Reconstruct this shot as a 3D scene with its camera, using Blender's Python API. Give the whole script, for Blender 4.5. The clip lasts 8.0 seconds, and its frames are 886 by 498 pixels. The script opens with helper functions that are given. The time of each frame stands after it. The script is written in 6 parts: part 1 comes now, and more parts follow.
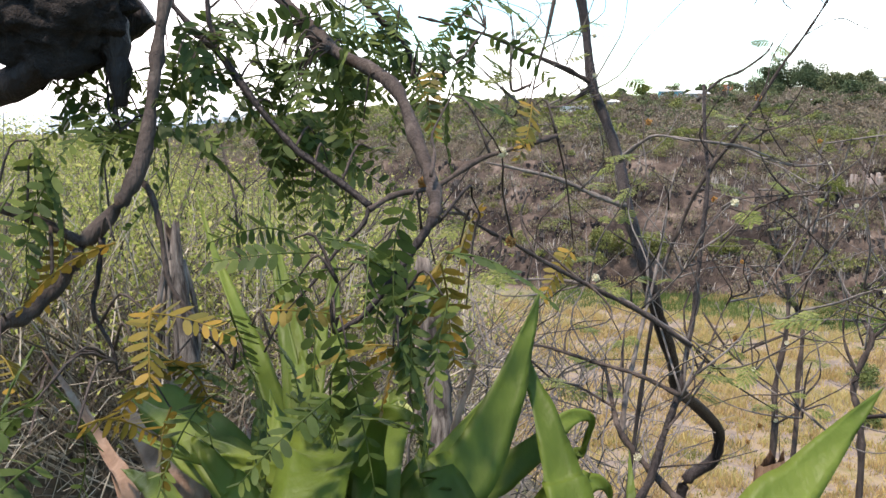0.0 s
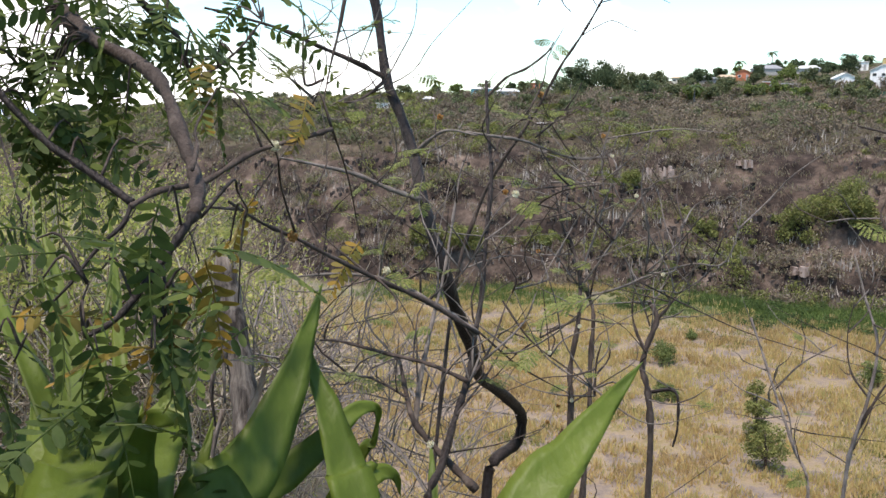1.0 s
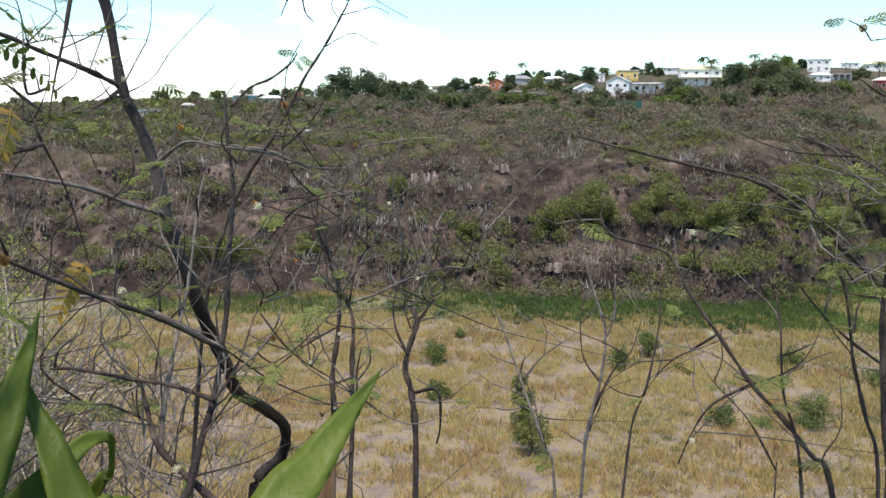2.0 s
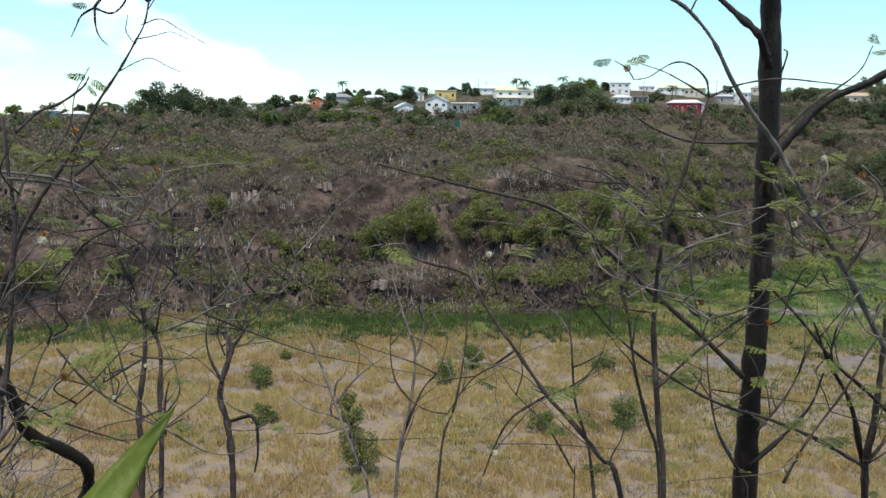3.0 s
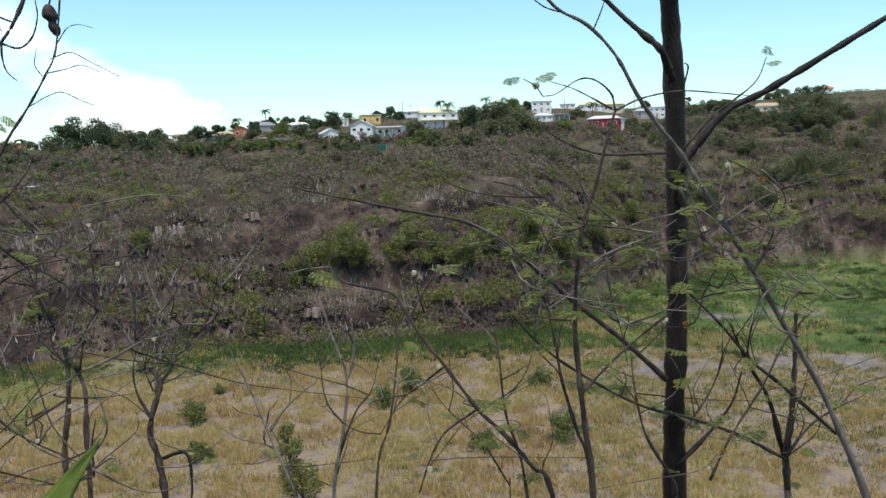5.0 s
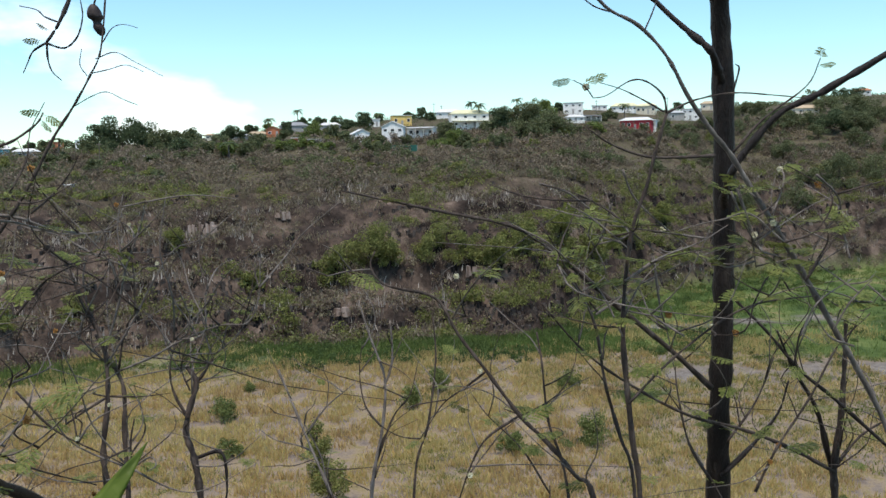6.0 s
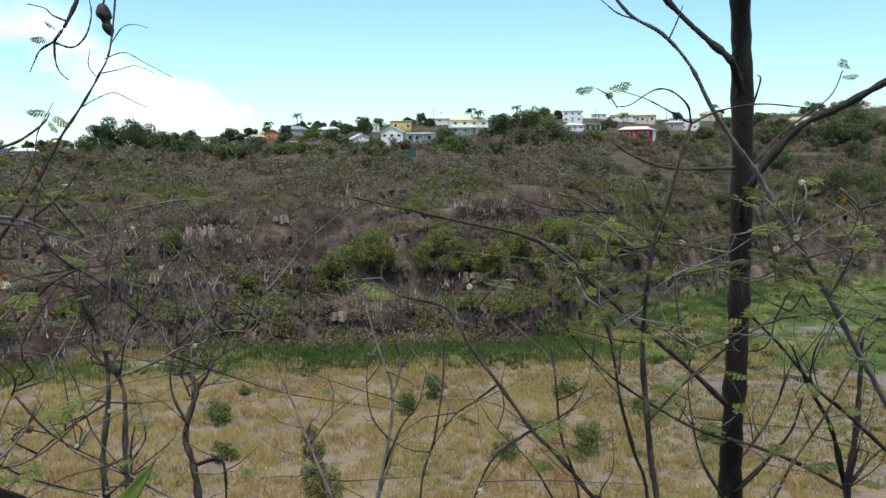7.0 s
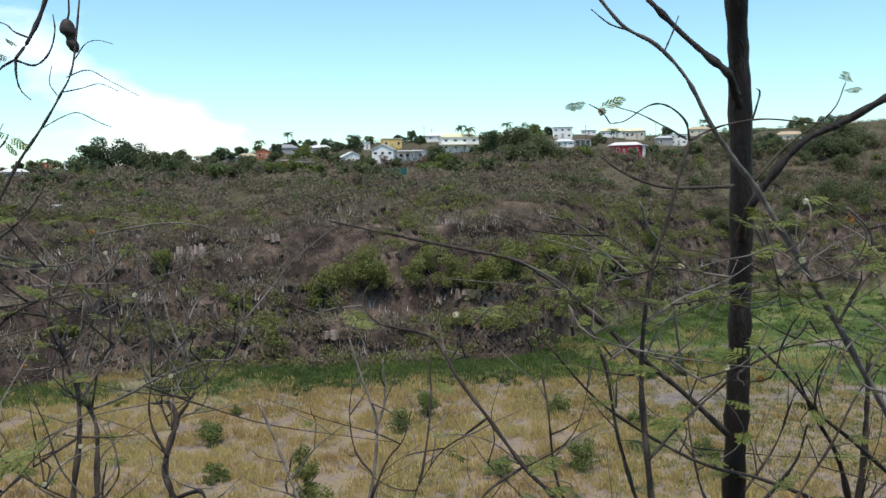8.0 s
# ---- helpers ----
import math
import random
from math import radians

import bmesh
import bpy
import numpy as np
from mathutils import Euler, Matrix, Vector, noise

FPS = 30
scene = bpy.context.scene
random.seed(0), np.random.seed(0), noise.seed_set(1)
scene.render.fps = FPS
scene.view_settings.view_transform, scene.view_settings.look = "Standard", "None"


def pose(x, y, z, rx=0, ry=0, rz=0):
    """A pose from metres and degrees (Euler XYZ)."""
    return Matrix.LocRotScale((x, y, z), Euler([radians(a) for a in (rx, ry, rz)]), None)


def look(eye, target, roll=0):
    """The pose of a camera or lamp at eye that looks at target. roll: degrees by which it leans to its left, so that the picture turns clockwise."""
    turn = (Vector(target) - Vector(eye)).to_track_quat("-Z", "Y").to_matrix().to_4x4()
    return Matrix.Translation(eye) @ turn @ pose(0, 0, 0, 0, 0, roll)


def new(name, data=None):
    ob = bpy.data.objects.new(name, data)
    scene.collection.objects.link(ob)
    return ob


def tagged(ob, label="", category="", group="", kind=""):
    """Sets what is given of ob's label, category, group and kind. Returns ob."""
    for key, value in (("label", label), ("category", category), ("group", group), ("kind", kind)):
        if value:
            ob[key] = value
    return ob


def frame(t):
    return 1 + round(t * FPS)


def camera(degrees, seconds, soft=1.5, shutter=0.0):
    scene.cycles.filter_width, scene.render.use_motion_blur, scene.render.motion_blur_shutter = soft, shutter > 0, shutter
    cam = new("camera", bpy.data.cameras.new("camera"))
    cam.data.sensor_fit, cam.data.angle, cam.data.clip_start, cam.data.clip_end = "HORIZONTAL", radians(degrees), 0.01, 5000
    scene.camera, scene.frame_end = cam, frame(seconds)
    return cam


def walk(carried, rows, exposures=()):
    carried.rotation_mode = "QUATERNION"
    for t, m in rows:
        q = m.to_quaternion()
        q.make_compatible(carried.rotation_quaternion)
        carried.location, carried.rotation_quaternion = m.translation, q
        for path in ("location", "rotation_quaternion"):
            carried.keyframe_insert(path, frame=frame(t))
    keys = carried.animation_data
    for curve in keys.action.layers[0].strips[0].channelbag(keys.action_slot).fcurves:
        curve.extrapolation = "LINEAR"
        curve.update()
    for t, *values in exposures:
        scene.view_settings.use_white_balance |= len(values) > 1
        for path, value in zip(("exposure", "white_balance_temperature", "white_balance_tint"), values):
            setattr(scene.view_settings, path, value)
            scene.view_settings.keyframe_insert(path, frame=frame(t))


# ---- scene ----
cam = camera(55.0, 8.0, soft=1.5)
ROWS = [
    (0, 0.0000, 0.0000, 1.6000, 80.500, -0.000, -0.000),
    (0.5, 0.0154, 0.0044, 1.5968, 80.532, 0.025, -5.256),
    (1, 0.0469, -0.0056, 1.5971, 80.298, -0.364, -12.112),
    (1.5, 0.0685, -0.0101, 1.5994, 80.178, -0.463, -19.662),
    (2, 0.0823, -0.0262, 1.6045, 80.892, -0.547, -27.632),
    (2.2, 0.0823, -0.0325, 1.6063, 81.243, -0.442, -30.544),
    (3.3, 0.1036, -0.0862, 1.6276, 82.917, 0.240, -42.185),
    (3.5, 0.1032, -0.0947, 1.6205, 83.831, 1.680, -43.551),
    (4, 0.0998, -0.0996, 1.6203, 84.014, 2.204, -44.644),
    (4.2, 0.1012, -0.1042, 1.6196, 83.783, 1.792, -45.012),
    (5.5, 0.0920, -0.0855, 1.6218, 83.837, 1.257, -43.517),
    (6, 0.0929, -0.0622, 1.6231, 83.832, 1.119, -42.330),
    (6.5, 0.0925, -0.0333, 1.6221, 83.805, 0.956, -41.486),
    (7, 0.0948, -0.0132, 1.6265, 84.231, 0.223, -42.411),
    (7.5, 0.1050, -0.0149, 1.6246, 85.064, 0.413, -43.070),
    (8, 0.1706, 0.0490, 1.6335, 85.369, 0.721, -43.013),
]
walk(cam, [(t, pose(x, y, z, rx, ry, rz)) for t, x, y, z, rx, ry, rz in ROWS],
     exposures=[(0.0, 1.5, 6900, 21), (1.0, 1.15, 6800, 20), (2.2, 0.95, 6700, 17), (3.3, 0.65, 6650, 15), (8.0, 0.6, 6600, 14)])

# ---- light: bright, thinly clouded noon sky, clouds thicker towards the coast ----
world = bpy.data.worlds.new("sky")
scene.world = world
world.use_nodes = True
wn, wl = world.node_tree.nodes, world.node_tree.links
wn.clear()
w_out = wn.new("ShaderNodeOutputWorld")
w_bg = wn.new("ShaderNodeBackground")
w_sky = wn.new("ShaderNodeTexSky")
w_sky.sky_type, w_sky.sun_disc = "NISHITA", False
w_sky.sun_elevation, w_sky.sun_rotation = radians(70), radians(215)
w_sky.altitude, w_sky.dust_density, w_sky.air_density = 50, 0.4, 1.0
w_geo = wn.new("ShaderNodeTexCoord")
w_map = wn.new("ShaderNodeMapping")
w_map.inputs["Scale"].default_value = (1.0, 1.0, 2.6)
w_noise = wn.new("ShaderNodeTexNoise")
w_noise.inputs["Scale"].default_value, w_noise.inputs["Detail"].default_value = 2.6, 7
w_dot = wn.new("ShaderNodeVectorMath")
w_dot.operation = "DOT_PRODUCT"
w_dot.inputs[1].default_value = (-0.62, 0.78, 0.0)
w_add = wn.new("ShaderNodeMath")
w_add.operation = "MULTIPLY_ADD"
w_add.inputs[1].default_value = 0.475
w_ramp = wn.new("ShaderNodeValToRGB")
w_ramp.color_ramp.elements[0].position, w_ramp.color_ramp.elements[1].position = 0.755, 0.93
w_tint = wn.new("ShaderNodeMix")
w_tint.data_type, w_tint.blend_type = "RGBA", "MULTIPLY"
w_tint.inputs["Factor"].default_value = 1.0
w_tint.inputs["B"].default_value = (0.74, 1.0, 1.0, 1)
w_mix = wn.new("ShaderNodeMix")
w_mix.data_type = "RGBA"
w_mix.inputs["B"].default_value = (9.5, 9.7, 9.8, 1)
wl.new(w_geo.outputs["Generated"], w_map.inputs["Vector"])
wl.new(w_map.outputs[0], w_noise.inputs["Vector"])
wl.new(w_geo.outputs["Generated"], w_dot.inputs[0])
wl.new(w_dot.outputs["Value"], w_add.inputs[0])
wl.new(w_noise.outputs["Fac"], w_add.inputs[2])
wl.new(w_add.outputs[0], w_ramp.inputs["Fac"])
wl.new(w_ramp.outputs["Color"], w_mix.inputs["Factor"])
wl.new(w_sky.outputs["Color"], w_tint.inputs["A"])
wl.new(w_tint.outputs["Result"], w_mix.inputs["A"])
wl.new(w_mix.outputs["Result"], w_bg.inputs["Color"])
w_bg.inputs["Strength"].default_value = 0.13
wl.new(w_bg.outputs[0], w_out.inputs["Surface"])
sun = new("sun", bpy.data.lights.new("sun", "SUN"))
sun.data.energy, sun.data.angle, sun.data.color = 2.7, radians(6), (1.0, 0.93, 0.82)
sun.matrix_world = look((0, 0, 0), (0.20, 0.28, -0.94))

# ---- materials ----


def mat(name, ramp, scale=8.0, rough=0.85, bump=0.3, detail=6, island=0.0, spec=0.25, fine=6.0, stretch=(1, 1, 1), thin=0.0):
    """A surface of mottled colours: ramp is [(position, (r, g, b))]; island adds a shift of tone from piece to piece."""
    m = bpy.data.materials.new(name)
    m.use_nodes = True
    n, l = m.node_tree.nodes, m.node_tree.links
    b = n["Principled BSDF"]
    b.inputs["Roughness"].default_value = rough
    b.inputs["Specular IOR Level"].default_value = spec
    tc = n.new("ShaderNodeTexCoord")
    mp = n.new("ShaderNodeMapping")
    mp.inputs["Scale"].default_value = stretch
    l.new(tc.outputs["Object"], mp.inputs["Vector"])
    a = n.new("ShaderNodeTexNoise")
    a.inputs["Scale"].default_value, a.inputs["Detail"].default_value, a.inputs["Roughness"].default_value = scale, detail, 0.65
    l.new(mp.outputs[0], a.inputs["Vector"])
    fac = a.outputs["Fac"]
    if island:
        g = n.new("ShaderNodeNewGeometry")
        k = n.new("ShaderNodeMath")
        k.operation = "MULTIPLY_ADD"
        k.inputs[1].default_value = island
        l.new(g.outputs["Random Per Island"], k.inputs[0])
        s = n.new("ShaderNodeMath")
        s.operation = "SUBTRACT"
        s.inputs[1].default_value = island / 2
        l.new(fac, s.inputs[0])
        l.new(s.outputs[0], k.inputs[2])
        fac = k.outputs[0]
    r = n.new("ShaderNodeValToRGB")
    while len(r.color_ramp.elements) < len(ramp):
        r.color_ramp.elements.new(0.5)
    for e, (p, c) in zip(r.color_ramp.elements, ramp):
        e.position, e.color = p, (*c, 1)
    l.new(fac, r.inputs["Fac"])
    l.new(r.outputs["Color"], b.inputs["Base Color"])
    if bump:
        f2 = n.new("ShaderNodeTexNoise")
        f2.inputs["Scale"].default_value, f2.inputs["Detail"].default_value = scale * fine, 4
        l.new(mp.outputs[0], f2.inputs["Vector"])
        bp = n.new("ShaderNodeBump")
        bp.inputs["Strength"].default_value, bp.inputs["Distance"].default_value = bump, 0.3 / scale
        l.new(f2.outputs["Fac"], bp.inputs["Height"])
        l.new(bp.outputs["Normal"], b.inputs["Normal"])
    if thin:
        t = n.new("ShaderNodeBsdfTranslucent")
        l.new(r.outputs["Color"], t.inputs["Color"])
        x = n.new("ShaderNodeMixShader")
        x.inputs[0].default_value = thin
        l.new(b.outputs[0], x.inputs[1])
        l.new(t.outputs[0], x.inputs[2])
        l.new(x.outputs[0], n["Material Output"].inputs["Surface"])
    return m


def paint(name, c, rough=0.7, worn=0.75, scale=1.2):
    """Weathered paint, plaster or sheet roofing of one colour."""
    d = tuple(v * worn for v in c)
    return mat(name, [(0.3, d), (0.55, c), (0.8, tuple(min(1, v * 1.06) for v in c))], scale=scale, rough=rough, bump=0.08, spec=0.3)


BARK_DARK = mat("dark_bark", [(0.3, (0.008, 0.006, 0.005)), (0.55, (0.02, 0.014, 0.012)), (0.8, (0.06, 0.046, 0.038))], 40, 0.55, 0.6, stretch=(1, 1, 0.3))
BARK_BROWN = mat("brown_bark", [(0.3, (0.022, 0.016, 0.013)), (0.55, (0.06, 0.045, 0.037)), (0.8, (0.14, 0.115, 0.095))], 45, 0.8, 0.6, stretch=(1, 1, 0.4))
BARK_GREY = mat("grey_bark", [(0.3, (0.07, 0.058, 0.05)), (0.55, (0.15, 0.13, 0.115)), (0.8, (0.27, 0.24, 0.21))], 45, 0.85, 0.5, stretch=(1, 1, 0.4))
TAMARIND = mat("tamarind_leaf", [(0.25, (0.034, 0.058, 0.014)), (0.5, (0.07, 0.105, 0.024)), (0.8, (0.14, 0.175, 0.04))], 9, 0.55, 0.1, island=0.5, thin=0.45)
TAMARIND_DRY = mat("yellowed_leaf", [(0.25, (0.09, 0.085, 0.016)), (0.5, (0.18, 0.135, 0.024)), (0.8, (0.32, 0.19, 0.03))], 9, 0.6, 0.1, island=0.5, thin=0.35)
FEATHER = mat("feathery_leaf", [(0.25, (0.085, 0.115, 0.028)), (0.5, (0.15, 0.18, 0.045)), (0.8, (0.26, 0.27, 0.085))], 9, 0.6, 0.0, island=0.5, thin=0.4)
SWORD = mat("sword_leaf", [(0.25, (0.052, 0.085, 0.011)), (0.5, (0.115, 0.165, 0.022)), (0.8, (0.21, 0.26, 0.045))], 5, 0.5, 0.15, spec=0.3, thin=0.42, stretch=(1, 1, 0.35))
# cliff scrub browns, lifted a little to stand in for haze over the valley
SCRUB = mat("dry_scrub", [(0.12, (0.07, 0.052, 0.042)), (0.4, (0.165, 0.125, 0.096)), (0.58, (0.215, 0.175, 0.125)), (0.7, (0.175, 0.17, 0.085)), (0.92, (0.30, 0.25, 0.195))], 0.09, 0.9, 0, detail=9, island=0.7, thin=0.25)
UPPER = mat("grey_thorn_scrub", [(0.2, (0.082, 0.066, 0.052)), (0.4, (0.16, 0.125, 0.096)), (0.52, (0.135, 0.122, 0.072)), (0.64, (0.205, 0.165, 0.12)), (0.9, (0.29, 0.24, 0.185))], 0.06, 0.9, 0, detail=9, island=0.45, thin=0.25)
STALK = mat("pale_dead_stalks", [(0.2, (0.13, 0.11, 0.09)), (0.5, (0.27, 0.235, 0.2)), (0.9, (0.5, 0.45, 0.39))], 0.6, 0.9, 0, island=0.7)
BUSH_OLIVE = mat("olive_foliage", [(0.15, (0.08, 0.092, 0.028)), (0.5, (0.155, 0.17, 0.05)), (0.85, (0.25, 0.265, 0.09))], 0.8, 0.8, 0, island=0.5, thin=0.3)
# distance haze is mixed into these two greens: paler and greyer than the leaves
TREE_DARK = mat("hazed_dark_foliage", [(0.15, (0.028, 0.044, 0.022)), (0.5, (0.062, 0.09, 0.042)), (0.85, (0.115, 0.145, 0.07))], 0.8, 0.8, 0, island=0.5, thin=0.3)
TREE_MID = mat("hazed_green_foliage", [(0.15, (0.055, 0.072, 0.034)), (0.5, (0.11, 0.13, 0.06)), (0.85, (0.19, 0.2, 0.105))], 0.8, 0.8, 0, island=0.5, thin=0.3)
REED = mat("bank_reeds", [(0.15, (0.05, 0.085, 0.023)), (0.5, (0.11, 0.165, 0.043)), (0.85, (0.22, 0.27, 0.08))], 0.12, 0.8, 0, island=0.5, thin=0.45)
DRYGRASS = mat("dry_grass", [(0.2, (0.24, 0.165, 0.085)), (0.38, (0.45, 0.32, 0.15)), (0.5, (0.59, 0.445, 0.2)), (0.6, (0.44, 0.38, 0.14)), (0.8, (0.63, 0.51, 0.27))], 0.06, 0.9, 0, detail=8, island=0.3, thin=0.55)
SHRUB = mat("shrub_foliage", [(0.15, (0.065, 0.09, 0.03)), (0.5, (0.125, 0.16, 0.05)), (0.85, (0.21, 0.24, 0.085))], 0.8, 0.8, 0, island=0.5, thin=0.3)
WEED = mat("field_weeds", [(0.15, (0.085, 0.105, 0.028)), (0.45, (0.17, 0.19, 0.05)), (0.7, (0.27, 0.26, 0.08)), (0.9, (0.36, 0.31, 0.11))], 0.12, 0.85, 0, island=0.5, thin=0.45)
SEDGE = mat("dark_sedge", [(0.15, (0.03, 0.055, 0.018)), (0.5, (0.065, 0.105, 0.032)), (0.85, (0.13, 0.17, 0.055))], 0.3, 0.8, 0, island=0.5, thin=0.4)
TREE_LIGHT = mat("light_tree_foliage", [(0.15, (0.06, 0.085, 0.024)), (0.5, (0.125, 0.165, 0.045)), (0.85, (0.21, 0.25, 0.08))], 0.8, 0.8, 0, island=0.5, thin=0.35)
FROND = mat("palm_frond", [(0.2, (0.02, 0.035, 0.012)), (0.8, (0.07, 0.10, 0.03))], 3, 0.6, 0, island=0.5)


def ground_material():
    m = bpy.data.materials.new("valley_ground")
    m.use_nodes = True
    n, l = m.node_tree.nodes, m.node_tree.links
    b = n["Principled BSDF"]
    b.inputs["Roughness"].default_value, b.inputs["Specular IOR Level"].default_value = 0.95, 0.1
    tc = n.new("ShaderNodeTexCoord")
    at = n.new("ShaderNodeAttribute")
    at.attribute_name = "cover"
    sp = n.new("ShaderNodeSeparateColor")
    l.new(at.outputs["Color"], sp.inputs[0])

    def speckle(scale, ramp, stretch=(1, 1, 1), detail=8):
        mp = n.new("ShaderNodeMapping")
        mp.inputs["Scale"].default_value = stretch
        t = n.new("ShaderNodeTexNoise")
        t.inputs["Scale"].default_value, t.inputs["Detail"].default_value, t.inputs["Roughness"].default_value = scale, detail, 0.7
        r = n.new("ShaderNodeValToRGB")
        while len(r.color_ramp.elements) < len(ramp):
            r.color_ramp.elements.new(0.5)
        for e, (p, c) in zip(r.color_ramp.elements, ramp):
            e.position, e.color = p, (*c, 1)
        l.new(tc.outputs["Object"], mp.inputs["Vector"])
        l.new(mp.outputs[0], t.inputs["Vector"])
        l.new(t.outputs["Fac"], r.inputs["Fac"])
        return r.outputs["Color"]

    def mix(fac, a, c):
        x = n.new("ShaderNodeMix")
        x.data_type = "RGBA"
        l.new(fac, x.inputs["Factor"])
        l.new(a, x.inputs["A"])
        l.new(c, x.inputs["B"])
        return x.outputs["Result"]

    field = speckle(0.42, [(0.34, (0.12, 0.1, 0.088)), (0.45, (0.18, 0.147, 0.12)), (0.54, (0.23, 0.18, 0.12)), (0.62, (0.19, 0.155, 0.075)), (0.72, (0.13, 0.135, 0.05))])
    green = speckle(0.09, [(0.36, (0.03, 0.052, 0.016)), (0.48, (0.07, 0.105, 0.03)), (0.56, (0.11, 0.14, 0.045)), (0.66, (0.22, 0.18, 0.09))])
    rock = speckle(0.11, [(0.36, (0.012, 0.009, 0.008)), (0.47, (0.04, 0.03, 0.025)), (0.56, (0.095, 0.07, 0.055)), (0.68, (0.2, 0.155, 0.125))], (1, 1, 0.5), 11)
    dirt = speckle(0.5, [(0.33, (0.045, 0.036, 0.027)), (0.47, (0.10, 0.082, 0.06)), (0.56, (0.075, 0.074, 0.036)), (0.68, (0.14, 0.115, 0.085))])
    grey = speckle(0.6, [(0.35, (0.10, 0.088, 0.078)), (0.5, (0.15, 0.134, 0.12)), (0.65, (0.22, 0.2, 0.175))])
    c = mix(sp.outputs["Blue"], dirt, field)
    c = mix(sp.outputs["Green"], c, rock)
    c = mix(sp.outputs["Red"], c, green)
    c = mix(at.outputs["Alpha"], c, grey)
    l.new(c, b.inputs["Base Color"])
    t = n.new("ShaderNodeTexNoise")
    t.inputs["Scale"].default_value, t.inputs["Detail"].default_value = 1.2, 6
    l.new(tc.outputs["Object"], t.inputs["Vector"])
    bp = n.new("ShaderNodeBump")
    bp.inputs["Strength"].default_value, bp.inputs["Distance"].default_value = 0.7, 0.6
    l.new(t.outputs["Fac"], bp.inputs["Height"])
    l.new(bp.outputs["Normal"], b.inputs["Normal"])
    return m


# ---- the valley: near hillside, flat floor, far cliff, plateau ----
# azimuth in degrees clockwise from +y, seen from the path
FLOOR = -32.0
AZ = [-180, -100, -60, -30, -15, -5, 5, 14, 21, 28, 31, 36, 41, 46, 50, 54, 58, 63, 69, 80, 100, 140, 180]
BASE = [300.0, 300.0, 300.0, 330.0, 260.0, 190.0, 165.0, 158.0, 159.3, 159.2, 158.4, 157.0, 157.5, 158.0, 166.0, 190.0, 216.0, 245.0, 268.0, 290.0, 300.0, 300.0, 300.0]
RIM = [-26.0, -26.0, -26.0, -26.0, -16.0, -9.5, -7.5, -5.5, -5.5, -5.4, -5.2, -5.0, -4.3, -3.6, -3.8, -5.0, -6.5, -6.0, -4.5, -4.0, -4.0, -20.0, -26.0]
SHELF = [-20.3, -20.3, -20.3, -21.9, -8.0, -0.6, 1.8, 3.0, 3.8, 5.0, 5.2, 5.9, 6.6, 8.3, 9.0, 9.4, 10.3, 12.4, 14.4, 15.8, 16.2, -9.3, -20.3]
TOP = [-26.2, -26.2, -26.2, -27.7, -9.5, 0.1, 3.0, 6.7, 9.1, 12.5, 15.2, 17.8, 19.5, 20.9, 22.0, 22.5, 22.6, 25.7, 29.4, 31.6, 32.2, -9.5, -26.2]


def bank(az):
    return tuple(float(np.interp(az, AZ, v)) for v in (BASE, RIM, SHELF, TOP))


def wrap(x, y):
    return math.degrees(math.atan2(x, y))


def fbm(x, y, z, s, o=4):
    return noise.fractal(Vector((x * s, y * s, z * s)), 0.9, 2.0, o)


NX, NY = math.sin(radians(68)), math.cos(radians(68))


def near_hill(x, y):
    s = x * NX + y * NY
    along = -x * NY + y * NX
    z = 0.10 * fbm(x, y, 0, 0.5)
    if s < 0.5:
        return z + min(3.0, -(s - 0.5) * 0.12) - max(0, along - 20) * 0.1
    return z - (s - 0.5) * 0.85 - max(0, along - 20) * 0.1


def height(x, y):
    r, az = math.hypot(x, y), wrap(x, y)
    b, rim, shelf, top = bank(az)
    b += 6 * fbm(x, y, 3, 0.02)
    hill = near_hill(x, y)
    low = FLOOR + 0.35 * fbm(x, y, 0, 0.06)
    d = r - b
    if d <= 0:
        return max(hill, low)
    # rock ledges wander along the cliff
    e = max(0.0, d + min(1, d / 8) * max(0, 1 - d / 80) * (3.4 * fbm(x, y, 5, 0.045, 4) + 1.3 * fbm(x, y, 9, 0.2, 3)))
    rise = rim - FLOOR
    far = float(np.interp(e, [0, 2.5, 9, 11.5, 19, 21.5, 30, 33, 42, 44.5, 50, 118, 230, 500],
                          [FLOOR, FLOOR + 0.20 * rise, FLOOR + 0.26 * rise, FLOOR + 0.44 * rise, FLOOR + 0.50 * rise, FLOOR + 0.64 * rise, FLOOR + 0.71 * rise,
                           FLOOR + 0.83 * rise, FLOOR + 0.89 * rise, rim - 0.4, rim, shelf, top, top + 1]))
    k = min(1, d / 6) * (1 if d < 55 else max(0.25, 1 - (d - 55) / 50)) if d < 240 else 0.2
    far += k * (1.1 * fbm(x, y, 0, 0.06, 5) + 0.9 * fbm(x, y, 9, 0.22, 3))
    if r > 700:
        far = far * max(0.0, 1 - (r - 700) / 600) - 36 * min(1, (r - 700) / 600)
    return max(hill, far)


def step(a, b, v):
    t = min(1, max(0, (v - a) / (b - a)))
    return t * t * (3 - 2 * t)


def strip_edge(az):
    """Distance of the near edge of the green river bank."""
    return float(np.interp(az, [-30, 5, 14, 27, 42, 50, 54, 58, 70, 90], [200, 144, 144, 139, 142, 143, 147, 150, 150, 150]))


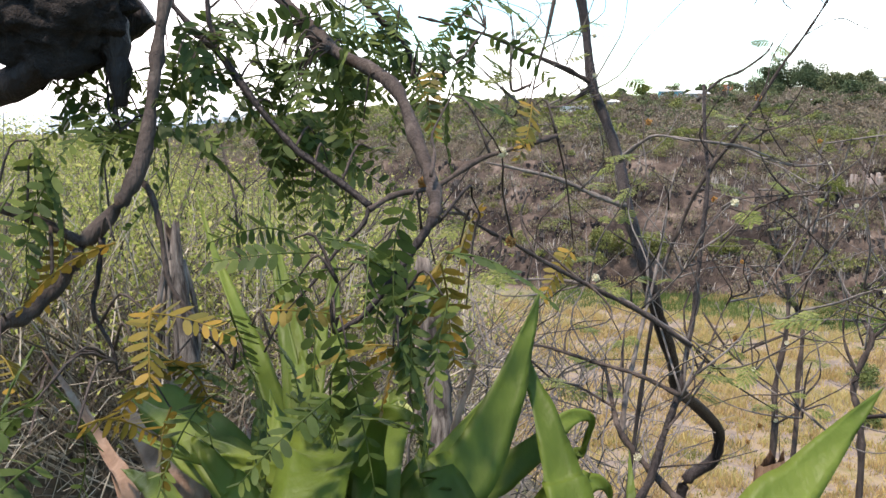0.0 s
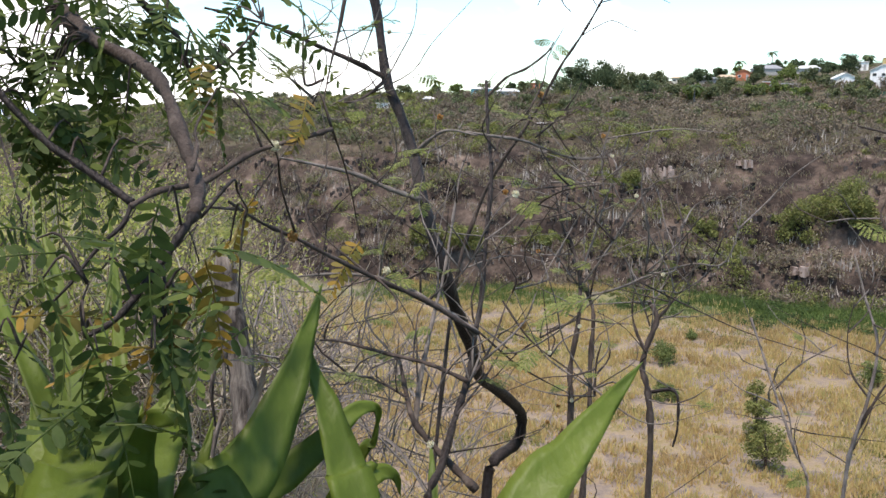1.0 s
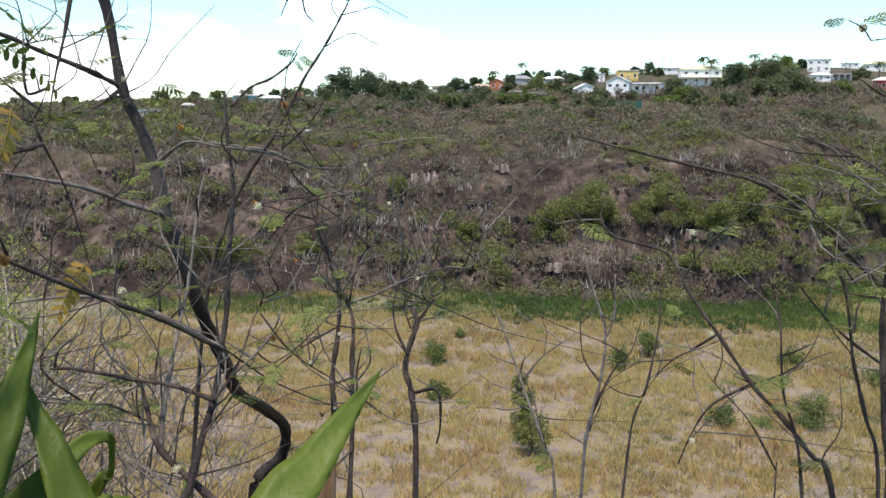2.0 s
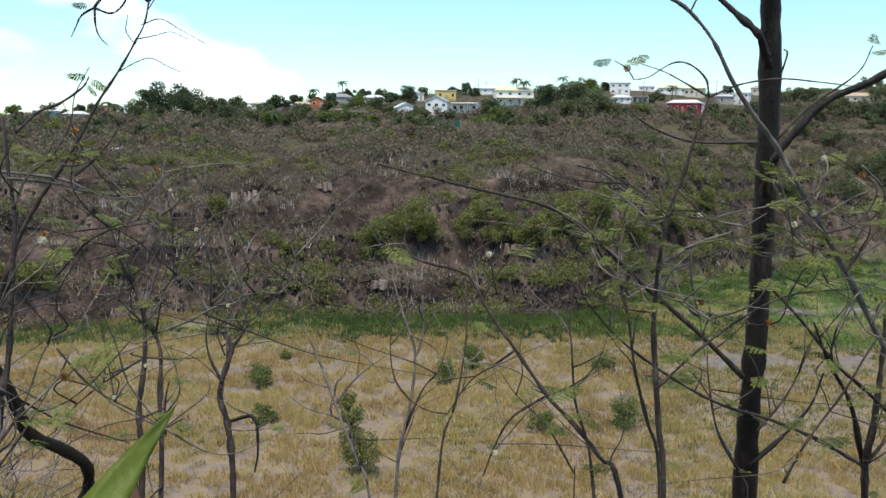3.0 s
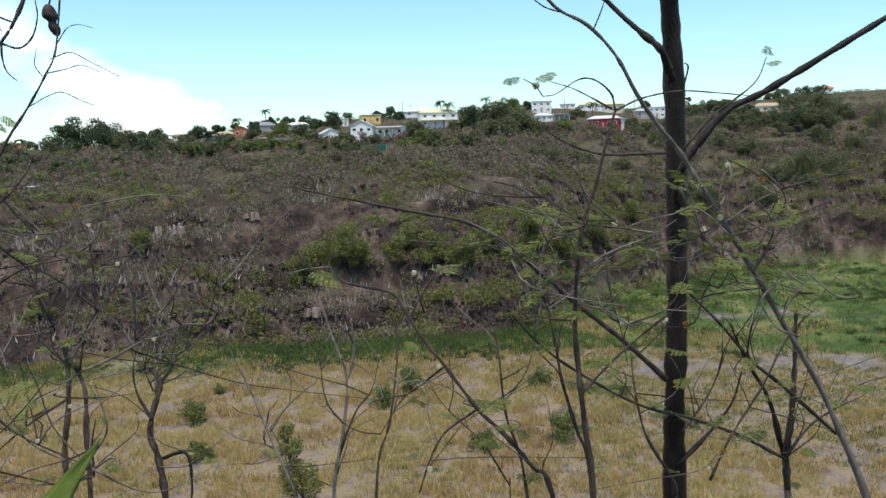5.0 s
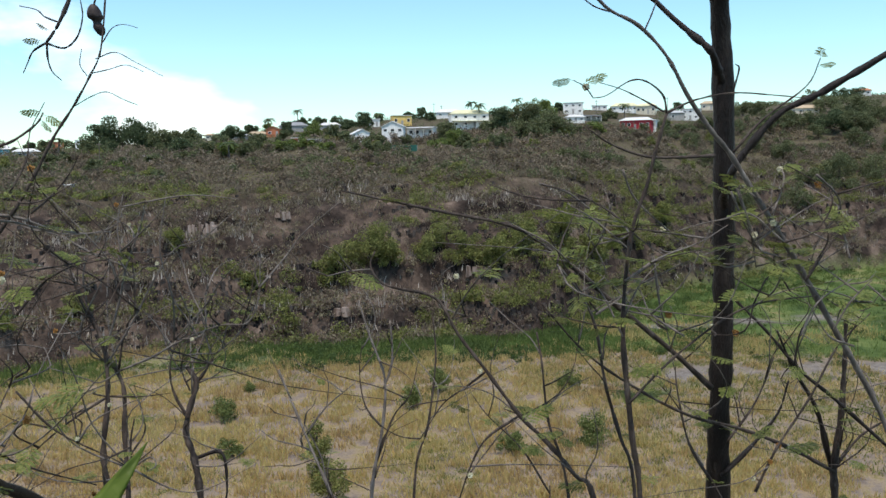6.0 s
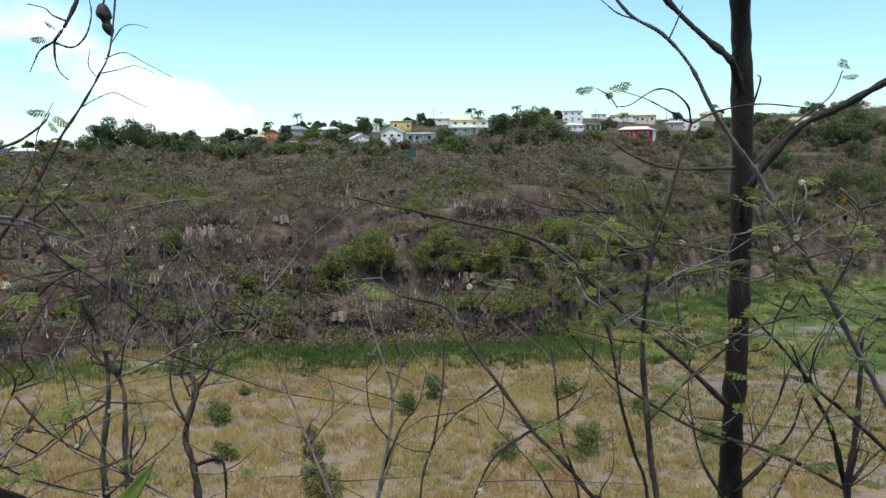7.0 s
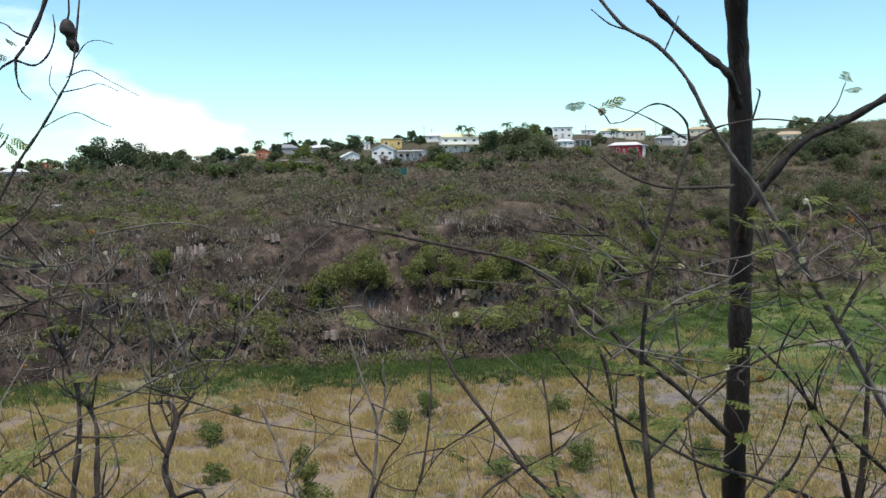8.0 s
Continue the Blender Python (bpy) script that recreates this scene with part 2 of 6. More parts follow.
def cover(x, y, z):
    r, az = math.hypot(x, y), wrap(x, y)
    b = bank(az)[0]
    b += 6 * fbm(x, y, 3, 0.02)
    e = strip_edge(az) + 5 * fbm(x, y, 0, 0.03)
    flat = step(FLOOR + 3, FLOOR + 1, z) if r > 15 else 0
    lap = 6 * step(54, 46, az)
    g = step(e - 3, e + 2, r) * step(b + 3 - lap, b - 1 - lap, r) * (0.35 + 0.65 * step(20, 36, az))
    rock = step(b - 2 - lap, b + 2 - lap, r) * (1 - step(b + 36, b + 54, r) * 0.9)
    # pale gravel bed of the dry river
    gl = float(np.interp(az, [10, 22, 31, 40, 50, 55, 61, 66, 72], [153, 155, 155, 156, 161, 167, 173, 186, 190]))
    gw = float(np.interp(az, [18, 22, 28, 33, 46, 49, 55, 72], [0, 3, 3, 0, 0, 2.2, 3.2, 5.5]))
    grav = step(gw, gw * 0.5, abs(r - gl)) * step(-0.25, 0.1, fbm(x, y, 5, 0.05)) if gw > 0.3 and r < b else 0
    # bare trodden patches beside the field
    gl2 = float(np.interp(az, [57, 60, 66, 72], [130, 135, 141, 146]))
    if az > 57 and abs(r - gl2) < 6:
        grav = max(grav, step(6, 3, abs(r - gl2)) * step(-0.1, 0.2, fbm(x, y, 15, 0.06)))
    return g * flat, rock, flat, grav


def build_ground():
    az = np.concatenate([np.arange(-180, -40, 5.0), np.arange(-40, 82, 0.42), np.arange(82, 180, 5.0)])
    rr = [0.0]
    r = 0.35
    while r < 3200:
        rr.append(r)
        r *= 1.09 if r < 60 else 1.03 if r < 138 else 1.0075 if r < 300 else 1.02 if r < 520 else 1.10
    verts, cols = [], []
    for a in az:
        sa, ca = math.sin(radians(a)), math.cos(radians(a))
        for q in rr:
            x, y = q * sa, q * ca
            z = height(x, y)
            verts.append((x, y, z))
            cols.append(cover(x, y, z))
    n, k = len(az), len(rr)
    faces = [(i * k + j, i * k + j + 1, ((i + 1) % n) * k + j + 1, ((i + 1) % n) * k + j) for i in range(n) for j in range(k - 1)]
    me = bpy.data.meshes.new("ground")
    me.from_pydata(verts, [], faces)
    ca = me.color_attributes.new("cover", "FLOAT_COLOR", "POINT")
    ca.data.foreach_set("color", np.array(cols, dtype=np.float32).ravel())
    me.materials.append(ground_material())
    me.shade_smooth()
    return tagged(new("ground", me), "dry valley ground with straw-coloured floor and rocky brown far slope", "ground", kind="structure")


ground = build_ground()


# ---- helpers for things ----
def thing(name, at, label, category, group="", kind=""):
    e = new(name)
    e.location = at
    e.empty_display_size = 0.1
    return tagged(e, label, category, group, kind)


def mesh_of(name, verts, faces, material, smooth=True):
    me = bpy.data.meshes.new(name)
    me.from_pydata([tuple(v) for v in verts], [], faces)
    me.materials.append(material)
    if smooth:
        me.shade_smooth()
    return me


def quick_mesh(name, verts, size, material):
    """A mesh of many separate faces of `size` corners each, from an array of corners."""
    me = bpy.data.meshes.new(name)
    v = np.asarray(verts, dtype=np.float32).reshape(-1, 3)
    nf = len(v) // size
    me.vertices.add(len(v))
    me.vertices.foreach_set("co", v.ravel())
    me.loops.add(len(v))
    me.loops.foreach_set("vertex_index", np.arange(len(v), dtype=np.int32))
    me.polygons.add(nf)
    me.polygons.foreach_set("loop_start", np.arange(0, nf * size, size, dtype=np.int32))
    me.update(calc_edges=True)
    me.validate()
    me.materials.append(material)
    return me


def part(name, me, parent, label=""):
    o = new(name, me)
    o.parent = parent
    return tagged(o, label)


def spline(pts, sub=5):
    p = [Vector(q) for q in pts]
    p = [2 * p[0] - p[1]] + p + [2 * p[-1] - p[-2]]
    out = []
    for i in range(1, len(p) - 2):
        a, b, c, d = p[i - 1:i + 3]
        for k in range(sub):
            t = k / sub
            out.append(0.5 * ((2 * b) + (c - a) * t + (2 * a - 5 * b + 4 * c - d) * t * t + (3 * b - a - 3 * c + d) * t ** 3))
    return out + [p[-2]]


def sweep(pts, r0, r1, sides=7, sub=5, rough=0.12, seed=0, base=(0, 0, 0)):
    """Corners and faces of a tapering, slightly knotty stem along pts."""
    line = spline(pts, sub)
    rnd = random.Random(seed)
    verts, faces = [], []
    up = Vector((0.3, 0.2, 1)).normalized()
    n = len(line)
    for i, p in enumerate(line):
        d = (line[min(i + 1, n - 1)] - line[max(i - 1, 0)]).normalized()
        u = d.cross(up if abs(d.dot(up)) < 0.95 else Vector((1, 0, 0))).normalized()
        w = d.cross(u)
        r = r0 + (r1 - r0) * i / (n - 1)
        r *= 1 + rough * (rnd.random() - 0.5) * 2
        for k in range(sides):
            a = 2 * math.pi * k / sides
            verts.append(p - Vector(base) + (u * math.cos(a) + w * math.sin(a)) * r * (1 + rough * 0.5 * (rnd.random() - 0.5)))
    for i in range(n - 1):
        for k in range(sides):
            faces.append((i * sides + k, i * sides + (k + 1) % sides, (i + 1) * sides + (k + 1) % sides, (i + 1) * sides + k))
    faces.append(tuple(range(sides))[::-1])
    faces.append(tuple(range((n - 1) * sides, n * sides)))
    return verts, faces


def limb(name, parent, pts, r0, r1, material, sides=7, sub=5, label="", seed=0):
    v, f = sweep(pts, r0, r1, sides, sub, rough=0.12 if r1 > 0.015 else 0.26, seed=seed + len(pts), base=parent.location if parent.parent is None else (0, 0, 0))
    return part(name, mesh_of(name, v, f, material), parent, label)


def rhombs(rng, centres, length, width, up=0.0):
    """Leaf-shaped faces at random turns round the centres; up pulls their long axis upright."""
    n = len(centres)
    a = rng.normal(size=(n, 3))
    a[:, 2] += up * 2
    a /= np.linalg.norm(a, axis=1)[:, None]
    b = np.cross(a, rng.normal(size=(n, 3)))
    b /= np.linalg.norm(b, axis=1)[:, None] + 1e-9
    s = rng.uniform(0.6, 1.4, n)[:, None]
    a, b = a * length * s * 0.5, b * width * s * 0.5
    return np.stack([centres - a, centres + b, centres + a, centres - b], axis=1)


def blades(rng, centres, length, width, up=0.0):
    """Three-cornered leaves or blades, broad at the foot and pointed at the tip, at random turns; up pulls them upright."""
    q = rhombs(rng, centres, length, width, up)
    a = (q[:, 2] - q[:, 0]) * 0.5
    b = (q[:, 1] - q[:, 3]) * 0.5
    c = np.asarray(centres)
    a = np.where((a[:, 2:] < 0) & (up > 0.5), -a, a)
    return np.stack([c - a + b, c + a, c - a - b], axis=1)


def clumps(rng, n, lobes, squash=0.75):
    """Points scattered through an uneven crown of lobes (x, y, z, r)."""
    lobes = np.array(lobes)
    w = lobes[:, 3] ** 2
    i = rng.choice(len(lobes), n, p=w / w.sum())
    d = rng.normal(size=(n, 3))
    d /= np.linalg.norm(d, axis=1)[:, None]
    d *= (lobes[i, 3] * rng.uniform(0.3, 1.08, n) ** 0.6)[:, None]
    d[:, 2] *= squash
    return lobes[i, :3] + d


def at_ground(az, r):
    x, y = r * math.sin(radians(az)), r * math.cos(radians(az))
    return Vector((x, y, height(x, y)))


# ---- vegetation of the valley ----
def tree(name, at, h, w, foliage, label, seed, leaves=500, leaf=0.5, bare=0.28, category="tree", group=""):
    rng = np.random.default_rng(seed)
    t = thing(name, at, label, category, group)
    top = h * 0.75
    v, f = sweep([(0, 0, -0.3), (0.03 * h, 0, top * 0.4), (-0.02 * h, 0.02 * h, top)], 0.035 * h, 0.012 * h, 6, 3)
    m = min(w, h)
    lobes = [(0, 0, h * 0.5, m * 0.34)]
    for k in range(15):
        # lobes spread over a rounded, uneven dome that comes down close to the ground
        a, u = rng.uniform(0, 6.28), rng.uniform(bare, 0.92)
        q = 0.42 * w * math.sqrt(max(0.05, 1 - (max(0.0, u - 0.3) / 0.72) ** 2)) * rng.uniform(0.5, 1.0)
        z = u * h * rng.uniform(0.82, 1.0)
        lobes.append((q * math.cos(a), q * math.sin(a), z, rng.uniform(0.12, 0.24) * m + 0.03 * w))
        if k > 7:
            continue
        v2, f2 = sweep([(0, 0, top * 0.35), (q * 0.5 * math.cos(a), q * 0.5 * math.sin(a), z * 0.7 + 0.1 * h), (q * math.cos(a), q * math.sin(a), z)], 0.012 * h, 0.004 * h, 4, 2)
        f += [tuple(i + len(v) for i in q2) for q2 in f2]
        v += v2
    part("trunk", mesh_of("trunk", v, f, BARK_BROWN), t)
    c = clumps(rng, leaves, lobes, 0.85)
    part("crown", quick_mesh("crown", blades(rng, c, leaf, leaf * 0.75), 3, foliage), t)
    return t


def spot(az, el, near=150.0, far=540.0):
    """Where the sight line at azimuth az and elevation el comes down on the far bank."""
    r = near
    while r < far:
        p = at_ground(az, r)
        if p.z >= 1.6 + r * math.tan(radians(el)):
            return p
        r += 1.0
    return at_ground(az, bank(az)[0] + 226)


def on_floor(az, el):
    return at_ground(az, (1.6 - FLOOR) / math.tan(radians(-el)))


TREES = [
    # azimuth, elevation of the foot, height, width, foliage
    (21.8, 0.66, 11.2, 23.5, 0), (20.6, 0.68, 9.3, 12.4, 0), (23.3, 0.85, 10.1, 12.6, 0), (19.8, 0.44, 5.6, 7.4, 1), (24.8, 0.83, 7.3, 9.3, 1), (26.2, 0.89, 6.9, 10.1, 1), (24.2, 0.63, 7.5, 9.4, 1), (25.3, 0.47, 5.4, 8.3, 0),
    (18.8, 0.11, 3.5, 7.8, 1), (17.6, -0.04, 3.1, 7.0, 1), (28.4, 1.15, 6.4, 12.4, 0), (29.7, 1.72, 4.5, 7.4, 0), (27.8, 0.79, 4.6, 7.6, 1), (30.8, 2.0, 3.6, 5.6, 2), (32.1, 1.69, 5.5, 5.5, 0), (33.1, 2.2, 4.1, 10.2, 0),
    (34.2, 2.11, 4.4, 8.4, 0), (33.8, 1.52, 5.6, 7.3, 2), (32.9, 1.35, 2.5, 4.2, 2), (31.8, 1.25, 4.1, 6.2, 1), (35.3, 2.1, 4.8, 7.2, 0), (36.0, 1.79, 5.3, 6.6, 0), (37.1, 1.92, 7.2, 7.7, 0), (35.0, 0.98, 6.4, 6.0, 1),
    (35.8, 0.94, 4.4, 4.1, 1), (38.1, 2.43, 3.5, 5.0, 0), (38.0, 0.87, 4.0, 6.9, 1), (40.1, 2.66, 3.6, 6.1, 0), (40.9, 2.54, 5.0, 7.5, 0), (41.6, 2.41, 3.4, 5.3, 0), (42.7, 1.16, 6.6, 7.0, 1), (43.2, 0.7, 5.2, 6.9, 2),
    (42.1, 0.5, 3.1, 8.5, 2), (43.8, 0.69, 4.1, 5.2, 1), (41.7, 0.58, 2.4, 5.2, 2), (46.1, 1.48, 8.6, 7.8, 0), (45.3, 1.34, 4.8, 4.8, 1), (47.0, 1.83, 8.5, 8.9, 1), (48.2, 1.81, 9.2, 10.8, 1), (49.0, 2.23, 8.8, 11.5, 2),
    (49.8, 1.25, 8.1, 12.9, 1), (48.7, 1.09, 6.5, 12.6, 1), (47.6, 1.07, 5.4, 8.9, 1), (50.1, 2.72, 4.5, 4.5, 0), (52.4, 1.39, 3.9, 12.2, 2), (52.9, 2.14, 3.7, 6.5, 1), (53.5, 2.27, 4.3, 5.8, 1), (53.9, 3.2, 2.8, 4.4, 0),
    (56.8, 1.39, 3.9, 7.8, 1), (58.1, 1.22, 3.9, 10.9, 1), (59.4, 1.47, 4.5, 9.0, 1), (60.6, 1.9, 6.4, 12.3, 1), (60.1, 2.79, 4.2, 9.0, 0), (57.7, 3.01, 4.7, 5.3, 0), (61.6, 2.22, 6.4, 13.3, 1), (62.7, 2.18, 6.4, 12.2, 1),
    (63.7, 1.91, 5.5, 11.6, 0), (66.7, 2.21, 8.1, 18.9, 1), (67.6, 2.91, 6.9, 18.7, 0), (65.7, 2.93, 6.3, 15.7, 1), (68.4, 1.65, 10.0, 15.0, 1), (64.8, 1.32, 7.2, 16.7, 1), (63.1, 1.23, 6.1, 14.0, 1), (66.4, 1.04, 8.5, 19.0, 0),
    (68.0, 0.83, 9.5, 16.5, 1), (33.1, 0.72, 3.6, 10.9, 2), (30.2, 0.76, 4.8, 11.1, 1), (31.3, 0.6, 3.6, 9.0, 2), (28.3, 0.31, 4.6, 8.8, 2), (26.9, 0.33, 4.2, 8.8, 1), (29.2, 0.3, 4.2, 7.0, 1), (25.7, -0.01, 3.4, 8.5, 1),
    (23.7, -0.16, 3.0, 7.4, 1), (22.0, -0.3, 3.0, 7.3, 1), (37.7, 0.16, 4.3, 15.0, 1), (36.4, 0.37, 3.1, 6.2, 1), (39.6, -0.25, 2.9, 9.5, 1), (34.6, 0.47, 3.1, 8.0, 2), (46.1, 0.65, 3.4, 10.2, 1), (44.7, 0.53, 2.7, 8.4, 1),
    (21.7, -0.47, 2.6, 9.8, 2), (20.2, -0.44, 3.0, 6.6, 1), (8.1, -0.22, 2.5, 7.1, 0), (11.7, 0.32, 2.4, 6.0, 0), (13.1, 0.04, 1.8, 6.1, 1), (15.9, 0.6, 2.6, 7.3, 1), (5.8, -0.59, 2.1, 6.9, 1), (3.6, -0.96, 2.0, 7.5, 1),
    (1.4, -1.34, 2.0, 7.4, 1), (9.5, -0.95, 1.9, 9.7, 2), (16.7, -0.57, 2.9, 9.8, 1), (14.6, -0.58, 2.3, 8.1, 1), (16.6, 1.26, 4.1, 6.1, 0), (18.7, 1.27, 3.6, 7.7, 1),
]
TREES += [(1.5, 0.0, 4.0, 7.0, 1), (4.5, 0.1, 4.5, 8.0, 0), (7.0, 0.2, 4.0, 7.0, 1), (9.5, 0.3, 5.0, 8.0, 1), (11.5, 0.45, 4.5, 7.0, 0), (13.0, 0.5, 4.0, 8.0, 2), (15.0, 0.6, 5.0, 7.0, 1), (17.5, 0.7, 5.0, 7.0, 1), (-2.0, -0.3, 4.0, 8.0, 1)]
for i, (az, el, h, w, kind) in enumerate(TREES):
    tree("tree", spot(az, el), h, w, (TREE_DARK, TREE_MID, TREE_LIGHT)[kind],
         ("dense dark green broadleaf tree among the hilltop houses", "grey-green broadleaf tree on the scrubby hilltop", "light green leafy garden tree beside the houses")[kind],
         100 + i, leaves=int(700 + 34 * w * h), leaf=0.5, bare=0.12, group="hilltop trees")

tr = random.Random(77)
for i in range(130):
    az = tr.uniform(-2, 76)
    p = at_ground(az, bank(az)[0] + tr.uniform(54, 125))
    tree("small_tree", p, tr.uniform(2.0, 4.2), tr.uniform(3.6, 7.5), tr.choice((TREE_MID, UPPER, UPPER, BUSH_OLIVE)), "small grey-green tree in the scrub below the houses", 700 + i, leaves=900, leaf=0.38, bare=0.0, group="trees in the scrub")

BUSHES = [
    (37.3, -7.9, 8.5, 9.5), (35.2, -8.3, 6, 7), (38.6, -7.8, 5, 5), (41.6, -6.6, 6, 7), (43.8, -7.2, 6, 8), (45.6, -7.9, 6, 7), (47.6, -6.8, 6.5, 8), (50.2, -6.0, 7, 8),
    (52.0, -6.9, 6, 7), (54.5, -6.2, 6, 8), (57.0, -5.0, 6, 8), (67.2, -2.2, 9, 10), (69.2, -2.0, 8, 8), (64.8, -3.4, 6, 8), (61.5, -4.0, 6, 8), (24.5, -5.6, 3.5, 5), (29.5, -8.8, 3, 4.5),
    (18.5, -9.5, 3.5, 5), (13.5, -10.0, 5, 8), (11.0, -10.2, 5, 8),
    (59.8, -1.0, 5, 8), (62.0, 0.0, 5, 8), (64.0, -0.6, 5.5, 8), (66.0, 0.6, 5, 8), (68.2, 0.2, 6, 9), (70.2, -0.5, 6, 9), (58.5, 0.4, 4, 7), (61.0, 1.2, 4, 7), (71.5, 1.0, 6, 9), (63.0, 1.4, 4, 7), (56.2, -1.4, 4, 6),
    (53.0, -0.8, 3, 6), (50.5, -0.4, 3, 6), (65.5, -2.2, 5, 8), (60.5, -2.8, 4, 7), (72.5, -2.0, 6, 9), (57.2, 0.9, 3.5, 7), (67.2, 1.6, 5, 8), (69.4, 1.6, 5, 8),
]
for i, (az, el, h, w) in enumerate(BUSHES):
    tree("bush", spot(az, el, 140), h * 1.15, w * 1.2, BUSH_OLIVE if el < -4 else TREE_MID, "yellow-green leafy bush clinging to the rocky slope", 300 + i, leaves=int(500 + 75 * w * h), leaf=0.36, bare=0.0, category="bush", group="bushes on the cliff")

FIELD = [
    (41.8, -15.7, 2.8, 2.6, 1), (39.9, -16.7, 2.6, 2.2, 0), (27.2, -16.7, 2.6, 2.8, 1), (33.4, -20.6, 4.6, 2.4, 1), (34.1, -22.6, 3.4, 2.6, 1), (27.5, -19.0, 1.6, 2.2, 1), (52.5, -18.9, 2.6, 2.8, 1),
    (46.7, -19.6, 2.0, 2.4, 1), (50.7, -15.6, 2.0, 2.6, 1), (29.0, -15.0, 1.2, 1.2, 1), (56.0, -16.2, 1.4, 2.6, 1), (60.5, -17.6, 1.6, 2.8, 1),
]
for i, (az, el, h, w, kind) in enumerate(FIELD):
    tree("shrub", on_floor(az, el), h * 1.4, w * 1.5, SHRUB if h < 3 else BUSH_OLIVE, "small dark green shrub standing alone in dry grass", 400 + i, leaves=int(400 + 260 * w * h), leaf=0.22, bare=0.0, category="shrub", group="shrubs in the field")


def scatter(name, label, n, spread, material, blade, up, seed, per=12, tall=1.0, wide=0.5):
    """Many tufts of blades as one mesh; spread(rng) gives a foot on the ground and a size, or None."""
    rng = np.random.default_rng(seed)
    feet, size = [], []
    while len(feet) < n:
        s = spread(rng)
        if s is not None:
            feet.append(s[0])
            size.append(s[1])
    feet, size = np.repeat(np.array(feet), per, axis=0), np.repeat(np.array(size), per)
    off = rng.normal(size=feet.shape) * (size * wide)[:, None]
    off[:, 2] = rng.uniform(0.1, 0.9, len(off)) * size * tall
    c = feet + off
    q = blades(rng, np.zeros_like(c), blade[0], blade[1], up) * size[:, None, None] + c[:, None, :]
    return tagged(new(name, quick_mesh(name, q, 3, material)), label, "vegetation", kind="stuff")


def domes(name, label, n, spread, material, leaf, seed, per=110, flat=0.7):
    """Many rounded low bushes as one mesh of small leaves; spread(rng) gives a foot on the ground and a radius, or None."""
    rng = np.random.default_rng(seed)
    cs = []
    while len(cs) < n:
        s = spread(rng)
        if s is None:
            continue
        p, r = np.array(s[0]), s[1]
        d = rng.normal(size=(per, 3))
        d /= np.linalg.norm(d, axis=1)[:, None]
        d[:, 2] = np.abs(d[:, 2])
        lump = 1 + 0.3 * np.sin(d[:, 0] * 5 + p[0]) * np.cos(d[:, 1] * 5 + p[1])
        d *= (r * lump * rng.uniform(0.55, 1.08, per))[:, None]
        d[:, 2] = d[:, 2] * flat
        cs.append(p + d)
    q = blades(rng, np.concatenate(cs), leaf, leaf * 0.8, 0.3)
    return tagged(new(name, quick_mesh(name, q, 3, material)), label, "vegetation", kind="stuff")


def in_field(rng):
    az, r = rng.uniform(2, 82), math.sqrt(rng.uniform(58 ** 2, 158 ** 2))
    if r > strip_edge(az) + rng.normal() * 4:
        return None
    p = at_ground(az, r)
    if p.z > FLOOR + 1.5 or fbm(p.x, p.y, 0, 0.2) + 0.4 * fbm(p.x, p.y, 0, 0.06) + rng.normal() * 0.28 + 0.45 * step(48, 60, az) * step(90, 115, r) * -1 < -0.04 or cover(p.x, p.y, p.z)[3] > 0.4:
        return None
    return p, rng.uniform(0.5, 1.35)


def in_field_green(rng):
    az, r = rng.uniform(2, 82), math.sqrt(rng.uniform(58 ** 2, 150 ** 2))
    p = at_ground(az, r)
    if p.z > FLOOR + 1.5 or fbm(p.x, p.y, 4, 0.07) + rng.normal() * 0.15 + step(45, 57, az) * step(78, 112, r) * 0.85 < 0.24 or cover(p.x, p.y, p.z)[3] > 0.4:
        return None
    return p, rng.uniform(0.4, 1.0)


def on_strip(rng):
    az = 4 + 78 * rng.random() ** 0.75
    e, b = strip_edge(az), bank(az)[0]
    r = rng.uniform(e - 2, b + 3 - 6 * step(54, 46, az))
    p = at_ground(az, r)
    if cover(p.x, p.y, p.z)[3] > 0.3 or p.z > FLOOR + 3.5 or rng.random() > (0.1 + 0.9 * step(22, 36, az)) * 0.3 + 0.7 * step(-0.3, 0.25, fbm(p.x, p.y, 7, 0.06)):
        return None
    return p, rng.uniform(0.4, 1.2)


def straw_on_strip(rng):
    az = rng.uniform(10, 82)
    p = at_ground(az, rng.uniform(strip_edge(az) - 2, min(bank(az)[0], 215)))
    if p.z > FLOOR + 2 or fbm(p.x, p.y, 13, 0.05) + rng.normal() * 0.08 < 0.28:
        return None
    return p, rng.uniform(0.5, 1.3)


def sedge(rng):
    az = rng.uniform(24, 82)
    p = at_ground(az, rng.uniform(strip_edge(az) - 6, bank(az)[0] + 2))
    if p.z > FLOOR + 3 or fbm(p.x, p.y, 21, 0.08) + rng.normal() * 0.1 < 0.1 or cover(p.x, p.y, p.z)[3] > 0.3:
        return None
    return p, rng.uniform(0.6, 1.5)


def on_cliff(rng):
    az = rng.uniform(-16, 82)
    b = bank(az)[0]
    r = b + rng.uniform(-5 * step(54, 46, az), 58)
    p = at_ground(az, r)
    if fbm(p.x, p.y, p.z, 0.06) + rng.normal() * 0.35 + (r - b - 25) * 0.012 < -0.2:
        return None
    return p, rng.uniform(0.8, 1.9)


def cliff_bush(rng):
    az = -14 + 96 * rng.random() ** 0.8
    p = at_ground(az, bank(az)[0] + rng.uniform(-3, 58))
    if fbm(p.x, p.y, p.z, 0.05) + rng.normal() * 0.35 < 0.0:
        return None
    return p, rng.uniform(0.8, 2.4)


